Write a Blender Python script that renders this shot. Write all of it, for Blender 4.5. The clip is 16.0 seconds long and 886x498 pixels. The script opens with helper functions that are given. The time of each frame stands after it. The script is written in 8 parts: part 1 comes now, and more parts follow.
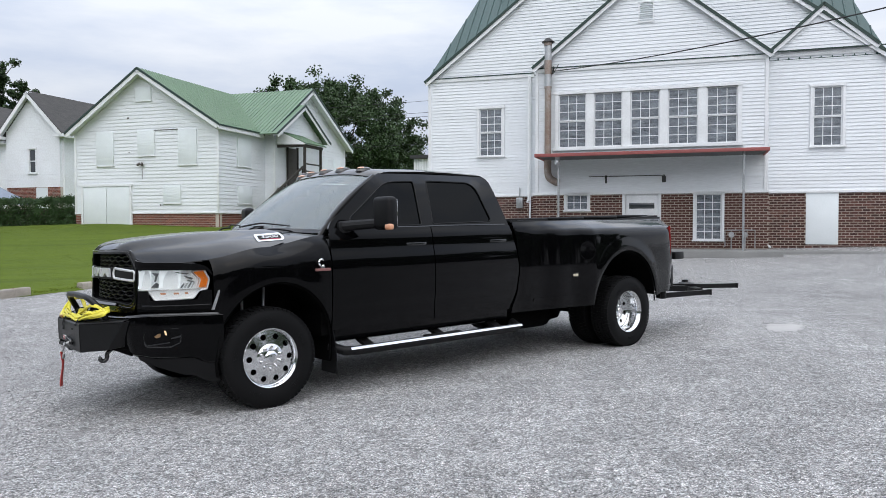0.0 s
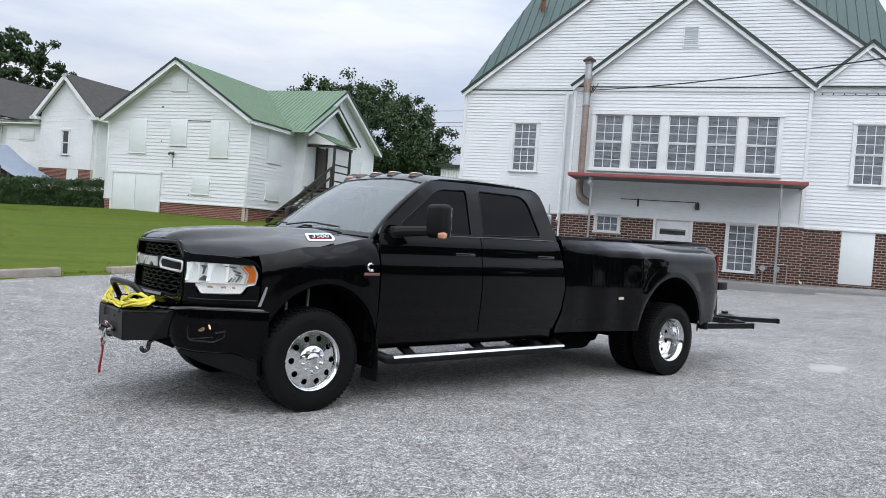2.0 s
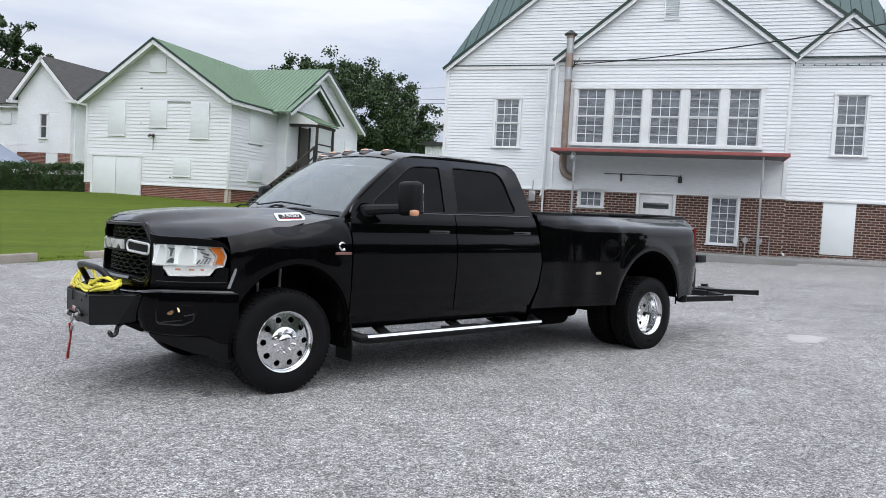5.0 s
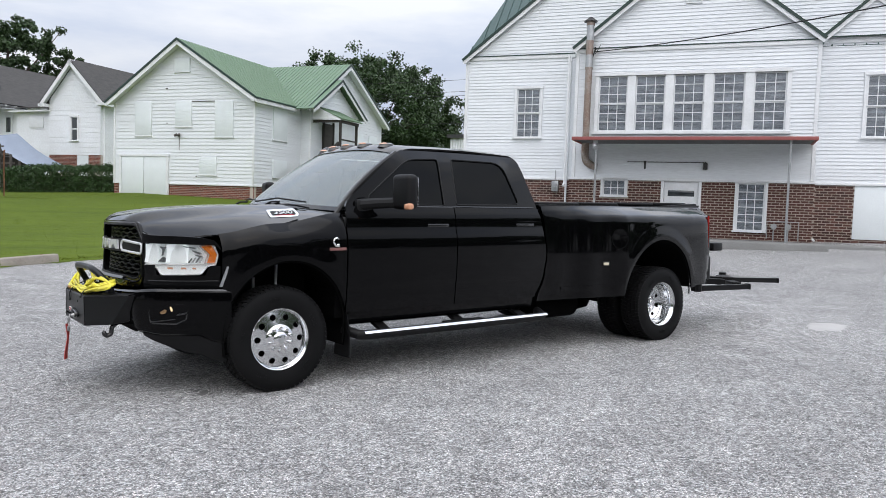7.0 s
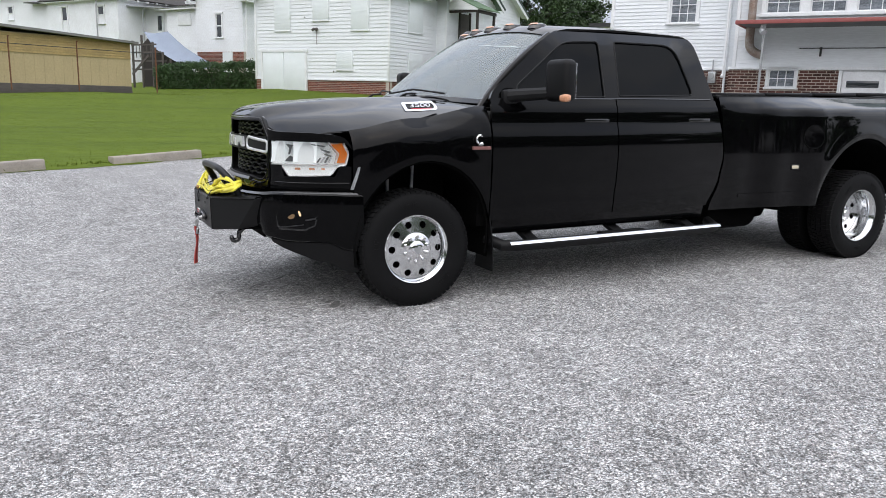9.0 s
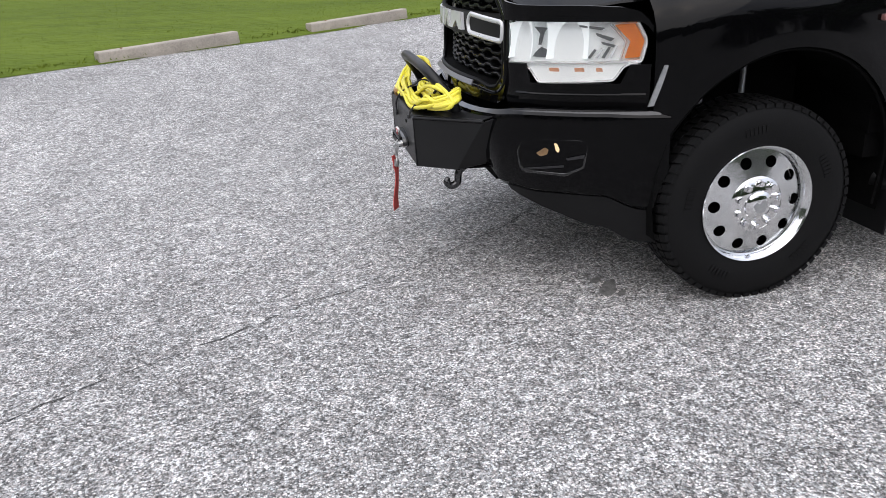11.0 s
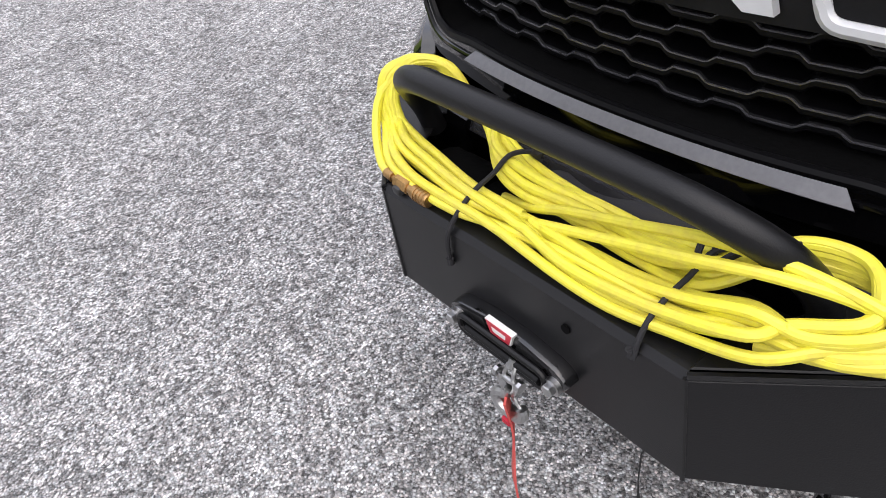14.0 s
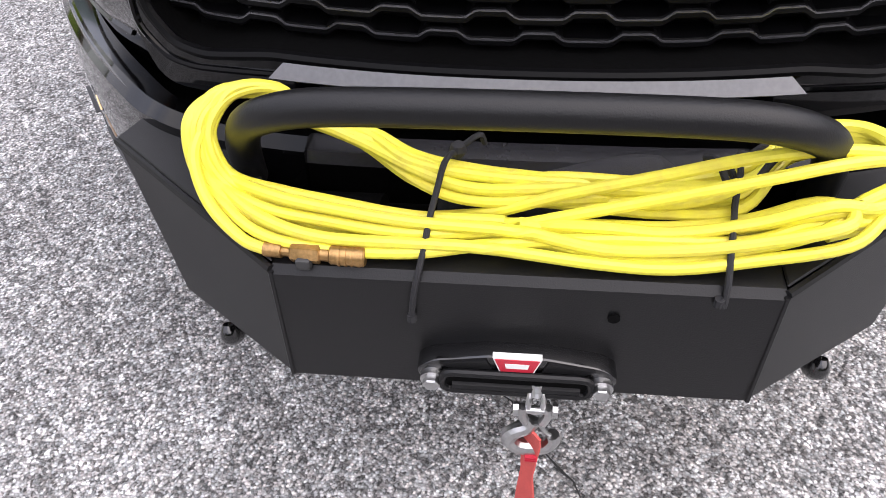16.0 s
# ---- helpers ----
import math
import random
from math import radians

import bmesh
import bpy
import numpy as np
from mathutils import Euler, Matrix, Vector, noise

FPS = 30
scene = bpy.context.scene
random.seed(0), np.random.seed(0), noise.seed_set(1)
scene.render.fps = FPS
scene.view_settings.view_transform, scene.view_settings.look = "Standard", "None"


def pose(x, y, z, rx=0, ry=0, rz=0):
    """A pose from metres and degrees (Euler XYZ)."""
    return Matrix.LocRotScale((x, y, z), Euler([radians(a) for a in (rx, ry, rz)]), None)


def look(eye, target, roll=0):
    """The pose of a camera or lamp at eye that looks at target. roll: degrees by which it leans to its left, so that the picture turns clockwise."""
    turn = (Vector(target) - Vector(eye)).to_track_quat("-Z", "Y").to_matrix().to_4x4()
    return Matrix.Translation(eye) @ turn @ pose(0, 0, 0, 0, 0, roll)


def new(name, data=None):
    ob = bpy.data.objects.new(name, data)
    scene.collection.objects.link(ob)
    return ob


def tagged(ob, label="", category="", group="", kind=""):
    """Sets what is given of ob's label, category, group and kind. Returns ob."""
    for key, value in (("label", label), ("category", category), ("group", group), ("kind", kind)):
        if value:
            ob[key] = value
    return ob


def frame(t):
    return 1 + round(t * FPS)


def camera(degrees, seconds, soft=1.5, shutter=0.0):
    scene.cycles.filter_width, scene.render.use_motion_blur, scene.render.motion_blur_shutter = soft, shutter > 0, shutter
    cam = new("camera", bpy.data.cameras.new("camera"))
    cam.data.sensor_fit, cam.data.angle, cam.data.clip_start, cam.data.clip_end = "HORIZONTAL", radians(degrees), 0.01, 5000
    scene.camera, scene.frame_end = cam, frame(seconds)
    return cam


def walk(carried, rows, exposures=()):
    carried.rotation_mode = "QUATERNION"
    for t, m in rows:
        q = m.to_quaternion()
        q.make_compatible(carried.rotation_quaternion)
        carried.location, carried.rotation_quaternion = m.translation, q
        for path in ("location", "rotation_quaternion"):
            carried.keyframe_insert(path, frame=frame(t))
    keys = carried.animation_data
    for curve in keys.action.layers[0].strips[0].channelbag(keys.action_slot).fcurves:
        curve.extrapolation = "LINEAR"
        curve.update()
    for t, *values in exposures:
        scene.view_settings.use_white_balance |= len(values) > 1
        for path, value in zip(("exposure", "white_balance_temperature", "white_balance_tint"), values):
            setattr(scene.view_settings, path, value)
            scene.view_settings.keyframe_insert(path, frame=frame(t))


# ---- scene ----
cam = camera(61.1, 16.0, soft=0.8)
PATH = [
    (0, (-2.708, -6.343, 1.441), (-1.428, -4.807, 1.379), -0.04),
    (0.5, (-2.720, -6.326, 1.431), (-1.457, -4.776, 1.380), 0.36),
    (1, (-2.739, -6.267, 1.437), (-1.494, -4.702, 1.394), 1.45),
    (1.5, (-2.779, -6.143, 1.434), (-1.543, -4.572, 1.395), 2.85),
    (2, (-2.831, -6.037, 1.437), (-1.586, -4.472, 1.400), 4.25),
    (2.5, (-2.875, -5.983, 1.431), (-1.609, -4.435, 1.391), 4.96),
    (3, (-2.916, -5.966, 1.441), (-1.631, -4.433, 1.387), 5.16),
    (3.5, (-2.917, -5.965, 1.437), (-1.621, -4.444, 1.366), 5.17),
    (4, (-2.911, -5.984, 1.433), (-1.611, -4.467, 1.343), 4.87),
    (6.3, (-2.409, -6.146, 1.448), (-1.178, -4.573, 1.362), 1.55),
    (6.5, (-2.415, -6.149, 1.449), (-1.187, -4.574, 1.359), 1.65),
    (7, (-2.419, -6.158, 1.451), (-1.212, -4.567, 1.335), 1.95),
    (7.5, (-2.413, -6.158, 1.448), (-1.250, -4.539, 1.289), 2.04),
    (8, (-2.346, -6.128, 1.436), (-1.243, -4.474, 1.215), 1.93),
    (8.5, (-2.249, -5.846, 1.393), (-1.239, -4.147, 1.089), 1.90),
    (9, (-2.108, -5.472, 1.419), (-1.211, -3.729, 1.021), 1.68),
    (9.5, (-1.821, -5.050, 1.426), (-1.067, -3.267, 0.921), 1.84),
    (10, (-1.804, -4.561, 1.419), (-1.206, -2.743, 0.839), 2.09),
    (10.2, (-1.774, -4.333, 1.427), (-1.267, -2.498, 0.816), 1.55),
    (12.3, (-1.694, -2.071, 1.440), (-1.397, -0.403, 0.377), -4.31),
    (12.5, (-1.731, -1.872, 1.456), (-1.381, -0.233, 0.364), -5.16),
    (13, (-1.709, -1.445, 1.411), (-1.236, 0.160, 0.314), -8.38),
    (13.5, (-1.700, -1.037, 1.440), (-1.084, 0.459, 0.264), -10.23),
    (14, (-1.744, -0.629, 1.438), (-0.903, 0.658, 0.159), -10.00),
    (14.5, (-1.664, -0.349, 1.401), (-0.639, 0.724, 0.060), -11.04),
    (15, (-1.761, -0.109, 1.374), (-0.486, 0.475, -0.051), -5.03),
    (15.5, (-1.853, 0.025, 1.347), (-0.477, 0.299, -0.079), -0.57),
    (15.8, (-1.890, 0.073, 1.335), (-0.431, 0.218, -0.026), 1.67),
    (16, (-1.868, 0.049, 1.350), (-0.405, 0.188, -0.006), -0.14),
]
walk(cam, [(t, look(eye, target, roll)) for t, eye, target, roll in PATH],
     exposures=[(0, 0.04, 6280, 9), (8, 0.12, 6420, 10), (10, 0.22, 6500, 11), (12.5, 0.2, 6550, 13), (14.5, 0.42, 6600, 15), (16, 0.72, 6650, 17)])

# ---- world and light: bright overcast ----
world = bpy.data.worlds.new("overcast_sky")
scene.world = world
world.use_nodes = True
wn, wl = world.node_tree.nodes, world.node_tree.links
wn.clear()
w_out = wn.new("ShaderNodeOutputWorld")
w_bg = wn.new("ShaderNodeBackground")
w_sky = wn.new("ShaderNodeTexSky")
w_sky.sky_type, w_sky.sun_disc = "NISHITA", False
w_sky.sun_elevation, w_sky.sun_rotation = radians(58), radians(200)
w_sky.air_density, w_sky.dust_density, w_sky.ozone_density = 1.0, 4.0, 1.0
w_co = wn.new("ShaderNodeTexCoord")
w_map = wn.new("ShaderNodeMapping")
w_map.inputs["Scale"].default_value = (1.2, 1.2, 5.0)
w_no = wn.new("ShaderNodeTexNoise")
w_no.inputs["Scale"].default_value, w_no.inputs["Detail"].default_value = 2.2, 6
w_no.inputs["Roughness"].default_value = 0.55
w_ramp = wn.new("ShaderNodeValToRGB")
w_ramp.color_ramp.elements[0].position, w_ramp.color_ramp.elements[0].color = 0.36, (6.3, 6.9, 8.3, 1)
w_ramp.color_ramp.elements[1].position, w_ramp.color_ramp.elements[1].color = 0.62, (9.3, 9.4, 9.8, 1)
w_mix = wn.new("ShaderNodeMix")
w_mix.data_type = "RGBA"
w_mix.inputs[0].default_value = 0.86
wl.new(w_co.outputs["Generated"], w_map.inputs["Vector"])
wl.new(w_map.outputs["Vector"], w_no.inputs["Vector"])
wl.new(w_no.outputs["Fac"], w_ramp.inputs["Fac"])
wl.new(w_sky.outputs["Color"], w_mix.inputs[6])
wl.new(w_ramp.outputs["Color"], w_mix.inputs[7])
w_sep = wn.new("ShaderNodeSeparateXYZ")
wl.new(w_co.outputs["Generated"], w_sep.inputs["Vector"])
w_lift = wn.new("ShaderNodeMapRange")   # an overcast sky is brightest overhead
w_lift.inputs["From Min"].default_value, w_lift.inputs["From Max"].default_value = 0.05, 0.9
w_lift.inputs["To Min"].default_value, w_lift.inputs["To Max"].default_value = 0.80, 2.1
wl.new(w_sep.outputs["Z"], w_lift.inputs["Value"])
w_mul = wn.new("ShaderNodeVectorMath")
w_mul.operation = "SCALE"
wl.new(w_mix.outputs[2], w_mul.inputs[0])
wl.new(w_lift.outputs["Result"], w_mul.inputs["Scale"])
wl.new(w_mul.outputs["Vector"], w_bg.inputs["Color"])
w_bg.inputs["Strength"].default_value = 0.10
wl.new(w_bg.outputs["Background"], w_out.inputs["Surface"])

sun_data = bpy.data.lights.new("sun", "SUN")
sun_data.energy, sun_data.angle, sun_data.color = 1.4, radians(85), (1.0, 0.96, 0.9)
sun = new("sun", sun_data)
sun.matrix_world = look((-20, -29, 46), (0, 0, 0))


# ---- helpers ----
def V(*a):
    return Vector(a)


def material(name, color, rough=0.5, metal=0.0, vary=0.12, scale=6.0, fine=60.0, bump=0.1, coat=0.0, spread=0.0,
             island=False, dist=0.01, spec=0.5, emit=None, stretch=(1, 1, 1), dark=None):
    """Principled surface with colour variation at two scales and fine relief."""
    m = bpy.data.materials.new(name)
    m.use_nodes = True
    n, l = m.node_tree.nodes, m.node_tree.links
    b = n["Principled BSDF"]
    b.inputs["Roughness"].default_value, b.inputs["Metallic"].default_value = rough, metal
    b.inputs["Specular IOR Level"].default_value = spec
    b.inputs["Coat Weight"].default_value = coat
    b.inputs["Coat Roughness"].default_value = 0.02
    co = n.new("ShaderNodeTexCoord")
    mp = n.new("ShaderNodeMapping")
    mp.inputs["Scale"].default_value = stretch
    l.new(co.outputs["Object"], mp.inputs["Vector"])
    n1, n2 = n.new("ShaderNodeTexNoise"), n.new("ShaderNodeTexNoise")
    n1.inputs["Scale"].default_value, n1.inputs["Detail"].default_value = scale, 5
    n2.inputs["Scale"].default_value, n2.inputs["Detail"].default_value = fine, 3
    l.new(mp.outputs["Vector"], n1.inputs["Vector"])
    l.new(mp.outputs["Vector"], n2.inputs["Vector"])
    add = n.new("ShaderNodeMath")
    add.operation = "ADD"
    l.new(n1.outputs["Fac"], add.inputs[0])
    l.new(n2.outputs["Fac"], add.inputs[1])
    ramp = n.new("ShaderNodeMapRange")
    ramp.inputs["From Min"].default_value, ramp.inputs["From Max"].default_value = 0.6, 1.4
    l.new(add.outputs[0], ramp.inputs["Value"])
    mix = n.new("ShaderNodeMix")
    mix.data_type = "RGBA"
    c = Vector(color)
    lo = Vector(dark) if dark else c * (1 - vary)
    mix.inputs[6].default_value = (*lo, 1)
    mix.inputs[7].default_value = (*[min(1, k * (1 + vary)) for k in c], 1)
    l.new(ramp.outputs["Result"], mix.inputs[0])
    out = mix.outputs[2]
    if spread:
        info = n.new("ShaderNodeNewGeometry" if island else "ShaderNodeObjectInfo")
        rnd = info.outputs["Random Per Island" if island else "Random"]
        mr = n.new("ShaderNodeMapRange")
        mr.inputs["To Min"].default_value, mr.inputs["To Max"].default_value = 1 - spread, 1 + spread
        l.new(rnd, mr.inputs["Value"])
        hsv = n.new("ShaderNodeHueSaturation")
        l.new(mr.outputs["Result"], hsv.inputs["Value"])
        l.new(out, hsv.inputs["Color"])
        out = hsv.outputs["Color"]
    l.new(out, b.inputs["Base Color"])
    rr = n.new("ShaderNodeMapRange")
    rr.inputs["To Min"].default_value, rr.inputs["To Max"].default_value = max(0.0, rough * 0.85), min(1, rough * 1.15)
    l.new(n1.outputs["Fac"], rr.inputs["Value"])
    l.new(rr.outputs["Result"], b.inputs["Roughness"])
    if bump:
        bp = n.new("ShaderNodeBump")
        bp.inputs["Strength"].default_value, bp.inputs["Distance"].default_value = bump, dist
        l.new(n2.outputs["Fac"], bp.inputs["Height"])
        l.new(bp.outputs["Normal"], b.inputs["Normal"])
    if emit:
        b.inputs["Emission Color"].default_value = (*emit[:3], 1)
        b.inputs["Emission Strength"].default_value = emit[3]
    return m


def shaped(name, bm, mat, parent=None, label="", sharp=32):
    """Links a bmesh as one mesh object."""
    me = bpy.data.meshes.new(name)
    bm.to_mesh(me)
    bm.free()
    me.polygons.foreach_set("use_smooth", [True] * len(me.polygons))
    me.set_sharp_from_angle(angle=radians(sharp))
    me.materials.append(mat)
    ob = new(name, me)
    if parent:
        ob.parent = parent
    return tagged(ob, label)


def part(name, bm, mat, parent, label="", sharp=32):
    return shaped(name, bm, mat, parent, label, sharp)


def thing(name, m, label, category, group="", kind=""):
    ob = new(name)
    ob.empty_display_size = 0.2
    ob.matrix_world = m
    return tagged(ob, label, category, group, kind)


def raw(verts, faces):
    bm = bmesh.new()
    vs = [bm.verts.new(v) for v in verts]
    for f in faces:
        try:
            bm.faces.new([vs[i] for i in f])
        except ValueError:
            pass
    bm.normal_update()
    return bm


def merge(*bms):
    out = bmesh.new()
    for b in bms:
        me = bpy.data.meshes.new("tmp")
        b.to_mesh(me)
        b.free()
        out.from_mesh(me)
        bpy.data.meshes.remove(me)
    return out


def moved(bm, m):
    bmesh.ops.transform(bm, matrix=m, verts=bm.verts)
    return bm


def mirrored(bm):
    """The other side of the truck."""
    bmesh.ops.scale(bm, vec=(1, -1, 1), verts=bm.verts)
    bmesh.ops.reverse_faces(bm, faces=bm.faces)
    return bm


def rounded(bm, w, seg=2, angle=30):
    if w:
        es = [e for e in bm.edges if len(e.link_faces) == 2 and e.calc_face_angle(0) > radians(angle)]
        bmesh.ops.bevel(bm, geom=es, offset=w, segments=seg, affect="EDGES", profile=0.5, clamp_overlap=True)
    return bm


def block(lo, hi, bevel=0.0, seg=2):
    (x0, y0, z0), (x1, y1, z1) = lo, hi
    bm = raw([(x0, y0, z0), (x1, y0, z0), (x1, y1, z0), (x0, y1, z0), (x0, y0, z1), (x1, y0, z1), (x1, y1, z1), (x0, y1, z1)],
             [(3, 2, 1, 0), (4, 5, 6, 7), (0, 1, 5, 4), (1, 2, 6, 5), (2, 3, 7, 6), (3, 0, 4, 7)])
    return rounded(bm, bevel, seg)


def prism(poly, axis, d0, d1, bevel=0.0, seg=2):
    """A polygon drawn in the plane across an axis (x: y,z; y: x,z; z: x,y), given depth."""
    def at(p, d):
        return {"x": (d, p[0], p[1]), "y": (p[0], d, p[1]), "z": (p[0], p[1], d)}[axis]
    n = len(poly)
    bm = raw([at(p, d0) for p in poly] + [at(p, d1) for p in poly],
             [tuple(range(n)), tuple(range(2 * n - 1, n - 1, -1))] + [(i, (i + 1) % n, n + (i + 1) % n, n + i) for i in range(n)])
    bmesh.ops.recalc_face_normals(bm, faces=bm.faces)
    return rounded(bm, bevel, seg)


def lathe(profile, n=32, m=None, closed=False):
    """Turns (radius, height) pairs about z."""
    k = len(profile)
    verts = [(r * math.cos(2 * math.pi * i / n), r * math.sin(2 * math.pi * i / n), h) for i in range(n) for r, h in profile]
    faces = [(i * k + j, ((i + 1) % n) * k + j, ((i + 1) % n) * k + j + 1, i * k + j + 1) for i in range(n) for j in range(k - 1)]
    if closed:
        faces += [(i * k + k - 1, ((i + 1) % n) * k + k - 1, ((i + 1) % n) * k, i * k) for i in range(n)]
    bm = raw(verts, faces)
    bmesh.ops.remove_doubles(bm, verts=bm.verts, dist=1e-5)
    bmesh.ops.recalc_face_normals(bm, faces=bm.faces)
    return moved(bm, m) if m else bm


def rod(p0, p1, r, n=12, r2=None, bevel=0.0):
    p0, p1 = Vector(p0), Vector(p1)
    h = (p1 - p0).length
    m = Matrix.Translation(p0) @ (p1 - p0).to_track_quat("Z", "Y").to_matrix().to_4x4()
    r2 = r if r2 is None else r2
    return lathe([(0, 0), (r - bevel, 0), (r, bevel), (r2, h - bevel), (r2 - bevel, h), (0, h)] if bevel else [(0, 0), (r, 0), (r2, h), (0, h)], n, m)


def tube(pts, r, n=8, closed=False, caps=True):
    """A round tube along a line of points; r: one radius, or one for each point."""
    pts = [Vector(p) for p in pts]
    k = len(pts)
    rs = r if isinstance(r, (list, tuple)) else [r] * k
    tang = [(pts[(i + 1) % k] - pts[i - 1]) if closed or 0 < i < k - 1 else (pts[1] - pts[0] if i == 0 else pts[-1] - pts[-2]) for i in range(k)]
    up = Vector((0, 0, 1)) if abs(tang[0].normalized().z) < 0.9 else Vector((1, 0, 0))
    verts, faces = [], []
    side = tang[0].cross(up).normalized()
    for i in range(k):
        t = tang[i].normalized()
        side = (side - t * side.dot(t)).normalized()
        other = t.cross(side)
        verts += [tuple(pts[i] + rs[i] * (math.cos(a) * side + math.sin(a) * other)) for a in [2 * math.pi * j / n for j in range(n)]]
    for i in range(k if closed else k - 1):
        for j in range(n):
            a, b = i * n, ((i + 1) % k) * n
            faces.append((a + j, a + (j + 1) % n, b + (j + 1) % n, b + j))
    if caps and not closed:
        faces += [tuple(range(n - 1, -1, -1)), tuple((k - 1) * n + j for j in range(n))]
    bm = raw(verts, faces)
    bmesh.ops.recalc_face_normals(bm, faces=bm.faces)
    return bm


def smooth_line(pts, per=6, closed=False):
    """Catmull-Rom through the points."""
    pts = [Vector(p) for p in pts]
    k, out = len(pts), []
    for i in range(k if closed else k - 1):
        p0 = pts[i - 1] if closed or i else pts[0] * 2 - pts[1]
        p1, p2 = pts[i], pts[(i + 1) % k]
        p3 = pts[(i + 2) % k] if closed or i + 2 < k else p2 * 2 - p1
        for s in range(per):
            t = s / per
            out.append(0.5 * (2 * p1 + (p2 - p0) * t + (2 * p0 - 5 * p1 + 4 * p2 - p3) * t * t + (3 * p1 - p0 - 3 * p2 + p3) * t ** 3))
    if not closed:
        out.append(pts[-1])
    return out


def sheet(fn, us, vs):
    """A surface fn(u, v) over a grid."""
    k = len(vs)
    return raw([fn(u, v) for u in us for v in vs],
               [(i * k + j, (i + 1) * k + j, (i + 1) * k + j + 1, i * k + j + 1) for i in range(len(us) - 1) for j in range(k - 1)])


def span(a, b, n):
    return [a + (b - a) * i / n for i in range(n + 1)]


def thick(bm, d):
    """Gives an open surface thickness, inward by d."""
    bmesh.ops.recalc_face_normals(bm, faces=bm.faces)
    bmesh.ops.solidify(bm, geom=list(bm.faces), thickness=d)
    return bm


def lerp(x, table):
    """Smooth value from a small table of (x, value)."""
    if x <= table[0][0]:
        return table[0][1]
    for (a, va), (b, vb) in zip(table, table[1:]):
        if x <= b:
            t = (x - a) / (b - a)
            return va + (vb - va) * t
    return table[-1][1]


def ease(x, table):
    if x <= table[0][0]:
        return table[0][1]
    for (a, va), (b, vb) in zip(table, table[1:]):
        if x <= b:
            t = (x - a) / (b - a)
            t = t * t * (3 - 2 * t)
            return va + (vb - va) * t
    return table[-1][1]


def lettering(text, size, depth, m, mat, parent, name="lettering", label="", shear=0.0):
    cu = bpy.data.curves.new("tmp_text", "FONT")
    cu.body, cu.size, cu.extrude, cu.align_x, cu.align_y, cu.shear = text, size, depth, "CENTER", "CENTER", shear
    tmp = bpy.data.objects.new("tmp_text", cu)
    scene.collection.objects.link(tmp)
    bpy.context.view_layer.update()
    me = bpy.data.meshes.new_from_object(tmp.evaluated_get(bpy.context.evaluated_depsgraph_get()))
    bpy.data.objects.remove(tmp)
    me.transform(m)
    me.materials.clear()
    me.materials.append(mat)
    me.name = name
    ob = new(name, me)
    ob.parent = parent
    return tagged(ob, label)


# ---- materials ----
SIDING = material("painted_siding", (0.77, 0.795, 0.82), 0.55, vary=0.05, scale=0.9, fine=14, bump=0.05, stretch=(0.4, 0.4, 2.5), dark=(0.67, 0.69, 0.71))
SIDING_PLAIN = material("painted_boards", (0.80, 0.822, 0.85), 0.6, vary=0.05, scale=0.7, fine=10, bump=0.05, dark=(0.68, 0.69, 0.70))
TRIM = material("white_trim_paint", (0.79, 0.805, 0.82), 0.5, vary=0.05, scale=3, fine=30, bump=0.05, dark=(0.67, 0.68, 0.69))
BOARD = material("pale_grey_board", (0.73, 0.77, 0.785), 0.6, vary=0.05, scale=2, fine=25, bump=0.05)
BRICK = material("red_brown_brick", (0.085, 0.036, 0.028), 0.85, vary=0.25, scale=9, fine=70, bump=0.4, spread=0.45, island=True)
BRICK_RED = material("old_red_brick", (0.19, 0.065, 0.045), 0.85, vary=0.25, scale=7, fine=70, bump=0.4, spread=0.4, island=True)
MORTAR = material("mortar", (0.46, 0.41, 0.36), 0.9, vary=0.15, scale=8, fine=90, bump=0.3)
GREEN_ROOF = material("green_painted_metal", (0.125, 0.200, 0.125), 0.5, vary=0.10, scale=0.8, fine=8, bump=0.03)
DARK_GREEN = material("dark_green_metal", (0.032, 0.070, 0.064), 0.4, vary=0.15, scale=0.8, fine=8, bump=0.03)
GREEN_TRIM = material("dark_green_edge_trim", (0.012, 0.035, 0.026), 0.45, vary=0.1, bump=0.02)
SHINGLE = material("grey_asphalt_shingle", (0.066, 0.063, 0.060), 0.9, vary=0.35, scale=2.2, fine=24, bump=0.5, stretch=(1, 1, 4), dark=(0.030, 0.029, 0.029))
RED_PAINT = material("faded_red_paint", (0.27, 0.075, 0.068), 0.6, vary=0.2, scale=3, fine=30, bump=0.1)
GALV = material("galvanised_metal", (0.42, 0.43, 0.44), 0.42, metal=0.8, vary=0.25, scale=5, fine=40, bump=0.08)
RUST = material("rusty_metal", (0.16, 0.07, 0.035), 0.85, vary=0.4, scale=10, fine=60, bump=0.3)
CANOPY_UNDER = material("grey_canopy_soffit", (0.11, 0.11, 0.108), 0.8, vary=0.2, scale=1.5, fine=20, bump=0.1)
PANE = material("dark_window_glass", (0.03, 0.035, 0.04), 0.05, vary=0.2, scale=2, fine=10, bump=0.0, spec=0.8)
PANE_OLD = material("taped_window_backing", (0.165, 0.180, 0.200), 0.12, vary=0.9, scale=3.2, fine=30, bump=0.05, stretch=(0.7, 1, 3.5), dark=(0.012, 0.016, 0.02), spec=0.8)
CONCRETE = material("weathered_concrete", (0.36, 0.35, 0.32), 0.9, vary=0.22, scale=3, fine=60, bump=0.3)
SLAB = material("grey_concrete_slab", (0.20, 0.20, 0.195), 0.9, vary=0.25, scale=1.2, fine=40, bump=0.2)
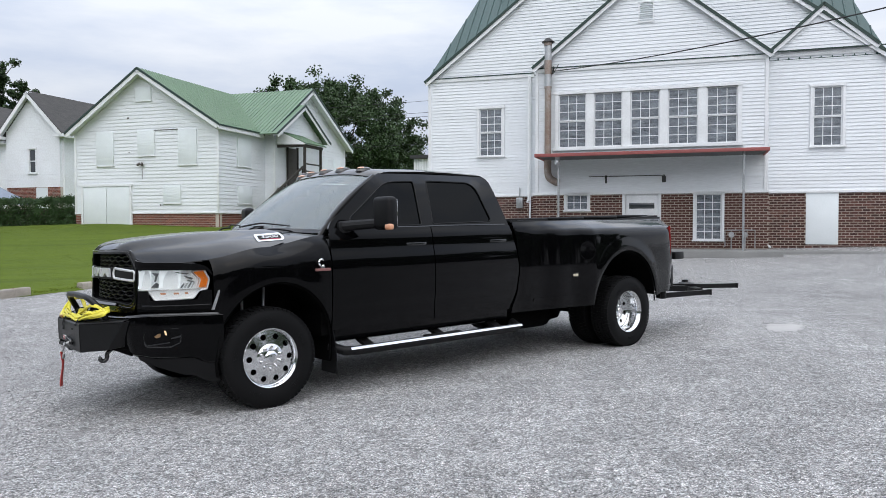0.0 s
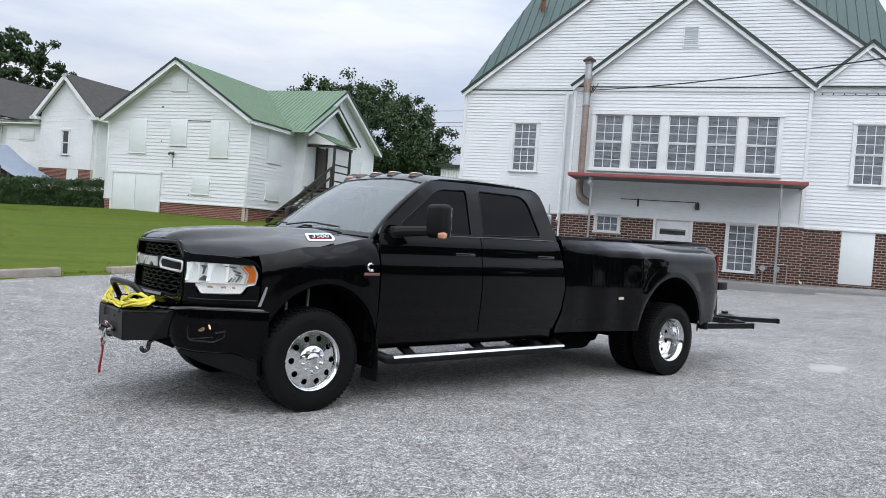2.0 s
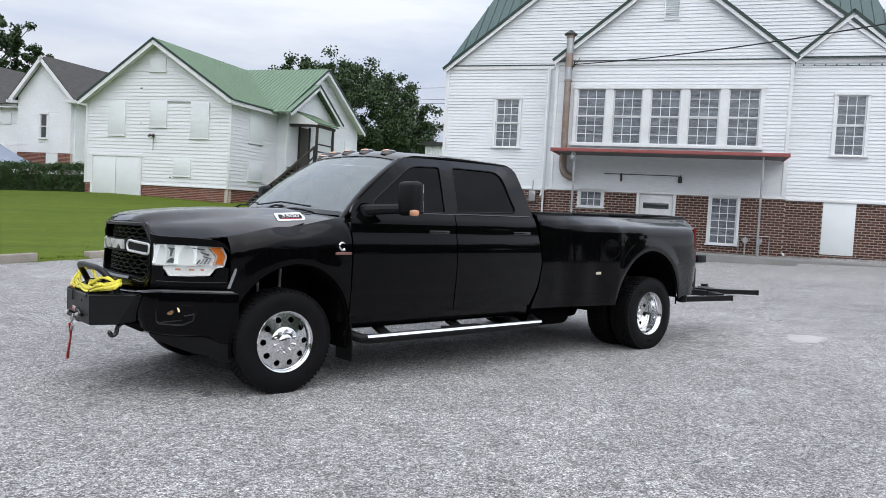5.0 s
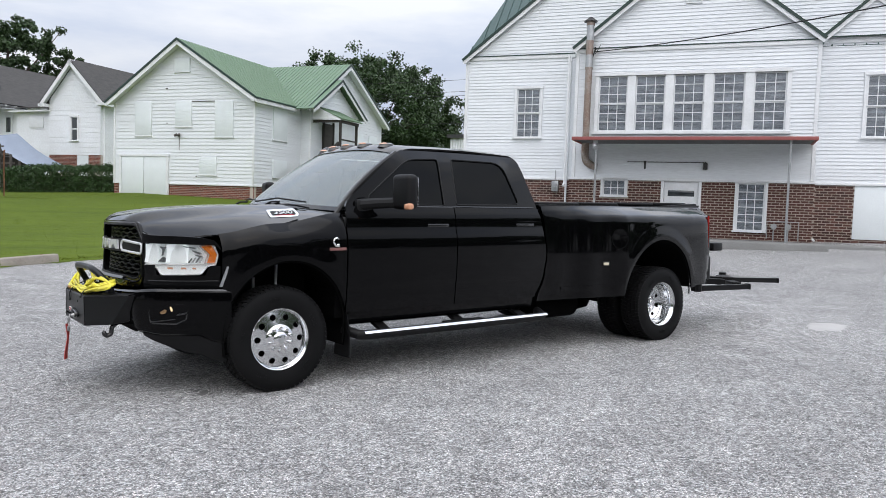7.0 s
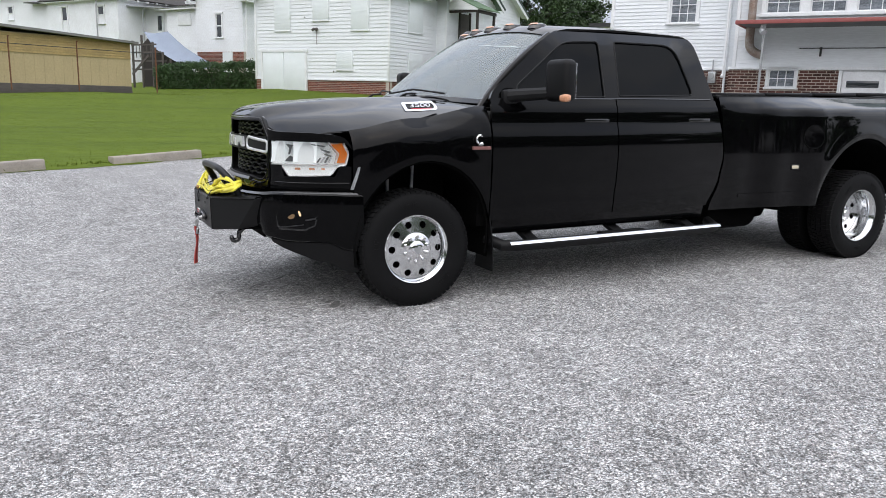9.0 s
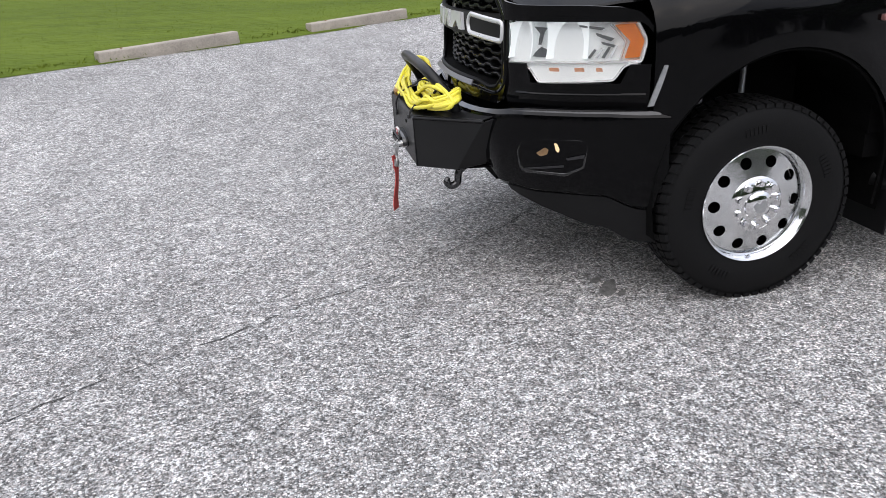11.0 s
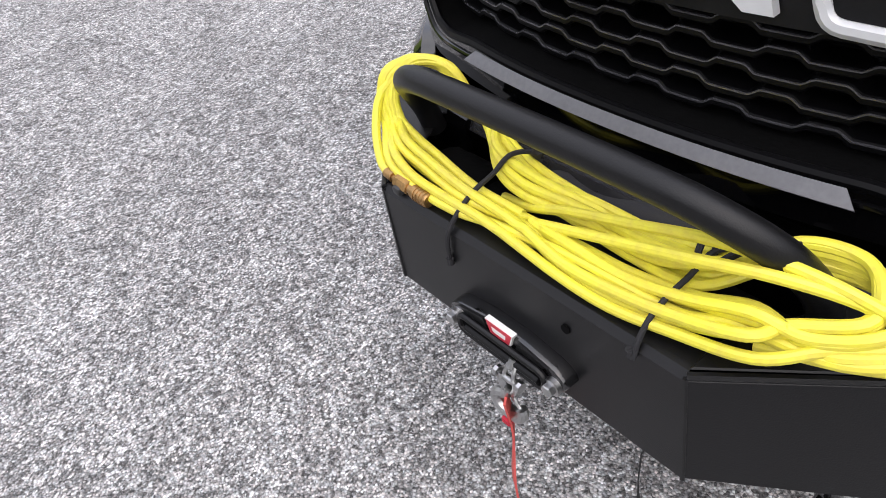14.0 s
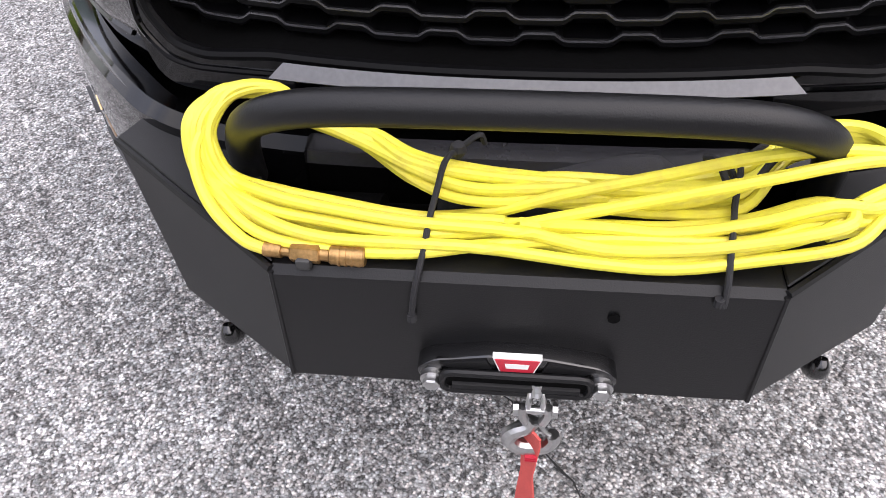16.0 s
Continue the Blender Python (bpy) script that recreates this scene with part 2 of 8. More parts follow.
WOOD_GREY = material("weathered_grey_wood", (0.085, 0.075, 0.068), 0.85, vary=0.35, scale=3, fine=40, bump=0.25, stretch=(1, 1, 4))
WOOD_DARK = material("dark_rough_boards", (0.035, 0.030, 0.026), 0.9, vary=0.3, scale=4, fine=60, bump=0.4)
TAN = material("tan_corrugated_metal", (0.48, 0.385, 0.22), 0.55, vary=0.12, scale=0.8, fine=12, bump=0.04)
ORANGE = material("orange_roll_door", (0.62, 0.14, 0.05), 0.5, vary=0.12, scale=1.5, fine=20, bump=0.04)
DARK_METAL = material("dark_metal_edge", (0.05, 0.05, 0.05), 0.5, metal=0.5, vary=0.2, bump=0.05)
TARP = material("pale_blue_tarpaulin", (0.22, 0.26, 0.33), 0.5, vary=0.15, scale=1.5, fine=18, bump=0.15)
BARK = material("tree_bark", (0.06, 0.045, 0.035), 0.95, vary=0.4, scale=6, fine=40, bump=0.6)
LEAF = material("tree_leaf", (0.030, 0.062, 0.016), 0.6, vary=0.3, scale=0.5, fine=6, bump=0.0, spread=0.45, island=True)
HEDGE_LEAF = material("hedge_leaf", (0.030, 0.068, 0.016), 0.6, vary=0.3, scale=0.8, fine=6, bump=0.0, spread=0.5, island=True)
GRASS = material("lawn_grass", (0.088, 0.120, 0.015), 0.95, vary=0.28, scale=0.8, fine=9, bump=0.7, dist=0.03, dark=(0.050, 0.078, 0.008), stretch=(0.3, 1.7, 1), spec=0.1)
BLADE = material("grass_blade", (0.092, 0.124, 0.015), 0.95, vary=0.3, scale=0.6, fine=5, bump=0.0, spread=0.16, island=True, spec=0.1)
CABLE = material("black_cable", (0.012, 0.012, 0.012), 0.6, vary=0.2, bump=0.0)


def asphalt_material():
    """Worn, exposed-aggregate asphalt: pale and dark chips in a grey binder, with stains."""
    m = bpy.data.materials.new("exposed_aggregate_asphalt")
    m.use_nodes = True
    n, l = m.node_tree.nodes, m.node_tree.links
    b = n["Principled BSDF"]
    b.inputs["Roughness"].default_value = 0.85
    b.inputs["Specular IOR Level"].default_value = 0.35
    co = n.new("ShaderNodeTexCoord")

    def vor(scale, feature="F1"):
        v = n.new("ShaderNodeTexVoronoi")
        v.feature = feature
        v.inputs["Scale"].default_value = scale
        l.new(co.outputs["Object"], v.inputs["Vector"])
        return v

    def noi(scale, detail=4):
        v = n.new("ShaderNodeTexNoise")
        v.inputs["Scale"].default_value, v.inputs["Detail"].default_value = scale, detail
        l.new(co.outputs["Object"], v.inputs["Vector"])
        return v

    def ramp(src, stops):
        r = n.new("ShaderNodeValToRGB")
        els = r.color_ramp.elements
        els[0].position, els[0].color = stops[0][0], (*[stops[0][1]] * 3, 1)
        els[1].position, els[1].color = stops[-1][0], (*[stops[-1][1]] * 3, 1)
        for p, c in stops[1:-1]:
            els.new(p).color = (c, c, c, 1)
        l.new(src, r.inputs["Fac"])
        return r.outputs["Color"]

    def mix(kind, f, a, b2):
        x = n.new("ShaderNodeMix")
        x.data_type, x.blend_type = "RGBA", kind
        if isinstance(f, float):
            x.inputs[0].default_value = f
        else:
            l.new(f, x.inputs[0])
        for s, sock in ((a, x.inputs[6]), (b2, x.inputs[7])):
            if isinstance(s, tuple):
                sock.default_value = s
            else:
                l.new(s, sock)
        return x.outputs[2]

    chips, small = vor(150), vor(300)
    sep = n.new("ShaderNodeSeparateColor")
    l.new(chips.outputs["Color"], sep.inputs["Color"])
    sep2 = n.new("ShaderNodeSeparateColor")
    l.new(small.outputs["Color"], sep2.inputs["Color"])
    c1 = ramp(sep.outputs[0], [(0.0, 0.035), (0.25, 0.13), (0.5, 0.38), (0.75, 0.62), (1.0, 0.92)])
    c2 = ramp(sep2.outputs[1], [(0.0, 0.05), (0.35, 0.22), (0.75, 0.46), (1.0, 0.75)])
    chipcol = mix("MIX", 0.32, c1, c2)
    hue = mix("MIX", sep.outputs[2], (1.05, 0.98, 0.94, 1), (0.96, 1.0, 1.01, 1))
    chipcol = mix("MULTIPLY", 1.0, chipcol, hue)
    gaps = ramp(chips.outputs["Distance"], [(0.25, 1.0), (0.62, 0.35)])
    col = mix("MULTIPLY", 0.68, chipcol, gaps)
    clump = n.new("ShaderNodeSeparateColor")
    l.new(vor(70).outputs["Color"], clump.inputs["Color"])
    col = mix("MULTIPLY", 1.0, col, ramp(clump.outputs[0], [(0.0, 0.56), (0.5, 1.0), (1.0, 1.40)]))
    gravel = n.new("ShaderNodeSeparateColor")
    l.new(vor(26).outputs["Color"], gravel.inputs["Color"])
    col = mix("MULTIPLY", 1.0, col, ramp(gravel.outputs[0], [(0.0, 0.80), (0.5, 1.0), (1.0, 1.20)]))
    big = noi(0.22, 5)
    col = mix("MULTIPLY", 1.0, col, ramp(big.outputs["Fac"], [(0.32, 0.86), (0.5, 1.0), (0.68, 1.12)]))
    mid = noi(2.3, 5)
    col = mix("MULTIPLY", 1.0, col, ramp(mid.outputs["Fac"], [(0.3, 0.86), (0.7, 1.12)]))
    l.new(col, b.inputs["Base Color"])
    bp = n.new("ShaderNodeBump")
    bp.inputs["Strength"].default_value, bp.inputs["Distance"].default_value = 0.55, 0.006
    l.new(gaps, bp.inputs["Height"])
    l.new(bp.outputs["Normal"], b.inputs["Normal"])
    return m


ASPHALT = asphalt_material()

# ---- the setting: street grid turned -58 degrees; u runs along the house fronts, v away from the street ----
GRID = pose(15.08, 13.17, 0, 0, 0, -58)
GRID_INV = GRID.inverted()


def rise(u, v):
    """Height of the ground."""
    du, dv = u - 3.18, v + 19.77
    z = 0.0245 * du + 0.0018 * dv
    z += 0.0019 * min(max(0.0, dv - 3), 30) ** 2
    s = max(0.0, -du - 3)
    z += 0.0925 * min(s, 4) + 0.053 * min(max(0.0, s - 4), 16)
    bank = min(1.0, max(0.0, (-u - 13) / 8)) * min(1.0, max(0.0, (-1.5 - v) / 4))
    z += 0.26 * bank
    far = max(0.0, abs(dv) - 32) + max(0.0, abs(du) - 60)
    flat = 1.2
    k = min(1.0, far / 60)
    k = k * k * (3 - 2 * k)
    return z * (1 - k) + flat * k


def ground_at(u, v, dz=0.0):
    p = GRID @ Vector((u, v, 0))
    return Vector((p.x, p.y, rise(u, v) + dz))


def steps_from(*runs):
    out = []
    for a, b, d in runs:
        k = max(1, round((b - a) / d))
        out += [a + (b - a) * i / k for i in range(k)]
    return out + [runs[-1][1]]


EDGE = -3.85   # where asphalt meets the lawn
us = steps_from((-900, -100, 100), (-100, -26, 6), (-26, EDGE, 1.0), (EDGE, 24, 1.0), (24, 100, 8), (100, 900, 100))
vs = steps_from((-900, -100, 100), (-100, -44, 7), (-44, 12, 1.0), (12, 100, 8), (100, 900, 100))
tagged(shaped("ground", sheet(lambda u, v: ground_at(u, v), us, vs), ASPHALT), "grey worn exposed-aggregate asphalt lot", "ground", kind="structure")
us = [u for u in us if -100 <= u < EDGE - 0.5] + [EDGE - 0.35, EDGE]
vs = [v for v in vs if -44 <= v <= 100]


def lawn_at(u, v):
    wob = 0.16 * noise.noise((u * 0.2 + 3, v * 1.3, 0)) + 0.08 * noise.noise((0, v * 4, 2))
    edge = u > EDGE - 0.1
    return ground_at(u + (wob if edge else 0), v, 0.004 if edge else 0.05)


vs_fine = steps_from((-44, -30, 1), (-30, 2, 0.25), (2, 12, 1), (12, 100, 8))
tagged(shaped("lawn", sheet(lawn_at, us, vs_fine), GRASS), "mown green lawn sloping up to the houses", "lawn", kind="structure")


def grass_tufts(count, u0, u1, v0, v1, h, seed):
    rng = random.Random(seed)
    verts, faces = [], []
    for _ in range(count):
        u, v = rng.uniform(u0, u1), rng.uniform(v0, v1)
        base = ground_at(u, v, 0.03)
        for _ in range(3):
            a, hh, w = rng.uniform(0, 6.28), h * rng.uniform(0.5, 1.2), rng.uniform(0.006, 0.013)
            lean = Vector((rng.uniform(-0.6, 0.6), rng.uniform(-0.6, 0.6), 1)) * hh
            q = base + Vector((rng.uniform(-0.06, 0.06), rng.uniform(-0.06, 0.06), 0))
            s = Vector((math.cos(a), math.sin(a), 0)) * w
            k = len(verts)
            verts += [q - s, q + s, q + lean]
            faces.append((k, k + 1, k + 2))
    me = bpy.data.meshes.new("grass")
    me.from_pydata(verts, [], faces)
    me.materials.append(BLADE)
    return new("grass", me)


tagged(grass_tufts(110000, -26, EDGE - 0.05, -28, 3, 0.032, 3), "short mown grass blades", "grass", kind="stuff")


# ---- building helpers, in a house's own frame: x along the front, y inward ----
def cuts(poly, z):
    """Where a horizontal line meets a polygon of (x, z)."""
    xs = []
    for (xa, za), (xb, zb) in zip(poly, poly[1:] + poly[:1]):
        if (za <= z < zb) or (zb <= z < za):
            xs.append(xa + (xb - xa) * (z - za) / (zb - za))
    return sorted(xs)


def lap_siding(poly, holes, pitch=0.115, proud=0.018, board=3.6, seed=1):
    """Overlapping boards over a wall outline of (x, z) with rectangular holes (x0, x1, z0, z1); outside is -y."""
    rng = random.Random(seed)
    verts, faces = [], []
    z0, z1 = min(p[1] for p in poly), max(p[1] for p in poly)
    k = 0
    z = z0
    while z < z1 - 0.01:
        top = min(z + pitch, z1)
        zm = (z + top) / 2
        xs = cuts(poly, zm)
        pieces = []
        for a, b in zip(xs[::2], xs[1::2]):
            runs = [(a, b)]
            for h0, h1, g0, g1 in holes:
                if g0 < zm < g1:
                    nxt = []
                    for p, q in runs:
                        if h1 <= p or h0 >= q:
                            nxt.append((p, q))
                        else:
                            nxt += [(p, h0)] * (h0 > p) + [(h1, q)] * (h1 < q)
                    runs = nxt
            pieces += runs
        for a, b in pieces:
            joint = [a] + sorted(x for x in [a + rng.uniform(0.3, board) + board * j for j in range(8)] if x < b - 0.2) + [b]
            for p, q in zip(joint, joint[1:]):
                j = rng.uniform(-0.0015, 0.0015)
                i = len(verts)
                q2 = q - 0.002
                verts += [(p, -proud + j, z), (q2, -proud + j, z), (q2, 0, top), (p, 0, top), (p, 0.006, z), (q2, 0.006, z)]
                faces += [(i, i + 1, i + 2, i + 3), (i + 4, i + 5, i + 1, i)]
        z += pitch
        k += 1
    return raw(verts, faces)


def boards(bm, mat, wall):
    """Hangs each board of a lap siding on its wall as a piece of its own."""
    bm.verts.ensure_lookup_table()
    co = [v.co.copy() for v in bm.verts]
    for i in range(0, len(co), 6):
        part("board", raw(co[i:i + 6], [(0, 1, 2, 3), (4, 5, 1, 0)]), mat, wall)


def brickwork(bm, mat, wall, x0, x1, m, most=300):
    """Bricks between x0 and x1 as pieces of their own, up to most; the rest joined."""
    bm.verts.ensure_lookup_table()
    co = [v.co.copy() for v in bm.verts]
    faces = [(0, 1, 2, 3), (4, 5, 1, 0), (3, 2, 6, 7), (4, 0, 3, 7), (1, 5, 6, 2)]
    single, rest_v, rest_f = 0, [], []
    for i in range(0, len(co), 8):
        if x0 <= co[i].x and co[i + 1].x <= x1 and single < most:
            part("brick", moved(raw(co[i:i + 8], faces), m), mat, wall)
            single += 1
        else:
            k = len(rest_v)
            rest_v += co[i:i + 8]
            rest_f += [tuple(k + j for j in f) for f in faces]
    tagged(part("brick_course", moved(raw(rest_v, rest_f), m), mat, wall), kind="stuff")


def wall_core(poly, holes, y0, y1):
    """The solid wall behind the boards, with its openings cut through."""
    xs = sorted({p[0] for p in poly} | {h for a in holes for h in a[:2]})
    zs = sorted({p[1] for p in poly} | {h for a in holes for h in a[2:]})
    bms = []
    for za, zb in zip(zs, zs[1:]):
        lo, hi = cuts(poly, za + 1e-4), cuts(poly, zb - 1e-4)
        for (la, lb), (ha, hb) in zip(zip(lo[::2], lo[1::2]), zip(hi[::2], hi[1::2])):
            hs = sorted((h[0], h[1]) for h in holes if h[2] <= za + 1e-4 and h[3] >= zb - 1e-4)
            edges = [la] + [x for h in hs for x in h] + [lb]
            tops = [ha] + [x for h in hs for x in h] + [hb]
            for i in range(0, len(edges), 2):
                if edges[i + 1] - edges[i] > 1e-3 or tops[i + 1] - tops[i] > 1e-3:
                    bms.append(prism([(edges[i], za), (edges[i + 1], za), (tops[i + 1], zb), (tops[i], zb)], "y", y0, y1))
    return merge(*bms)


def bricks(x0, x1, z0, z1, holes, proud=0.012, seed=2, bl=0.205, bh=0.060, joint=0.020):
    rng = random.Random(seed)
    verts, faces = [], []
    row, z = 0, z0
    while z + bh <= z1 + 0.01:
        x = x0 - (bl + joint) / 2 * (row % 2)
        while x < x1:
            a, b = max(x, x0), min(x + bl, x1)
            zm = z + bh / 2
            for h0, h1, g0, g1 in holes:
                if g0 < zm < g1:
                    if a < h0 < b:
                        b = h0
                    elif a < h1 < b:
                        a = h1
                    elif h0 <= a and b <= h1:
                        b = a
            if b - a > 0.03:
                d = proud + rng.uniform(-0.003, 0.003)
                i = len(verts)
                verts += [(a, -d, z), (b, -d, z), (b, -d, z + bh), (a, -d, z + bh), (a, 0, z), (b, 0, z), (b, 0, z + bh), (a, 0, z + bh)]
                faces += [(i, i + 1, i + 2, i + 3), (i + 4, i + 5, i + 1, i), (i + 3, i + 2, i + 6, i + 7), (i + 4, i, i + 3, i + 7), (i + 1, i + 5, i + 6, i + 2)]
            x += bl + joint
        z += bh + joint
        row += 1
    return raw(verts, faces)


def roof_plane(a, b, c, d, thick_m=0.04, rib=0.0, ribw=0.03, ribh=0.025, step=0.23):
    """A roof plane: a-b along the eave, d-c along the ridge; ribs run up the slope."""
    a, b, c, d = map(Vector, (a, b, c, d))
    nrm = (b - a).cross(d - a).normalized()
    if nrm.z < 0:
        nrm = -nrm
    down = -nrm * thick_m
    bm = raw([a, b, c, d, a + down, b + down, c + down, d + down],
             [(0, 1, 2, 3), (7, 6, 5, 4), (0, 4, 5, 1), (1, 5, 6, 2), (2, 6, 7, 3), (3, 7, 4, 0)])
    bmesh.ops.recalc_face_normals(bm, faces=bm.faces)
    if not rib:
        return bm
    verts, faces = [], []
    e = (b - a).normalized()
    L = (b - a).length
    up = nrm.cross(e).normalized()
    if up.z < 0:
        up = -up
    # trapezoid in (s, t) coordinates
    st = [((p - a).dot(e), (p - a).dot(up)) for p in (a, b, c, d)]
    s = step / 2
    smin, smax = min(p[0] for p in st), max(p[0] for p in st)
    s = smin + step / 2
    while s < smax:
        ts = []
        for (sa, ta), (sb, tb) in zip(st, st[1:] + st[:1]):
            if (sa <= s < sb) or (sb <= s < sa):
                ts.append(ta + (tb - ta) * (s - sa) / (sb - sa))
        if len(ts) >= 2 and max(ts) - min(ts) > 0.05:
            t0, t1 = min(ts), max(ts)
            i = len(verts)
            for t in (t0, t1):
                for ds, dh in ((-ribw, 0), (-ribw * 0.5, ribh), (ribw * 0.5, ribh), (ribw, 0)):
                    verts.append(a + e * (s + ds) + up * t + nrm * dh)
            faces += [(i, i + 1, i + 5, i + 4), (i + 1, i + 2, i + 6, i + 5), (i + 2, i + 3, i + 7, i + 6), (i + 3, i + 2, i + 1, i)]
        s += step
    return bm, verts, faces


def ribbed_roof(name, parent, label, mat, planes, step=0.23, plain=()):
    """A metal roof: flat sheets with each raised rib a piece of its own."""
    flat, ribs = [], []
    for q in planes:
        bm, verts, faces = roof_plane(*q, 0.05, rib=1, step=step, ribw=0.024, ribh=0.028)
        flat.append(bm)
        ribs += [raw(verts[i:i + 8], [(0, 1, 5, 4), (1, 2, 6, 5), (2, 3, 7, 6), (3, 2, 1, 0)]) for i in range(0, len(verts), 8)]
    top = part(name, merge(*flat, *[roof_plane(*q, 0.05) for q in plain]), mat, parent, label)
    for bm in ribs:
        part("roof_rib", bm, mat, top)
    return top


def beam(p, q, w, h, up=(0, 0, 1)):
    """A squared timber or trim strip from p to q; h measured along up, w across."""
    p, q, up = Vector(p), Vector(q), Vector(up)
    t = (q - p).normalized()
    s = t.cross(up).normalized() * (w / 2)
    n = s.cross(t).normalized() * (h / 2)
    bm = raw([p - s - n, p + s - n, p + s + n, p - s + n, q - s - n, q + s - n, q + s + n, q - s + n],
             [(0, 1, 2, 3), (7, 6, 5, 4), (0, 4, 5, 1), (1, 5, 6, 2), (2, 6, 7, 3), (3, 7, 4, 0)])
    bmesh.ops.recalc_face_normals(bm, faces=bm.faces)
    return bm


def sash_window(parent, x0, x1, z0, z1, y, cols, rows, pane_mat, casing=0.09, name="window", sill=True, rail=True, bar=0.022, face=0.06):
    """A sash window in the wall plane y (outside is -y): casing, two sashes, glazing bars, panes."""
    win = part(name, merge(block((x0 - casing, y - face, z0), (x0, y + 0.06, z1), 0.005, 1), block((x1, y - face, z0), (x1 + casing, y + 0.06, z1), 0.005, 1),
                           block((x0 - casing - 0.02, y - face - 0.02, z1), (x1 + casing + 0.02, y + 0.06, z1 + casing), 0.005, 1)), TRIM, parent)
    if sill:
        part("sill", block((x0 - casing - 0.03, y - face - 0.05, z0 - 0.05), (x1 + casing + 0.03, y + 0.06, z0), 0.006, 1), TRIM, win)
    zs = [z0, (z0 + z1) / 2, z1] if rail else [z0, z1]
    for k, (za, zb) in enumerate(zip(zs, zs[1:])):
        off = y - 0.012 + (0.0 if k else 0.02)
        fw = 0.035
        bars = [block((x0, off, za), (x0 + fw, off + 0.035, zb)), block((x1 - fw, off, za), (x1, off + 0.035, zb)),
                block((x0, off - 0.002, za), (x1, off + 0.037, za + fw)), block((x0, off - 0.002, zb - fw), (x1, off + 0.037, zb))]
        r = rows // (len(zs) - 1)
        gx0, gx1, gz0, gz1 = x0 + fw, x1 - fw, za + fw, zb - fw
        for i in range(1, cols):
            xx = gx0 + (gx1 - gx0) * i / cols
            bars.append(block((xx - bar / 2, off + 0.004, gz0), (xx + bar / 2, off + 0.03, gz1)))
        for j in range(1, r):
            zz = gz0 + (gz1 - gz0) * j / r
            bars.append(block((gx0, off + 0.006, zz - bar / 2), (gx1, off + 0.028, zz + bar / 2)))
        sash = part("sash", merge(*bars), TRIM, win)
        rng = random.Random(hash((round(x0, 2), k)) & 0xffff)
        for i in range(cols):
            for j in range(r):
                a, b = gx0 + (gx1 - gx0) * i / cols, gx0 + (gx1 - gx0) * (i + 1) / cols
                c, d = gz0 + (gz1 - gz0) * j / r, gz0 + (gz1 - gz0) * (j + 1) / r
                t1, t2 = rng.uniform(-0.004, 0.004), rng.uniform(-0.004, 0.004)
                yy = off + 0.018
                part("pane", raw([(a, yy + t1, c), (b, yy - t1, c), (b, yy - t1 + t2, d), (a, yy + t1 + t2, d)], [(0, 1, 2, 3)]), pane_mat, sash)
    return win


# ---- the large white building ----
hall = thing("church_hall", GRID @ pose(0.07, 0, 0), "white lap-sided hall with green metal roof and brick base", "building")
EAVE = 6.56
main_poly = [(-1.84, 2.5), (13.6, 2.5), (13.6, 5.75), (5.29, 12.02), (-1.84, 6.56)]
base_z = 0.35
bay_poly = [(2.18, 2.5), (9.27, 2.5), (9.27, 6.64), (5.73, 9.46), (2.18, 6.64)]
win_l, win_r = (0.05, 0.85, 3.86, 5.50), (10.6, 11.4, 3.86, 5.66)
panel_r = (10.44, 11.34, 0.86, 2.47)
hw = part("wall", wall_core(main_poly, [win_l, win_r], 0.0, 0.2), SIDING, hall)
boards(lap_siding(main_poly, [(a - 0.08, b + 0.08, c - 0.06, d + 0.08) for a, b, c, d in (win_l, win_r)], 0.108, seed=4), SIDING, hw)
part("foundation_wall", wall_core([(-1.84, base_z), (13.6, base_z), (13.6, 2.5), (-1.84, 2.5)], [], 0.03, 0.25), MORTAR, hall)
part("brick_course", moved(bricks(-1.84, 13.6, base_z, 2.5, [panel_r, (2.1, 9.31, 0, 3)], seed=5), pose(0, 0.03, 0)), BRICK, hall, "dark red-brown brick base", 20)
part("side_wall", merge(block((-1.84, 0.2, base_z), (-1.64, 14, EAVE)), block((13.4, 0.2, base_z), (13.6, 14, 5.7)), block((-1.84, 13.8, base_z), (13.6, 14, 5.7))), SIDING, hall)
# bay
bw0, bw1, bz0, bz1 = 2.95, 8.41, 3.98, 5.70
bw = [(bw0 + i * 1.142, bw0 + i * 1.142 + 0.885, bz0, bz1) for i in range(5)]
door15 = (7.22, 7.98, 1.0, 2.42)
doorw = (5.08, 6.10, 0.85, 2.45)
small = (3.2, 3.9, 1.95, 2.45)
bay_holes = [(bw0 - 0.1, bw1 + 0.1, bz0 - 0.04, bz1 + 0.1)]
hw = part("bay_wall", moved(wall_core(bay_poly, bw, 0.0, 0.2), pose(0, -0.78, 0)), SIDING, hall)
boards(moved(lap_siding(bay_poly, bay_holes, 0.108, seed=6), pose(0, -0.78, 0)), SIDING, hw)
part("bay_return", block((2.18, -0.58, base_z), (2.36, 0.0, 6.64)), SIDING, hall)
part("bay_return", block((9.09, -0.58, base_z), (9.27, 0.0, 6.64)), SIDING, hall)
hw = part("bay_foundation", moved(wall_core([(2.1, base_z), (9.31, base_z), (9.31, 2.5), (2.1, 2.5)], [door15, doorw, small], 0.03, 0.2), pose(0, -0.78, 0)), MORTAR, hall)
brickwork(bricks(2.1, 9.31, base_z, 2.5, [(a - 0.08, b + 0.08, c - 0.05, d + 0.08) for a, b, c, d in (door15, doorw, small)], seed=7), BRICK, hw, 6.1, 9.31, pose(0, -0.75, 0))
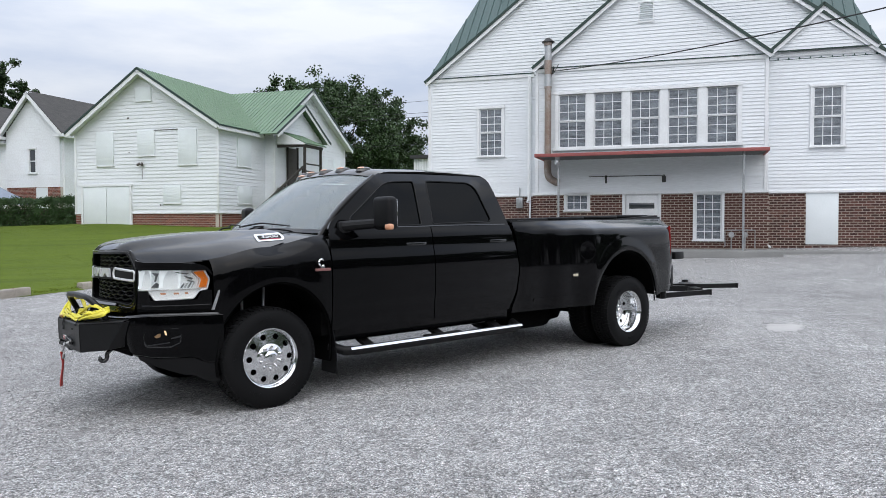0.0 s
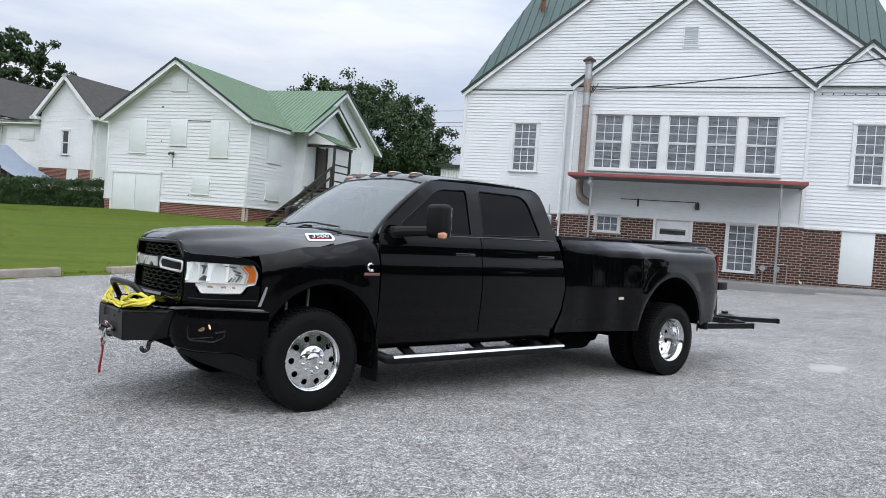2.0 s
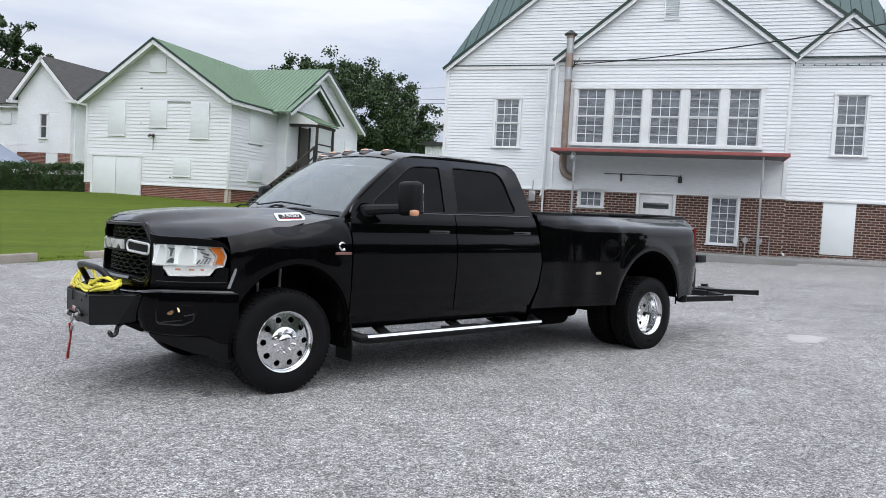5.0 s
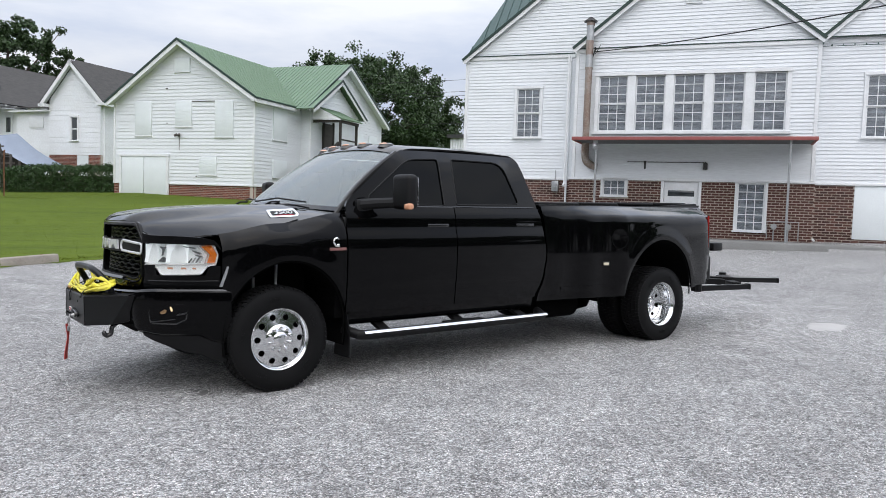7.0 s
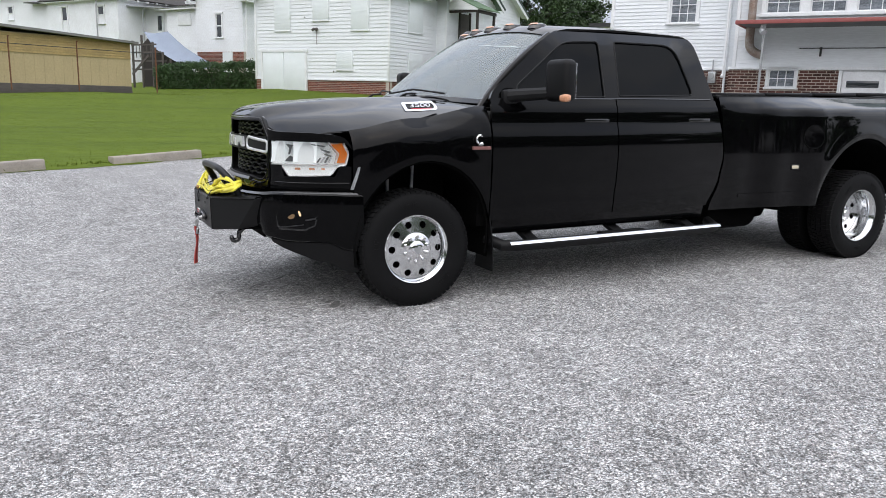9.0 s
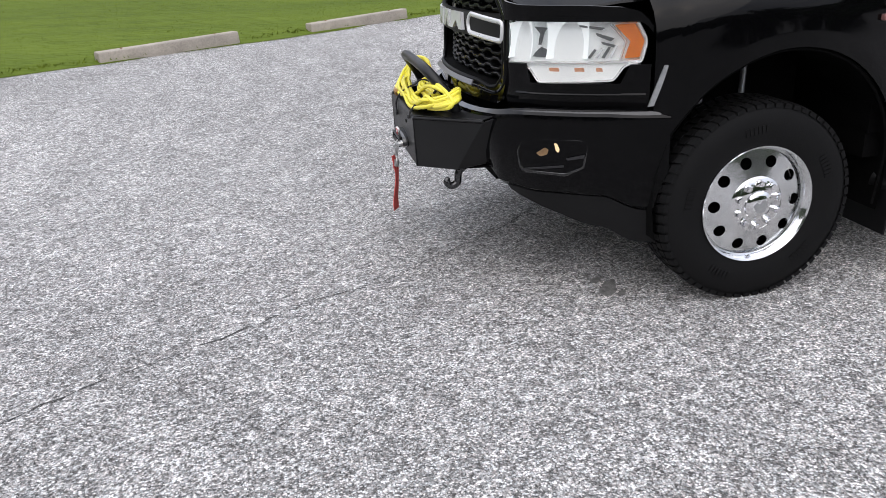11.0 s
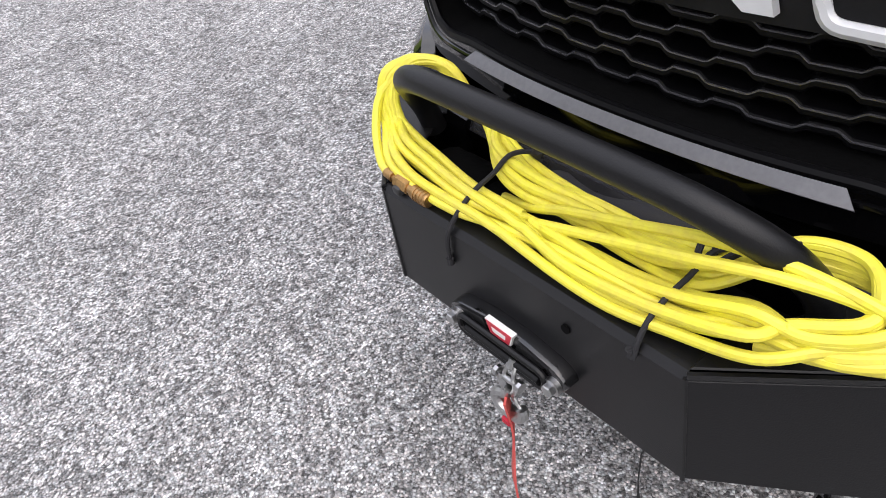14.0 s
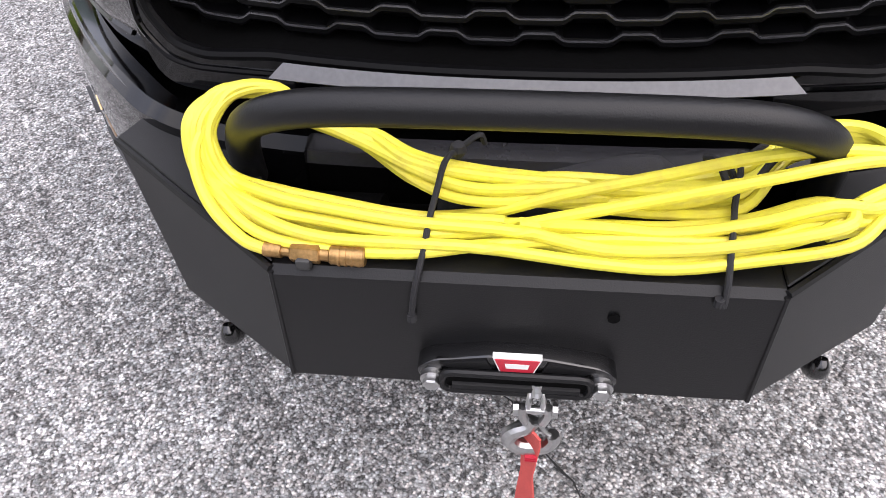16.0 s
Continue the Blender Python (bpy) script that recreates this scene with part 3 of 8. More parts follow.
for a, b, c, d in bw:
    sash_window(hall, a, b, c, d, -0.78, 3, 6, PANE_OLD, casing=0.0, sill=False)
part("window_mullion", merge(*[block((bw0 - 0.12 if i == 0 else bw[i - 1][1], -0.85, bz0 - 0.05), (bw[i][0] if i < 5 else bw1 + 0.10, -0.76, bz1 + 0.10), 0.006, 1) for i in range(5)],
                             block((bw[4][1], -0.85, bz0 - 0.05), (bw1 + 0.12, -0.76, bz1 + 0.1), 0.006, 1)), TRIM, hall)
part("window_head", merge(block((bw0 - 0.14, -0.875, bz1 + 0.0), (bw1 + 0.14, -0.762, bz1 + 0.11), 0.008, 1), block((bw0 - 0.16, -0.90, bz0 - 0.10), (bw1 + 0.16, -0.764, bz0 - 0.0), 0.008, 1)), TRIM, hall)
sash_window(hall, *win_l, 0.0, 3, 6, PANE_OLD)
sash_window(hall, *win_r, 0.0, 3, 6, PANE_OLD, name="window")
sash_window(hall, *door15, -0.74, 3, 6, PANE_OLD, casing=0.08, name="glazed_door", sill=True, rail=False)
sash_window(hall, *small, -0.74, 3, 2, PANE_OLD, casing=0.07, name="basement_window", sill=True, rail=False)
dw = part("door", block((doorw[0], -0.72, doorw[2]), (doorw[1], -0.67, doorw[3]), 0.01), TRIM, hall, "plain white basement door with a glazed slot")
part("door_pane", block((doorw[0] + 0.12, -0.728, 1.98), (doorw[1] - 0.12, -0.70, 2.16), 0.004), PANE, dw)
part("door_casing", merge(block((doorw[0] - 0.09, -0.80, doorw[2]), (doorw[0], -0.70, doorw[3]), 0.006), block((doorw[1], -0.80, doorw[2]), (doorw[1] + 0.09, -0.70, doorw[3]), 0.006),
                          block((doorw[0] - 0.09, -0.80, doorw[3]), (doorw[1] + 0.09, -0.70, doorw[3] + 0.08), 0.006)), TRIM, dw)
part("wall_panel", block((panel_r[0], 0.0, panel_r[2]), (panel_r[1], 0.045, panel_r[3]), 0.006), BOARD, hall, "white board over a basement opening")
# bands and corner boards
part("frieze", merge(block((-1.84, -0.045, 6.50), (1.98, 0.0, 6.62), 0.006), block((9.42, -0.045, 6.62), (12.5, 0.0, 6.76), 0.006), block((2.18, -0.83, 6.46), (9.27, -0.78, 6.58), 0.006)), TRIM, hall)
part("drip_edge", merge(block((-1.86, -0.065, 6.62), (1.98, 0.0, 6.65)), block((9.42, -0.165, 6.77), (13.6, -0.10, 6.80)), block((2.16, -0.85, 6.58), (9.29, -0.78, 6.61))), GREEN_TRIM, hall)
for x, y in ((-1.84, -0.045), (2.18, -0.825), (9.17, -0.825), (13.5, -0.045)):
    part("corner_board", block((x, y, 2.5), (x + 0.10, y + 0.05, 6.5), 0.004, 1), TRIM, hall)
part("skirt_board", merge(block((-1.86, -0.04, 2.44), (2.1, 0.03, 2.52), 0.005), block((9.31, -0.04, 2.44), (13.62, 0.03, 2.52), 0.005), block((2.08, -0.82, 2.44), (9.33, -0.75, 2.52), 0.005)), TRIM, hall)
# roofs
HIP = 1.1
def hip_z(y):
    return 6.55 + HIP * y
ribbed_roof("front_roof", hall, "dark green standing-seam metal roof", DARK_GREEN, (((-1.95, -0.02, 6.54), (12.6, -0.02, 6.54), (10.6, 6.5, hip_z(6.5)), (-0.05, 6.5, hip_z(6.5))),), 0.3)
part("side_roof", merge(roof_plane((-1.95, 14, 6.54), (-1.95, -0.02, 6.54), (-0.05, 6.5, hip_z(6.5)), (-0.05, 10, hip_z(6.5)), 0.05), roof_plane((12.6, -0.02, 6.54), (12.6, 14, 6.54), (10.6, 10, hip_z(6.5)), (10.6, 6.5, hip_z(6.5)), 0.05)), DARK_GREEN, hall)
def gable_roof(parent, xl, xr, zl, xa, za, y0, y1, t=0.05, over=0.14, mat=DARK_GREEN, trim=GREEN_TRIM, zr=None, barge=0.13):
    """Two slopes over a front gable, with a bargeboard under the verge."""
    zr = zl if zr is None else zr
    lift = 0.06
    def ext(x, z):
        k = over / math.hypot(x - xa, z - za)
        return x + (x - xa) * k, z + (z - za) * k
    (lx, lz), (rx, rz) = ext(xl, zl), ext(xr, zr)
    part("gable_roof", merge(roof_plane((lx, y1, lz + lift), (lx, y0, lz + lift), (xa, y0, za + lift), (xa, y1, za + lift), t),
                             roof_plane((rx, y0, rz + lift), (rx, y1, rz + lift), (xa, y1, za + lift), (xa, y0, za + lift), t)), mat, parent)
    for ex, ez in ((lx, lz), (rx, rz)):
        d = Vector((xa - ex, 0, za - ez)).normalized()
        nrm = Vector((-d.z, 0, d.x)) * (1 if d.x > 0 else -1)
        o = -nrm * (barge / 2 + 0.002) + Vector((0, 0, lift - t))
        part("bargeboard", beam(Vector((ex, y0 + 0.02, ez)) + o, Vector((xa, y0 + 0.02, za)) + o, 0.03, barge, nrm), TRIM, parent)
        o2 = nrm * 0.012 + Vector((0, 0, lift))
        part("verge_trim", beam(Vector((ex, y0 - 0.012, ez)) + o2 - nrm * 0.035, Vector((xa, y0 - 0.012, za)) + o2 - nrm * 0.035, 0.03, 0.085, nrm), trim, parent)
gable_roof(hall, -1.84, 13.6, 6.56, 5.29, 12.02, -0.16, 5.2, zr=5.75)
gable_roof(hall, 2.18, 9.27, 6.64, 5.73, 9.46, -0.96, 2.2)
small_poly = [(9.45, 6.8), (12.3, 6.8), (10.83, 8.1)]
part("small_gable_siding", moved(lap_siding(small_poly, [], 0.108, seed=9), pose(0, -0.09, 0)), SIDING, hall)
part("small_gable_core", wall_core(small_poly, [], -0.088, 0.0), SIDING, hall)
gable_roof(hall, 9.45, 12.25, 6.86, 10.83, 8.1, -0.2, 1.5)
# louvred vent in the bay gable
vent = part("gable_vent", merge(block((5.45, -0.83, 7.85), (5.49, -0.77, 8.47)), block((5.89, -0.83, 7.85), (5.93, -0.77, 8.47)), block((5.45, -0.83, 8.45), (5.93, -0.77, 8.49)), block((5.45, -0.83, 7.83), (5.93, -0.77, 7.87))), TRIM, hall, "white louvred gable vent")
for i in range(9):
    part("slat", moved(block((5.49, -0.03, -0.004), (5.89, 0.03, 0.004)), pose(0, -0.80, 7.90 + i * 0.064, -38)), BOARD, vent)
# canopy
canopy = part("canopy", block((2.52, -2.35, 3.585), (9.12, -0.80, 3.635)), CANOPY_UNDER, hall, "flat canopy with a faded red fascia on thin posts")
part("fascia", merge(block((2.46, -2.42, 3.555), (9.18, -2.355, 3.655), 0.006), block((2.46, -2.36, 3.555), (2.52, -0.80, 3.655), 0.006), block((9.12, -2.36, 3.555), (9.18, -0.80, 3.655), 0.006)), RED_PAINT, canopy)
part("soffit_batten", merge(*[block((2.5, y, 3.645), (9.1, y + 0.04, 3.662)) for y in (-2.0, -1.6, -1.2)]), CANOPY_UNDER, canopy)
for x in (3.19, 8.51):
    part("post", rod((x, -2.25, 0.45), (x, -2.25, 3.585), 0.033, 10), GALV, canopy)
slab_z = 0.72
tagged(shaped("pavement", merge(moved(block((1.9, -2.75, 0.25), (9.6, -0.75, slab_z), 0.02), GRID), moved(block((9.6, -2.0, 0.25), (13.5, 0.05, slab_z - 0.02), 0.02), GRID)), SLAB), "grey concrete apron along the hall", "pavement", kind="structure")
# stove pipe with rain cap
GALV_OLD = material("rust_streaked_galvanised", (0.30, 0.28, 0.26), 0.5, metal=0.5, vary=0.3, scale=5, fine=40, bump=0.1, dark=(0.20, 0.11, 0.07))
pipe = thing("flue_pipe", GRID @ pose(0.10, 0, 0), "galvanised flue pipe with rain cap and rust", "pipe")
part("pipe", rod((2.6, -1.02, 5.93), (2.6, -1.02, 7.35), 0.115, 16), GALV, pipe)
part("lower_pipe", rod((2.6, -1.02, 3.55), (2.6, -1.02, 5.93), 0.108, 16), GALV_OLD, pipe, "brown-stained lower flue pipe")
part("elbow", tube(smooth_line([(2.6, -1.02, 3.6), (2.6, -1.02, 3.2), (2.66, -1.0, 3.0), (2.82, -0.95, 2.88), (2.95, -0.9, 2.84)], 5), 0.118, 14), GALV_OLD, pipe)
part("rain_cap", lathe([(0, 0.16), (0.06, 0.14), (0.21, 0.02), (0.21, 0.0), (0.12, 0.01)], 20, Matrix.Translation((2.6, -1.02, 7.38))), DARK_METAL, pipe)
for z0, z1, r in ((7.27, 7.39, 0.13), (5.9, 5.96, 0.125), (6.35, 6.8, 0.118)):
    part("collar", rod((2.6, -1.02, z0), (2.6, -1.02, z1), r, 16), GALV_OLD, pipe)
part("bracket", merge(beam((2.6, -0.9, 6.3), (2.6, -0.78, 6.3), 0.03, 0.05), beam((2.6, -0.9, 5.0), (2.6, -0.78, 5.0), 0.03, 0.05)), GALV, pipe)
# downspouts
def downspout(x, y, z0, z1, kick):
    ds = thing("downspout", GRID, "white painted downspout on the wall corner", "downspout", "hall downspouts")
    part("pipe", tube(smooth_line([(x, y, z1), (x, y - 0.02, z1 - 0.25), (x, y, z1 - 0.4), (x, y, z0 + 0.3), (x, y, z0 + 0.12), (x + kick, y - 0.12, z0 + 0.02)], 4), 0.035, 10), TRIM, ds)
downspout(1.92, -0.06, 0.75, 6.5, -0.05)
downspout(2.02, -0.80, 2.2, 6.4, -0.02)
downspout(9.38, -0.07, 0.75, 6.6, 0.12)

# ---- the pickup truck: own frame, x to the rear from the front axle, y to its right, z up ----
TRUCK = pose(0, 0, 0, -1.133, -0.829, 0)
def paint_material(name, color, floor_, gain, power, rough):
    """Black lacquer: a dark coat under a clear gloss that mirrors little face-on and strongly at a slant."""
    m = bpy.data.materials.new(name)
    m.use_nodes = True
    n, l = m.node_tree.nodes, m.node_tree.links
    n.remove(n["Principled BSDF"])
    base, gloss, mix = n.new("ShaderNodeBsdfDiffuse"), n.new("ShaderNodeBsdfGlossy"), n.new("ShaderNodeMixShader")
    base.inputs["Color"].default_value = (*color, 1)
    face, powr, mul, haze = n.new("ShaderNodeLayerWeight"), n.new("ShaderNodeMath"), n.new("ShaderNodeMath"), n.new("ShaderNodeTexNoise")
    face.inputs["Blend"].default_value = 0.5
    powr.operation, mul.operation = "POWER", "MULTIPLY_ADD"
    powr.inputs[1].default_value, mul.inputs[1].default_value, mul.inputs[2].default_value = power, gain, floor_
    l.new(face.outputs["Facing"], powr.inputs[0])
    l.new(powr.outputs[0], mul.inputs[0])
    haze.inputs["Scale"].default_value, haze.inputs["Detail"].default_value = 3.0, 6
    spread_ = n.new("ShaderNodeMapRange")
    spread_.inputs["To Min"].default_value, spread_.inputs["To Max"].default_value = rough * 0.5, rough * 1.6
    l.new(haze.outputs["Fac"], spread_.inputs["Value"])
    l.new(spread_.outputs["Result"], gloss.inputs["Roughness"])
    l.new(mul.outputs[0], mix.inputs[0])
    l.new(base.outputs[0], mix.inputs[1])
    l.new(gloss.outputs[0], mix.inputs[2])
    l.new(mix.outputs[0], n["Material Output"].inputs["Surface"])
    return m


PAINT = paint_material("black_gloss_paint", (0.0016, 0.0016, 0.0019), 0.014, 1.0, 3.0, 0.05)
GLOSS = material("gloss_black_plastic", (0.006, 0.006, 0.0065), 0.12, vary=0.15, scale=3, fine=40, bump=0.0, coat=0.6)
MATTE = material("matte_black_plastic", (0.005, 0.005, 0.0055), 0.5, spec=0.22, vary=0.2, scale=6, fine=220, bump=0.12, dist=0.002)
POWDER = material("textured_black_powder_coat", (0.0052, 0.0052, 0.0058), 0.40, spec=0.32, vary=0.2, scale=5, fine=420, bump=0.22, dist=0.0015)
# dark chassis; on wheel wells and recess backings its near-black also holds the shade
UNDER = material("chassis_and_recess_shade", (0.0018, 0.0018, 0.0019), 0.85, spec=0.08, vary=0.3, scale=5, fine=50, bump=0.2)
RUBBER = material("tyre_rubber", (0.0042, 0.0042, 0.0045), 0.62, spec=0.16, vary=0.25, scale=8, fine=120, bump=0.15, dist=0.003)
CHROME = material("chrome", (0.80, 0.80, 0.81), 0.05, metal=1.0, vary=0.03, scale=4, fine=40, bump=0.0)
POLISHED = material("polished_aluminium", (0.72, 0.73, 0.74), 0.13, metal=1.0, vary=0.06, scale=6, fine=90, bump=0.02)
STEEL = material("bright_steel", (0.45, 0.45, 0.45), 0.3, metal=1.0, vary=0.15, scale=20, fine=120, bump=0.1)
BRASS = material("worn_brass", (0.42, 0.25, 0.10), 0.4, metal=0.9, vary=0.35, scale=40, fine=200, bump=0.2, dist=0.002)
AMBER = material("amber_reflector", (0.75, 0.20, 0.01), 0.25, vary=0.1, scale=40, fine=200, bump=0.1, coat=0.6)
AMBER_PALE = material("pale_amber_lens", (0.62, 0.30, 0.17), 0.3, vary=0.3, scale=40, fine=200, bump=0.1, coat=0.6)
PALE_LENS = material("pale_marker_lens", (0.62, 0.56, 0.42), 0.3, vary=0.1, scale=40, fine=200, bump=0.1, coat=0.6)
RED_LENS = material("red_tail_lens", (0.30, 0.012, 0.010), 0.2, vary=0.15, scale=20, fine=150, bump=0.1, coat=0.8)
RED_STRAP = material("red_webbing", (0.50, 0.075, 0.065), 0.8, vary=0.25, scale=30, fine=300, bump=0.4, dist=0.002)
RED_LABEL = material("red_label", (0.48, 0.02, 0.04), 0.4, vary=0.1, bump=0.0)
WHITE_INK = material("white_print", (0.72, 0.72, 0.70), 0.5, vary=0.05, bump=0.0)
TINT = material("tinted_glass", (0.0025, 0.003, 0.0035), 0.03, vary=0.1, bump=0.0, spec=0.13)
SILVER = material("satin_silver_trim", (0.62, 0.63, 0.64), 0.28, metal=0.35, vary=0.05, scale=6, fine=60, bump=0.0)
GRILLE_BLACK = material("grille_black", (0.0022, 0.0022, 0.0026), 0.4, vary=0.15, scale=4, fine=60, bump=0.0, spec=0.14)
HOSE = material("yellow_air_hose", (0.72, 0.68, 0.045), 0.42, vary=0.10, scale=9, fine=60, bump=0.05, dark=(0.60, 0.50, 0.07), spread=0.10)
BUNGEE = material("black_braided_cord", (0.012, 0.012, 0.014), 0.8, vary=0.3, scale=60, fine=400, bump=0.5, dist=0.002)
MESH_BAG = material("black_mesh_cloth", (0.022, 0.022, 0.025), 0.9, vary=0.3, scale=60, fine=500, bump=0.6, dist=0.002)
WARM_LAMP = material("lit_fog_lamp", (0.45, 0.32, 0.18), 0.3, vary=0.05, bump=0.0, emit=(1.0, 0.72, 0.40, 0.62))
SEAT = material("dark_seat_cloth", (0.02, 0.02, 0.022), 0.85, vary=0.2, scale=10, fine=200, bump=0.2)


def pane_material(name, tint, ior, haze=0.0):
    """Thin clear sheet: lets light straight through and mirrors more at a slant."""
    m = bpy.data.materials.new(name)
    m.use_nodes = True
    n, l = m.node_tree.nodes, m.node_tree.links
    n.remove(n["Principled BSDF"])
    clear, gloss, fres, mix = n.new("ShaderNodeBsdfTransparent"), n.new("ShaderNodeBsdfGlossy"), n.new("ShaderNodeFresnel"), n.new("ShaderNodeMixShader")
    clear.inputs["Color"].default_value = (*tint, 1)
    gloss.inputs["Roughness"].default_value = 0.02
    fres.inputs["IOR"].default_value = ior
    l.new(fres.outputs[0], mix.inputs[0])
    l.new(clear.outputs[0], mix.inputs[1])
    l.new(gloss.outputs[0], mix.inputs[2])
    out = mix.outputs[0]
    # pale diffuse film mixed in to stand for bright sky mirrored in the glass
    if haze:
        film, over = n.new("ShaderNodeBsdfDiffuse"), n.new("ShaderNodeMixShader")
        film.inputs["Color"].default_value = (0.62, 0.70, 0.72, 1)
        over.inputs[0].default_value = haze
        l.new(out, over.inputs[1])
        l.new(film.outputs[0], over.inputs[2])
        out = over.outputs[0]
    l.new(out, n["Material Output"].inputs["Surface"])
    return m


LENS = pane_material("clear_lens", (0.97, 0.98, 0.98), 1.5)
# the windscreen's pale sky reflection is partly painted with the diffuse film
SCREEN = pane_material("sky_haze_windscreen_glass", (0.66, 0.74, 0.73), 1.8, 0.22)

truck = thing("pickup_truck", TRUCK, "black crew-cab dual-rear-wheel pickup truck with front winch bumper", "truck")


def round_poly(poly, r, seg=4):
    """Rounds the corners of a 2D polygon; r: one radius or one for each corner."""
    out, k = [], len(poly)
    rs = r if isinstance(r, (list, tuple)) else [r] * k
    for i in range(k):
        p, a, b = Vector(poly[i]), Vector(poly[i - 1]), Vector(poly[(i + 1) % k])
        da, db = a - p, b - p
        c = min(rs[i], da.length * 0.45, db.length * 0.45)
        if c < 1e-4:
            out.append(p)
            continue
        s, e = p + da.normalized() * c, p + db.normalized() * c
        for j in range(seg + 1):
            t = j / seg
            out.append((1 - t) ** 2 * s + 2 * t * (1 - t) * p + t * t * e)
    return [(q.x, q.y) for q in out]


def dense(poly, step=0.08):
    out = []
    for a, b in zip(poly, poly[1:] + poly[:1]):
        k = max(1, int(math.dist(a, b) / step))
        out += [(a[0] + (b[0] - a[0]) * i / k, a[1] + (b[1] - a[1]) * i / k) for i in range(k)]
    return out


def filled(outer, holes=(), fn=None, t=0.0):
    """A flat outline with holes, filled, then laid onto a surface fn(a, b) and given thickness t."""
    bm = bmesh.new()
    es = []
    for loop in (outer, *holes):
        vs_ = [bm.verts.new((p[0], p[1], 0)) for p in loop]
        es += [bm.edges.new((a, b)) for a, b in zip(vs_, vs_[1:] + vs_[:1])]
    bmesh.ops.triangle_fill(bm, use_beauty=True, use_dissolve=False, edges=es, normal=(0, 0, 1))
    for v in bm.verts:
        v.co = fn(v.co.x, v.co.y)
    return thick(bm, t) if t else bm


SIDE = [(0.40, 0.955), (0.55, 0.985), (0.75, 1.012), (0.95, 1.025), (1.10, 1.025), (1.175, 1.012), (1.21, 0.998), (1.30, 0.995), (1.39, 0.968)]


def side(z):
    """Half-width of the cab: body sides, then the glasshouse leaning in."""
    if z <= 1.39:
        return ease(z, SIDE) if z > 1.17 else lerp(z, SIDE)
    return 0.968 - (z - 1.39) * 0.30 - max(0.0, z - 1.74) ** 2 * 1.6


def nose(x):
    """Half-width of the front end in plan."""
    return ease(x, [(-0.95, 0.43), (-0.87, 0.54), (-0.75, 0.69), (-0.60, 0.80), (-0.415, 0.905), (-0.28, 0.955), (-0.1, 0.99), (0.25, 1.0)])


def front_side(x, z):
    """Fender surface: nose plan, body side and the flare over the wheel."""
    base = min(nose(x) + 0.03, side(z) - 0.0) if x < 0.2 else side(z)
    d = math.hypot((x - 0.08) / 0.49, (z - 0.42) / 0.56)
    flare = 0.008 * max(0.0, 1 - abs(d - 1.06) / 0.22) if z < 1.15 else 0
    k = max(0.0, min(1.0, (x + 0.5) / 0.7))
    return nose(x) * (1 - k) + (side(z)) * k + flare - (0.03 * max(0.0, (z - 1.12) / 0.2) * (1 - k)) - 0.065 * max(0.0, 1 - (fender_top(x) - z) / 0.13) ** 2 * (x > -0.5)


def arch(x, cx, cz, rx, rz):
    d = (x - cx) / rx
    return cz + rz * math.sqrt(max(0.0, 1 - d * d)) if abs(d) < 1 else None


def both(name, make, mat, parent, label="", sharp=32):
    """A part for the driver's side and its mirror image."""
    return part(name, make(), mat, parent, label, sharp), part(name, mirrored(make()), mat, parent, label, sharp)


def fender_top(x):
    return ease(x, [(-0.62, 1.152), (-0.45, 1.169), (0.0, 1.247), (0.55, 1.33)])


def make_fender():
    xs = [0.08 + 0.49 * math.sin(radians(a)) for a in span(-89, 89, 34)]
    xs = [x for x in xs if x < 0.552] + [0.552]
    us_, vs_ = list(range(len(xs))), span(0, 1, 14)

    def fn(i, v):
        x = xs[i]
        lo = arch(x, 0.08, 0.42, 0.495, 0.56)
        lo = 0.82 if x < -0.415 else (lo if lo else 0.5)
        if x > 0.55:
            lo = min(lo, 0.62)
        hi = fender_top(x)
        z = lo + (hi - lo) * v
        return (x, -front_side(x, z), z)
    return thick(sheet(fn, us_, vs_), -0.012)


both("fender", make_fender, PAINT, truck)
for s in (1, -1):
    pts = [(0.08 + 0.488 * math.cos(radians(a)), 0.42 + 0.553 * math.sin(radians(a))) for a in span(-12, 192, 30)]
    part("wheel_arch_lip", tube([(x, -s * (front_side(x, z) - 0.010), z) for x, z in pts], 0.008, 6), UNDER, truck)
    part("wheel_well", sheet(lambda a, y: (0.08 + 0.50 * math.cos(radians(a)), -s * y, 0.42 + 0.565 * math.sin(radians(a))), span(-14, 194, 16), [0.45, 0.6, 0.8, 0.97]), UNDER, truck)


def door_edge(z):
    """Rear edge of the cab side."""
    return ease(z, [(0.53, 2.62), (0.75, 2.71), (0.95, 2.735), (1.2, 2.705), (1.40, 2.66)])


def make_door(x0, x1f):
    def mk():
        vs_ = span(0, 1, 22)

        def fn(u, v):
            z = 0.55 + (1.385 - 0.55) * v
            a, b = x0, x1f(z)
            x = a + (b - a) * u
            groove = 0.016 * max(0.0, 1 - abs(z - 0.71) / 0.05)
            return (x, -(side(z) - groove * 0.5), z)
        return thick(sheet(fn, span(0, 1, 10), vs_), -0.02)
    return mk


front_doors = both("front_door", make_door(0.562, lambda z: 1.645), PAINT, truck)
rear_doors = both("rear_door", make_door(1.655, door_edge), PAINT, truck)
FRONT_WIN = round_poly([(0.80, 1.405), (0.80, 1.475), (1.245, 1.80), (1.575, 1.815), (1.565, 1.405)], [0.02, 0.04, 0.09, 0.03, 0.02])
REAR_WIN = round_poly([(1.70, 1.415), (1.725, 1.82), (2.32, 1.815), (2.455, 1.43)], [0.02, 0.03, 0.12, 0.05])
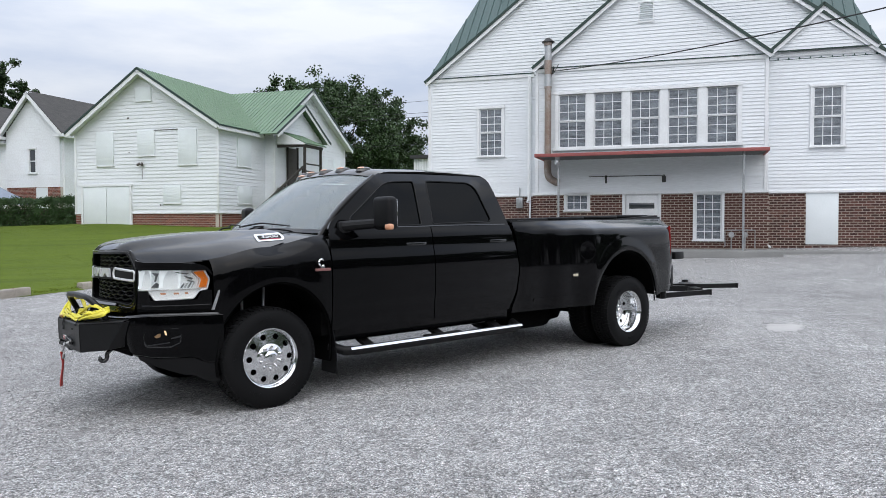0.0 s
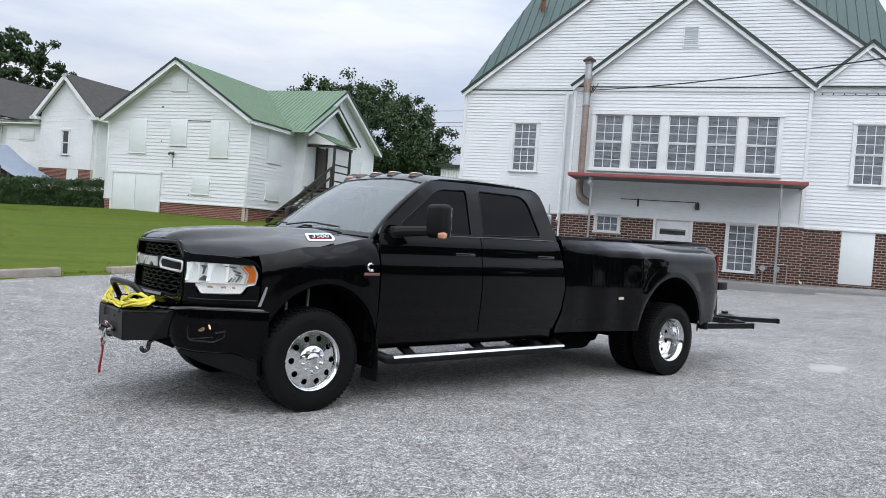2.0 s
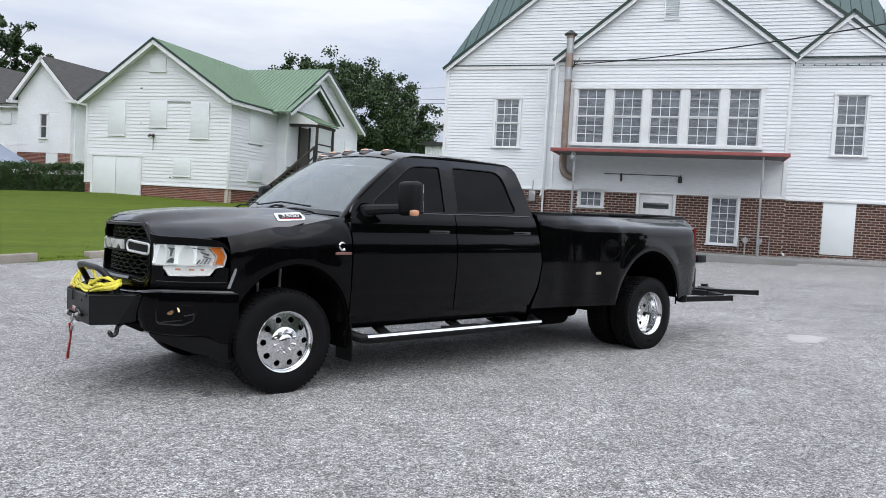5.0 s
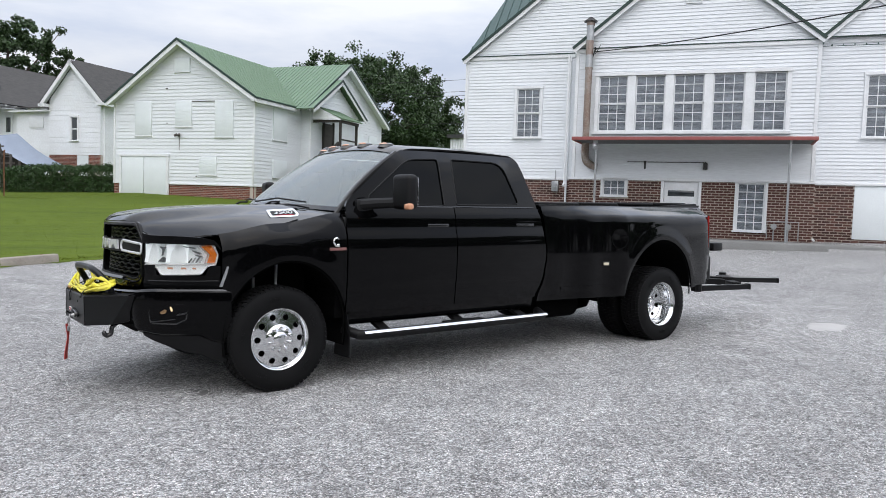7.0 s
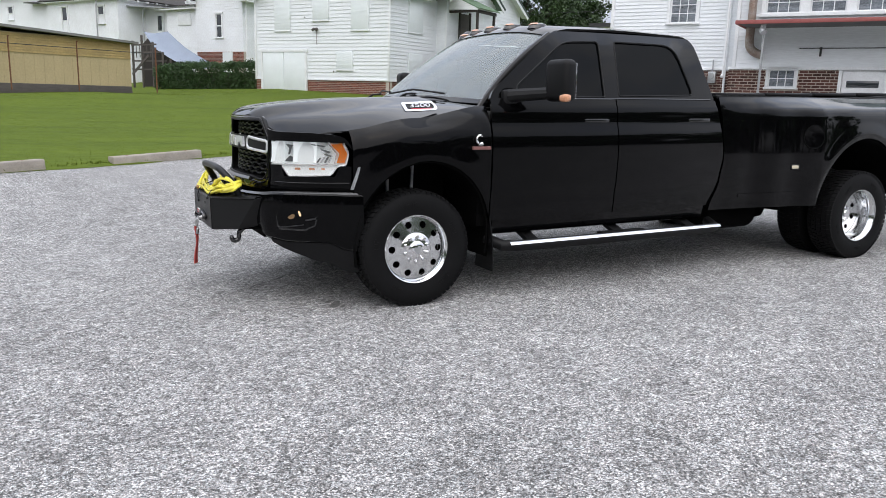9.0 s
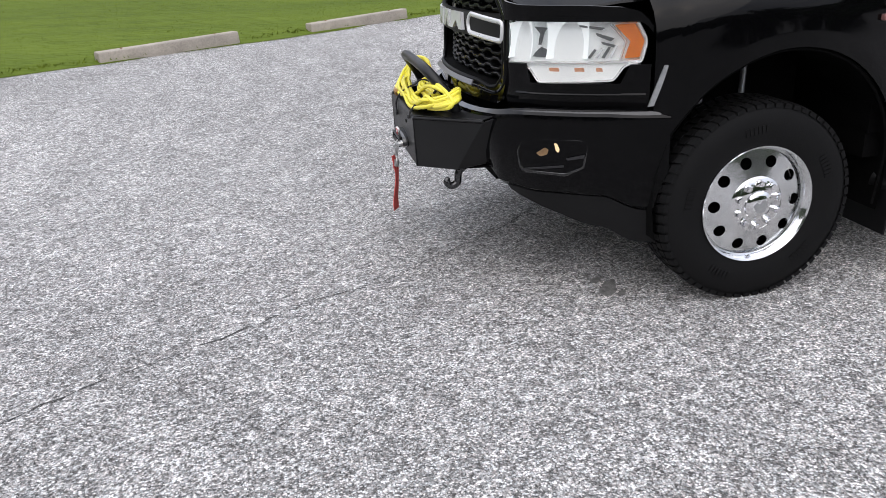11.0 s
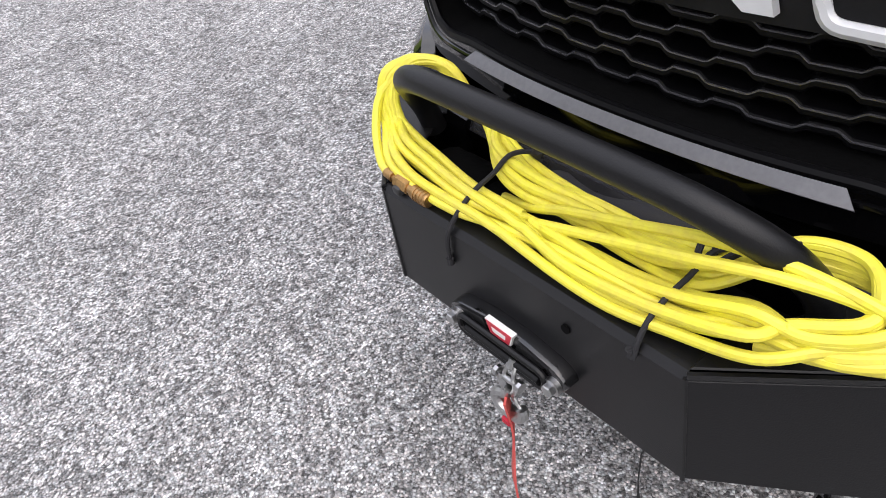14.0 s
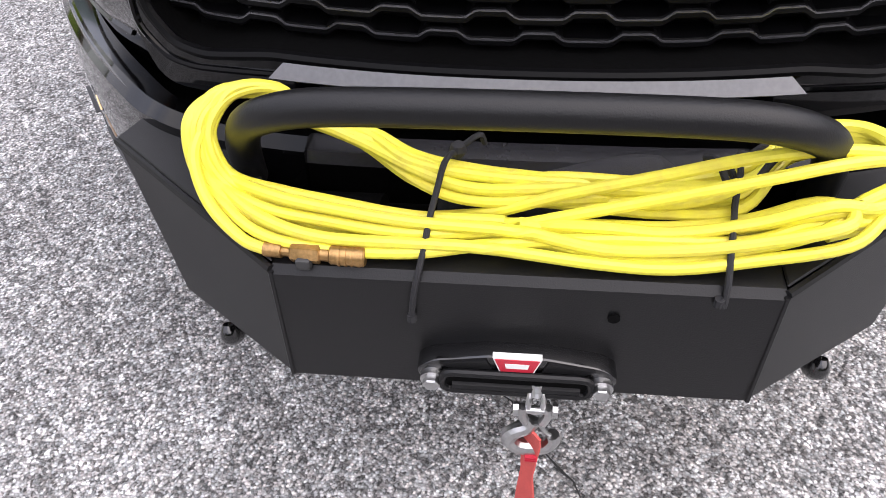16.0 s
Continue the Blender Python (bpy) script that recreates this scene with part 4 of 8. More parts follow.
GLASS_SIDE = round_poly([(0.575, 1.39), (0.60, 1.44), (1.10, 1.825), (1.22, 1.888), (2.46, 1.888), (2.535, 1.85), (2.675, 1.39)], [0, 0.03, 0.05, 0.04, 0.06, 0.06, 0])
on_side = lambda x, z: (x, -side(z), z)
on_glass = lambda x, z: (x, -(side(z) - 0.010), z)
both("cab_side_frame", lambda: filled(dense(GLASS_SIDE), [dense(w) for w in (FRONT_WIN, REAR_WIN)], on_side, 0.03), PAINT, truck)
for w, d in ((FRONT_WIN, front_doors), (REAR_WIN, rear_doors)):
    for ob, bm in zip(d, (filled(dense(w), (), on_glass, 0.006), mirrored(filled(dense(w), (), on_glass, 0.006)))):
        part("side_window", bm, TINT, ob, "dark tinted side window")
seal_line = lambda poly, off: [(x, -(side(z) + off), z) for x, z in dense(poly, 0.05)]
for w in (FRONT_WIN, REAR_WIN):
    both("window_seal", lambda w=w: tube(seal_line(w, -0.002), 0.007, 6, closed=True), MATTE, truck)
both("belt_moulding", lambda: tube([(x, -(side(1.392) + 0.004), 1.392 + 0.004 * (x > 1.65)) for x in span(0.78, 2.62, 24)], 0.009, 6), GLOSS, truck)
# body behind the door gaps, sills
part("cab_body", merge(block((0.50, -0.93, 0.50), (2.64, 0.93, 0.62)), block((0.50, -0.94, 0.6), (0.56, 0.94, 1.32)), block((1.60, -0.955, 0.6), (1.70, -0.90, 1.40)), block((1.60, 0.90, 0.6), (1.70, 0.955, 1.40)),
                       block((2.60, -0.94, 0.6), (2.66, 0.94, 1.44))), UNDER, truck)


def rocker():
    return thick(sheet(lambda x, v: (x, -lerp(v, [(0, 0.90), (0.35, 0.955), (1, 0.972)]), lerp(v, [(0, 0.44), (0.35, 0.455), (1, 0.545)])), span(0.60, 2.62, 12), span(0, 1, 6)), -0.01)


both("rocker_panel", rocker, PAINT, truck)
# roof


def roof_z(y):
    return 1.882 + 0.070 * (1 - min(1.0, abs(y) / 0.83) ** 3.4)


def ws_top(y):
    return 1.03 + 0.13 * (abs(y) / 0.8) ** 2


def roof_pt(u, y):
    x = ws_top(y) + u * (2.53 - ws_top(y))
    drop = 0.05 * max(0.0, 1 - u / 0.12) ** 2 + 0.03 * max(0.0, (u - 0.93) / 0.07) ** 2
    lift = 0.018 * math.sin(math.pi * min(1, u * 1.1))
    return (x, y, roof_z(y) - drop + lift)


part("roof", thick(sheet(roof_pt, [0, 0.03, 0.07, 0.12, 0.2, 0.35, 0.5, 0.65, 0.8, 0.9, 0.95, 1.0], span(-0.792, 0.792, 28)), 0.015), PAINT, truck)
part("cab_back", thick(sheet(lambda u, y: (2.53 + 0.145 * u, y, (roof_z(y) - 0.03) * (1 - u) + 1.40 * u), span(0, 1, 6), span(-0.80, 0.80, 14)), 0.02), PAINT, truck)
part("rear_window", thick(sheet(lambda u, y: (2.572 + 0.10 * u, y, 1.80 - 0.33 * u), span(0, 1, 3), span(-0.62, 0.62, 8)), 0.006), TINT, truck)


def ws_base(y):
    return 0.27 + 0.30 * (abs(y) / 0.9) ** 2.2


def ws_pt(u, w):
    y = w * (0.885 - 0.115 * u)
    x0, z0 = ws_base(y), 1.385 - 0.035 * abs(w) ** 2
    x1, z1 = ws_top(y) + 0.01, roof_z(y) - 0.055
    bow = 0.022 * math.sin(math.pi * u)
    return (x0 + (x1 - x0) * u - bow, y, z0 + (z1 - z0) * u + bow)


windscreen = part("windscreen", sheet(ws_pt, span(0, 1, 10), span(-0.985, 0.985, 22)), SCREEN, truck, "windscreen reflecting the cloudy sky")
windscreen.visible_shadow = False
both("a_pillar", lambda: tube([(ws_pt(u, -1.0)[0], ws_pt(u, -1.0)[1] - 0.006, ws_pt(u, -1.0)[2] - 0.006) for u in span(-0.05, 1.02, 10)], 0.032, 10), PAINT, truck)
part("windscreen_band", thick(sheet(lambda u, w: tuple(Vector(ws_pt(u, w)) + Vector((-0.002, 0, 0.003))), [0.0, 0.03, 0.055], span(-0.97, 0.97, 20)), 0.003), GLOSS, truck)
part("cowl", thick(sheet(lambda u, w: (ws_base(w * 0.93) + 0.02 - 0.14 * u, w * 0.93, 1.372 - 0.045 * abs(w) ** 2 - 0.012 * u), span(0, 1, 3), span(-1, 1, 16)), 0.01), MATTE, truck)
for y0, y1 in ((-0.62, 0.06), (0.08, 0.72)):
    wp = part("wiper", tube([(ws_pt(0.045, y0 / 0.88)[0] - 0.03, y0, ws_pt(0.045, y0 / 0.88)[2] + 0.03), (ws_pt(0.07, (y0 + y1) / 1.76)[0] - 0.03, (y0 + y1) / 2, ws_pt(0.07, 0)[2] + 0.03), (ws_pt(0.03, y1 / 0.88)[0] - 0.03, y1, ws_pt(0.03, 0)[2] + 0.025)], 0.007, 6), MATTE, truck)
    part("wiper_arm", tube([(0.28, y1 - 0.02, 1.37), (0.30, (y0 + y1) / 2 + 0.1, 1.425), (0.33, (y0 + y1) / 2, 1.425)], 0.008, 6), MATTE, wp)
# cab interior seen through the windscreen
DASH = material("grey_dashboard", (0.10, 0.10, 0.105), 0.7, vary=0.15, scale=6, fine=120, bump=0.1)
part("dashboard", merge(block((0.55, -0.80, 1.05), (1.0, 0.80, 1.30), 0.06, 3)), DASH, truck)
part("steering_wheel", lathe([(0.185, -0.014), (0.199, 0), (0.185, 0.014), (0.171, 0)], 24, Matrix.Translation((1.08, -0.42, 1.24)) @ pose(0, 0, 0, 0, -62, 0), closed=True), SEAT, truck)
for y in (-0.42, 0.42):
    st = part("seat", merge(block((1.25, y - 0.27, 0.75), (1.75, y + 0.27, 0.95), 0.06, 3), moved(block((-0.08, y - 0.26, 0.0), (0.08, y + 0.26, 0.62), 0.06, 3), pose(1.72, 0, 0.92, 0, 12, 0))), SEAT, truck)
    part("headrest", block((1.80, y - 0.13, 1.54), (1.91, y + 0.13, 1.72), 0.04, 3), SEAT, st)
part("rear_seat", merge(block((2.05, -0.78, 0.8), (2.45, 0.78, 0.98), 0.05, 2), block((2.36, -0.78, 0.95), (2.50, 0.78, 1.58), 0.05, 2)), SEAT, truck)
part("cabin_floor", block((0.56, -0.9, 0.60), (2.6, 0.9, 0.66)), SEAT, truck)
part("rear_view_mirror", block((0.86, -0.12, 1.70), (0.90, 0.12, 1.77), 0.015, 2), MATTE, truck)
# hood
HOOD_EDGE = [(-0.80, 0.625), (-0.70, 0.705), (-0.56, 0.79), (-0.42, 0.855), (-0.2, 0.90), (0.0, 0.918), (0.56, 0.93)]


def hood_section(a):
    """Cross-section: a shallow centre, a raised shoulder, then a round drop to the seam."""
    t = max(0.0, (a - 0.36) / 0.64)
    return (1 - t ** 2.0) * (0.93 + 0.09 * math.exp(-((a - 0.50) / 0.085) ** 2) - 0.05 * math.exp(-((a - 0.70) / 0.07) ** 2))


def hood_pt(u, w):
    a = abs(w)
    xf = -0.945 + 0.15 * a ** 2.4
    xr = ws_base(0.92 * a) - 0.10 + 0.06 * a ** 3
    x = xf + (xr - xf) * u
    ye = lerp(x, [(-0.95, 0.545)] + HOOD_EDGE)
    ze = ease(x, [(-0.95, 1.145), (-0.62, 1.155), (-0.45, 1.172), (0.0, 1.25), (0.56, 1.333)])
    zc = lerp(u, [(0, 1.275), (0.03, 1.305), (0.08, 1.328), (0.16, 1.345), (0.3, 1.364), (0.5, 1.384), (0.75, 1.399), (1.0, 1.405)])
    return (x, w * ye, ze + (zc - ze) * hood_section(a))


part("hood", thick(sheet(hood_pt, [0, 0.015, 0.03, 0.055, 0.08, 0.12] + span(0.16, 1, 14), span(-1, 1, 56)), 0.012), PAINT, truck, "", 40)
# front shell round the grille and headlamps
GR_OUT = round_poly([(-0.50, 1.262), (0.50, 1.262), (0.572, 1.15), (0.578, 0.88), (0.55, 0.785), (-0.55, 0.785), (-0.578, 0.88), (-0.572, 1.15)], 0.04)
GR_IN = round_poly([(-0.455, 1.238), (0.455, 1.238), (0.540, 1.13), (0.556, 0.900), (0.516, 0.853), (0.468, 0.843), (0.36, 0.859), (-0.36, 0.859), (-0.468, 0.843), (-0.516, 0.853), (-0.556, 0.900), (-0.540, 1.13)], [0.035, 0.035, 0.035, 0.025, 0.015, 0.02, 0.02, 0.02, 0.02, 0.015, 0.025, 0.035])
GR_EDGE = round_poly([(-0.36, 0.834), (-0.49, 0.824), (-0.535, 0.832), (-0.572, 0.872), (-0.566, 1.13), (-0.48, 1.252), (0.48, 1.252), (0.566, 1.13), (0.572, 0.872), (0.535, 0.832), (0.49, 0.824), (0.36, 0.834)], 0.02)
face_x = lambda y, z: -0.945 + 0.085 * (abs(y) / 0.55) ** 2.2 + 0.06 * (z - 1.0)
on_face = lambda y, z: (face_x(y, z), y, z)
surround = part("grille_surround", filled(dense(GR_OUT, 0.04), [dense(GR_IN, 0.04)], on_face, 0.012), PAINT, truck)
part("grille_lip", tube([(face_x(y, z) - 0.006, y, z) for y, z in dense(GR_IN, 0.03)], 0.009, 8, closed=True), GRILLE_BLACK, surround)
part("grille_outer_edge", tube([(face_x(y, z) - 0.012, y, z) for y, z in dense(GR_EDGE, 0.03)], 0.006, 8, closed=True), PAINT, surround)


def header_pt(w, v):
    """Painted panel from the hood's front edge down to the top of the grille."""
    x0, y0, z0 = hood_pt(0, w)
    y1, z1 = w * 0.55, 1.256 - 0.07 * abs(w) ** 6
    k = math.sin(math.pi * v)
    return (x0 + 0.004 + (face_x(y1, z1) - x0) * v - 0.010 * k, y0 + (y1 - y0) * v, z0 - 0.004 + (z1 - z0) * v + 0.006 * k)


part("hood_header", sheet(header_pt, span(-0.97, 0.97, 32), span(0, 1, 6)), PAINT, truck)
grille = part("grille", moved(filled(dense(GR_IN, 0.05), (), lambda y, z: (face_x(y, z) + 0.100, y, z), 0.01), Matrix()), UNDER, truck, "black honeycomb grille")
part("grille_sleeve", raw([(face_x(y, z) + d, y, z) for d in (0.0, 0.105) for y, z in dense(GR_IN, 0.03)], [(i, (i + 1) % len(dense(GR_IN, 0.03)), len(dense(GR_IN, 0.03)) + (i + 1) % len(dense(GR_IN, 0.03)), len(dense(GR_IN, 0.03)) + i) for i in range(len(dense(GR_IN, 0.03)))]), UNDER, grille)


def inside(poly, y, z):
    xs = cuts(poly, z)
    return any(a + 0.006 <= y <= b - 0.006 for a, b in zip(xs[::2], xs[1::2]))


def grille_line(z0, phase):
    """The zigzag of one grille bar: long low flats, short ramps, shorter high flats, every 0.131 m."""
    pts = []
    for y in span(-0.56, 0.56, 186):
        t = ((y - 0.056) / 0.131 + 0.235 + phase) % 1.0
        pts.append((y, z0 + lerp(t, [(0, -1), (0.47, -1), (0.58, 1), (0.89, 1), (1.0, -1)]) * 0.0052))
    return [p for p in pts if inside(GR_IN, p[0], min(max(p[1], 0.868), 1.232))]


def grille_wave(z0, phase):
    """One bar of the honeycomb: a deep shelf with a rolled front."""
    prof = ((0.048, -0.007), (0.044, -0.003), (0.044, 0.003), (0.050, 0.007), (0.098, 0.010), (0.098, -0.010))
    pts, k = grille_line(z0, phase), 6
    verts = [(face_x(y, z) + d, y, z + h) for y, z in pts for d, h in prof]
    faces = [(k * i + j, k * i + (j + 1) % k, k * i + k + (j + 1) % k, k * i + k + j) for i in range(len(pts) - 1) for j in range(k)]
    bm = raw(verts, faces)
    bmesh.ops.recalc_face_normals(bm, faces=bm.faces)
    return bm


# lighter than the bars: the highlight along their front edges is in this colour
EDGE_HIGHLIGHT = material("grille_edge_highlight", (0.05, 0.05, 0.055), 0.22, vary=0.15, scale=8, fine=60, bump=0.0, spec=0.9)
for row, z in enumerate([0.880 + 0.0305 * i for i in range(5)] + [1.142 + 0.031 * i for i in range(3)]):
    ph = 0.5 * (row % 2)
    part("grille_bar", grille_wave(z, ph), GRILLE_BLACK, grille, "", 20)
    part("grille_edge", tube([(face_x(y, zz) + 0.0455, y, zz + 0.0045) for y, zz in grille_line(z, ph)], 0.0017, 5), EDGE_HIGHLIGHT, grille)
    # upright webs between the cells
    for j in range(-5, 6):
        y = 0.056 + 0.131 * (j + 0.5 - ph)
        for side_y in (y - 0.024, y + 0.024):
            if inside(GR_IN, side_y, z) and inside(GR_IN, side_y, z + 0.026):
                part("grille_rib", block((face_x(side_y, z) + 0.060, side_y - 0.003, z), (face_x(side_y, z) + 0.098, side_y + 0.003, z + 0.028)), GRILLE_BLACK, grille)
# crossbar: chrome loops beside a lettered centre, shown as plain blocks
bar_ = part("grille_crossbar", thick(sheet(lambda y, v: (face_x(y, 1.05) + 0.012, y, 1.034 + 0.096 * v), span(-0.545, 0.545, 24), [0, 0.5, 1]), -0.02), MATTE, grille)
for s in (1, -1):
    loop = [(0.275, 1.046), (0.548, 1.028), (0.550, 1.100), (0.285, 1.122), (0.262, 1.09)]
    part("chrome_loop", tube([(face_x(y, z) - 0.010, s * y, z) for y, z in dense(round_poly(loop, 0.02), 0.03)], 0.0105, 8, closed=True), SILVER, bar_)
for y0, y1, cut in ((0.10, 0.225, 0.012), (-0.045, 0.085, 0.035), (-0.225, -0.06, 0.02)):
    mid = (y0 + y1) / 2
    outer = [(y0, 1.052), (y0 + cut, 1.122), (y1 - cut * 0.6, 1.122), (y1, 1.052), (y1 - 0.038, 1.052), (mid, 1.088), (y0 + 0.038, 1.052)]
    part("chrome_emblem_block", filled(outer, (), lambda y, z: (face_x(y, z) - 0.012, y, z), 0.016), SILVER, bar_)
# headlamps
HL = [Vector((-0.860, -0.562)), Vector((-0.83, -0.605)), Vector((-0.755, -0.69)), Vector((-0.65, -0.775)), Vector((-0.53, -0.85)), Vector((-0.415, -0.912))]


def hl_at(t):
    t = max(0.0, min(0.9999, t)) * (len(HL) - 1)
    i = int(t)
    f = t - i
    p0, p1, p2, p3 = HL[max(0, i - 1)], HL[i], HL[i + 1], HL[min(len(HL) - 1, i + 2)]
    return 0.5 * (2 * p1 + (p2 - p0) * f + (2 * p0 - 5 * p1 + 4 * p2 - p3) * f * f + (3 * p1 - p0 - 3 * p2 + p3) * f ** 3)


def on_lamp(d):
    def fn(t, z):
        p = hl_at(t)
        q = (hl_at(t + 0.01) - hl_at(t - 0.01)).normalized()
        n = Vector((-q.y, q.x))
        if n.x > 0 and n.y > 0:
            n = -n
        n = n if n.y < 0 or n.x < 0 else -n
        return (p.x - 0.0 + n.x * d + 0.04 * (z - 1.0), p.y + n.y * d, z)
    return fn


HL_OUT = round_poly([(0.0, 1.118), (0.89, 1.110), (0.955, 1.030), (0.93, 0.957), (0.85, 0.945), (0.80, 0.890), (0.38, 0.880), (0.31, 0.935), (0.05, 0.955)], [0.012, 0.02, 0.02, 0.015, 0.02, 0.02, 0.02, 0.02, 0.01], 3)
# dark copy of the lamp metal: shade inside the lamp put into colour
SHADE_METAL = material("shaded_lamp_metal", (0.16, 0.165, 0.17), 0.35, metal=0.6, vary=0.3, scale=30, fine=120, bump=0.1)
CLEAR_TURN = material("clear_turn_lens", (0.72, 0.56, 0.48), 0.25, metal=0.2, vary=0.35, scale=16, fine=120, bump=0.2, coat=0.6)
WHITE_REFLECT = material("silver_reflector", (0.93, 0.95, 0.96), 0.35, metal=0.0, vary=0.06, scale=10, fine=80, bump=0.02)
# emission added to brighten the reflector bowls, which are no light source themselves
GLOW_REFLECT = material("brightened_lamp_reflector", (0.93, 0.95, 0.96), 0.35, vary=0.06, scale=10, fine=80, bump=0.02, emit=(0.90, 0.97, 1.0, 0.28))
LAMP_CHROME = material("lamp_bezel_chrome", (0.93, 0.94, 0.95), 0.16, metal=0.7, vary=0.05, scale=12, fine=80, bump=0.0)
def lamp_set(flip):
    f = mirrored if flip else (lambda b: b)
    lamp = part("headlamp", f(filled(dense(HL_OUT, 0.05), (), lambda t, z: on_lamp(-0.052 + 0.22 * (1.118 - z))(t, z), 0.006)), WHITE_REFLECT, truck, "clear headlamp with silver reflector and amber side lamp")
    rim = [on_lamp(0.0)(t, z) for t, z in dense(HL_OUT, 0.05)]
    rim2 = [on_lamp(-0.052 + 0.22 * (1.118 - z))(t, z) for t, z in dense(HL_OUT, 0.05)]
    k = len(rim)
    part("bezel", f(raw(rim + rim2, [(i, (i + 1) % k, k + (i + 1) % k, k + i) for i in range(k)])), LAMP_CHROME, lamp)
    part("lens", f(filled(dense(HL_OUT, 0.05), (), on_lamp(0.0))), LENS, lamp).visible_shadow = False
    part("amber_reflector", f(filled(round_poly([(0.785, 1.088), (0.885, 1.092), (0.938, 1.030), (0.915, 0.972), (0.845, 0.970), (0.868, 1.030)], 0.006, 2), (), on_lamp(-0.010), 0.012)), AMBER, lamp)
    frame_line = round_poly([(0.765, 1.094), (0.89, 1.099), (0.945, 1.030), (0.92, 0.964), (0.825, 0.962), (0.848, 1.030)], 0.006, 2)
    part("amber_frame", f(tube([on_lamp(-0.006)(t, z) for t, z in dense(frame_line, 0.05)], 0.005, 6, closed=True)), LAMP_CHROME, lamp)
    part("lens_rim", f(tube([on_lamp(-0.004)(t, z) for t, z in dense(HL_OUT, 0.05)], 0.0045, 6, closed=True)), LAMP_CHROME, lamp)
    part("turn_lamp", f(filled(round_poly([(0.37, 0.942), (0.82, 0.944), (0.79, 0.902), (0.41, 0.894)], 0.006, 2), (), on_lamp(-0.014), 0.008)), CLEAR_TURN, lamp)
    for t0, t1 in ((0.44, 0.50), (0.585, 0.640), (0.70, 0.735)):
        part("turn_bulb", f(filled(round_poly([(t0, 0.936), (t1, 0.936), (t1 + 0.008, 0.910), (t0 + 0.012, 0.912)], 0.006, 2), (), on_lamp(-0.009), 0.006)), AMBER_PALE, lamp)
    part("lamp_divider", f(tube([on_lamp(-0.006)(t, 0.953 + 0.006 * t) for t in span(0.06, 0.90, 14)], 0.0055, 6)), LAMP_CHROME, lamp)
    # two wide reflector bowls, an upright chrome web at the inner end, dark pieces between as shaded gaps
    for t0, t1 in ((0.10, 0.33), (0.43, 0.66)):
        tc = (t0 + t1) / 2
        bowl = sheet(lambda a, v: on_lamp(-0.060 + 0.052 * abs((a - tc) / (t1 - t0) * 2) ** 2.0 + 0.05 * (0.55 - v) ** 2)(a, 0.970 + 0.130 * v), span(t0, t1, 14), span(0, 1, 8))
        part("reflector_bowl", f(bowl), GLOW_REFLECT, lamp)
    part("inner_web", f(filled(round_poly([(0.015, 1.108), (0.085, 1.106), (0.105, 0.972), (0.055, 0.966)], 0.006, 2), (), on_lamp(-0.010), 0.010)), LAMP_CHROME, lamp)
    for poly in ([(0.335, 1.086), (0.425, 1.082), (0.405, 1.066), (0.385, 1.020), (0.365, 1.020), (0.375, 1.062)], [(0.325, 0.976), (0.425, 0.974), (0.44, 1.000), (0.385, 1.012), (0.345, 0.992)]):
        part("gap_shade", f(filled(poly, (), on_lamp(-0.011), 0.004)), SHADE_METAL, lamp)
    for i in range(4):
        t = 0.655 + i * 0.036
        part("reflector_fin", f(filled([(t, 0.972), (t + 0.016, 0.970), (t + 0.046, 1.000 + 0.004 * i), (t + 0.034, 1.004 + 0.004 * i)], (), on_lamp(-0.010), 0.004)), SHADE_METAL if i % 2 == 0 else LAMP_CHROME, lamp)
    for poly in ([(0.60, 1.090), (0.74, 1.078), (0.72, 1.070), (0.61, 1.082)], [(0.69, 1.062), (0.79, 1.040), (0.77, 1.030), (0.70, 1.050)], [(0.72, 1.030), (0.80, 1.016), (0.79, 1.008), (0.73, 1.020)]):
        part("reflector_step", f(filled(poly, (), on_lamp(-0.012), 0.004)), SHADE_METAL, lamp)


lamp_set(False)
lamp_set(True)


# corner panel under and round the lamps
def corner_panel():
    def fn(t, v):
        p = hl_at(t)
        z = lerp(v, [(0, 0.765), (0.4, 0.83), (1.0, 0.952 if t < 0.31 else (0.950 if t > 0.85 else 0.882))])
        d = lerp(v, [(0, -0.035), (0.4, -0.012), (1, -0.002)])
        q = Vector(on_lamp(d)(t, z))
        return tuple(q)
    return thick(sheet(fn, span(-0.0, 1.0, 24), [0, 0.2, 0.4, 0.7, 1.0]), -0.01)


both("lamp_corner_panel", corner_panel, PAINT, truck)
both("lamp_top_panel", lambda: thick(sheet(lambda t, v: (on_lamp(0.002)(t, 1.11)[0] - 0.004 * v, on_lamp(0.002)(t, 1.11)[1] - 0.004 * v, lerp(t, [(0, 1.113), (0.93, 1.099), (1, 1.06)]) + v * ease(t, [(0, 0.075), (0.12, 0.066), (0.27, 0.058), (0.6, 0.058), (0.80, 0.052), (1, 0.022)])), span(0, 1, 24), [0, 0.5, 1]), -0.01), PAINT, truck)
both("lamp_ledge", lambda: thick(sheet(lambda t, v: on_lamp(-0.004 + 0.008 * v)(t, 0.848 - 0.010 * v), span(0.20, 0.97, 20), [0, 0.6, 1]), 0.006), PAINT, truck)
both("fender_vent", lambda: thick(sheet(lambda u, v: (-0.385 + 0.022 * u - 0.05 * (1 - v), -(front_side(-0.385 - 0.05 * (1 - v), 0.9) + 0.022), 0.80 + 0.145 * v), [0, 1], [0, 0.5, 1]), 0.006), GALV, truck)
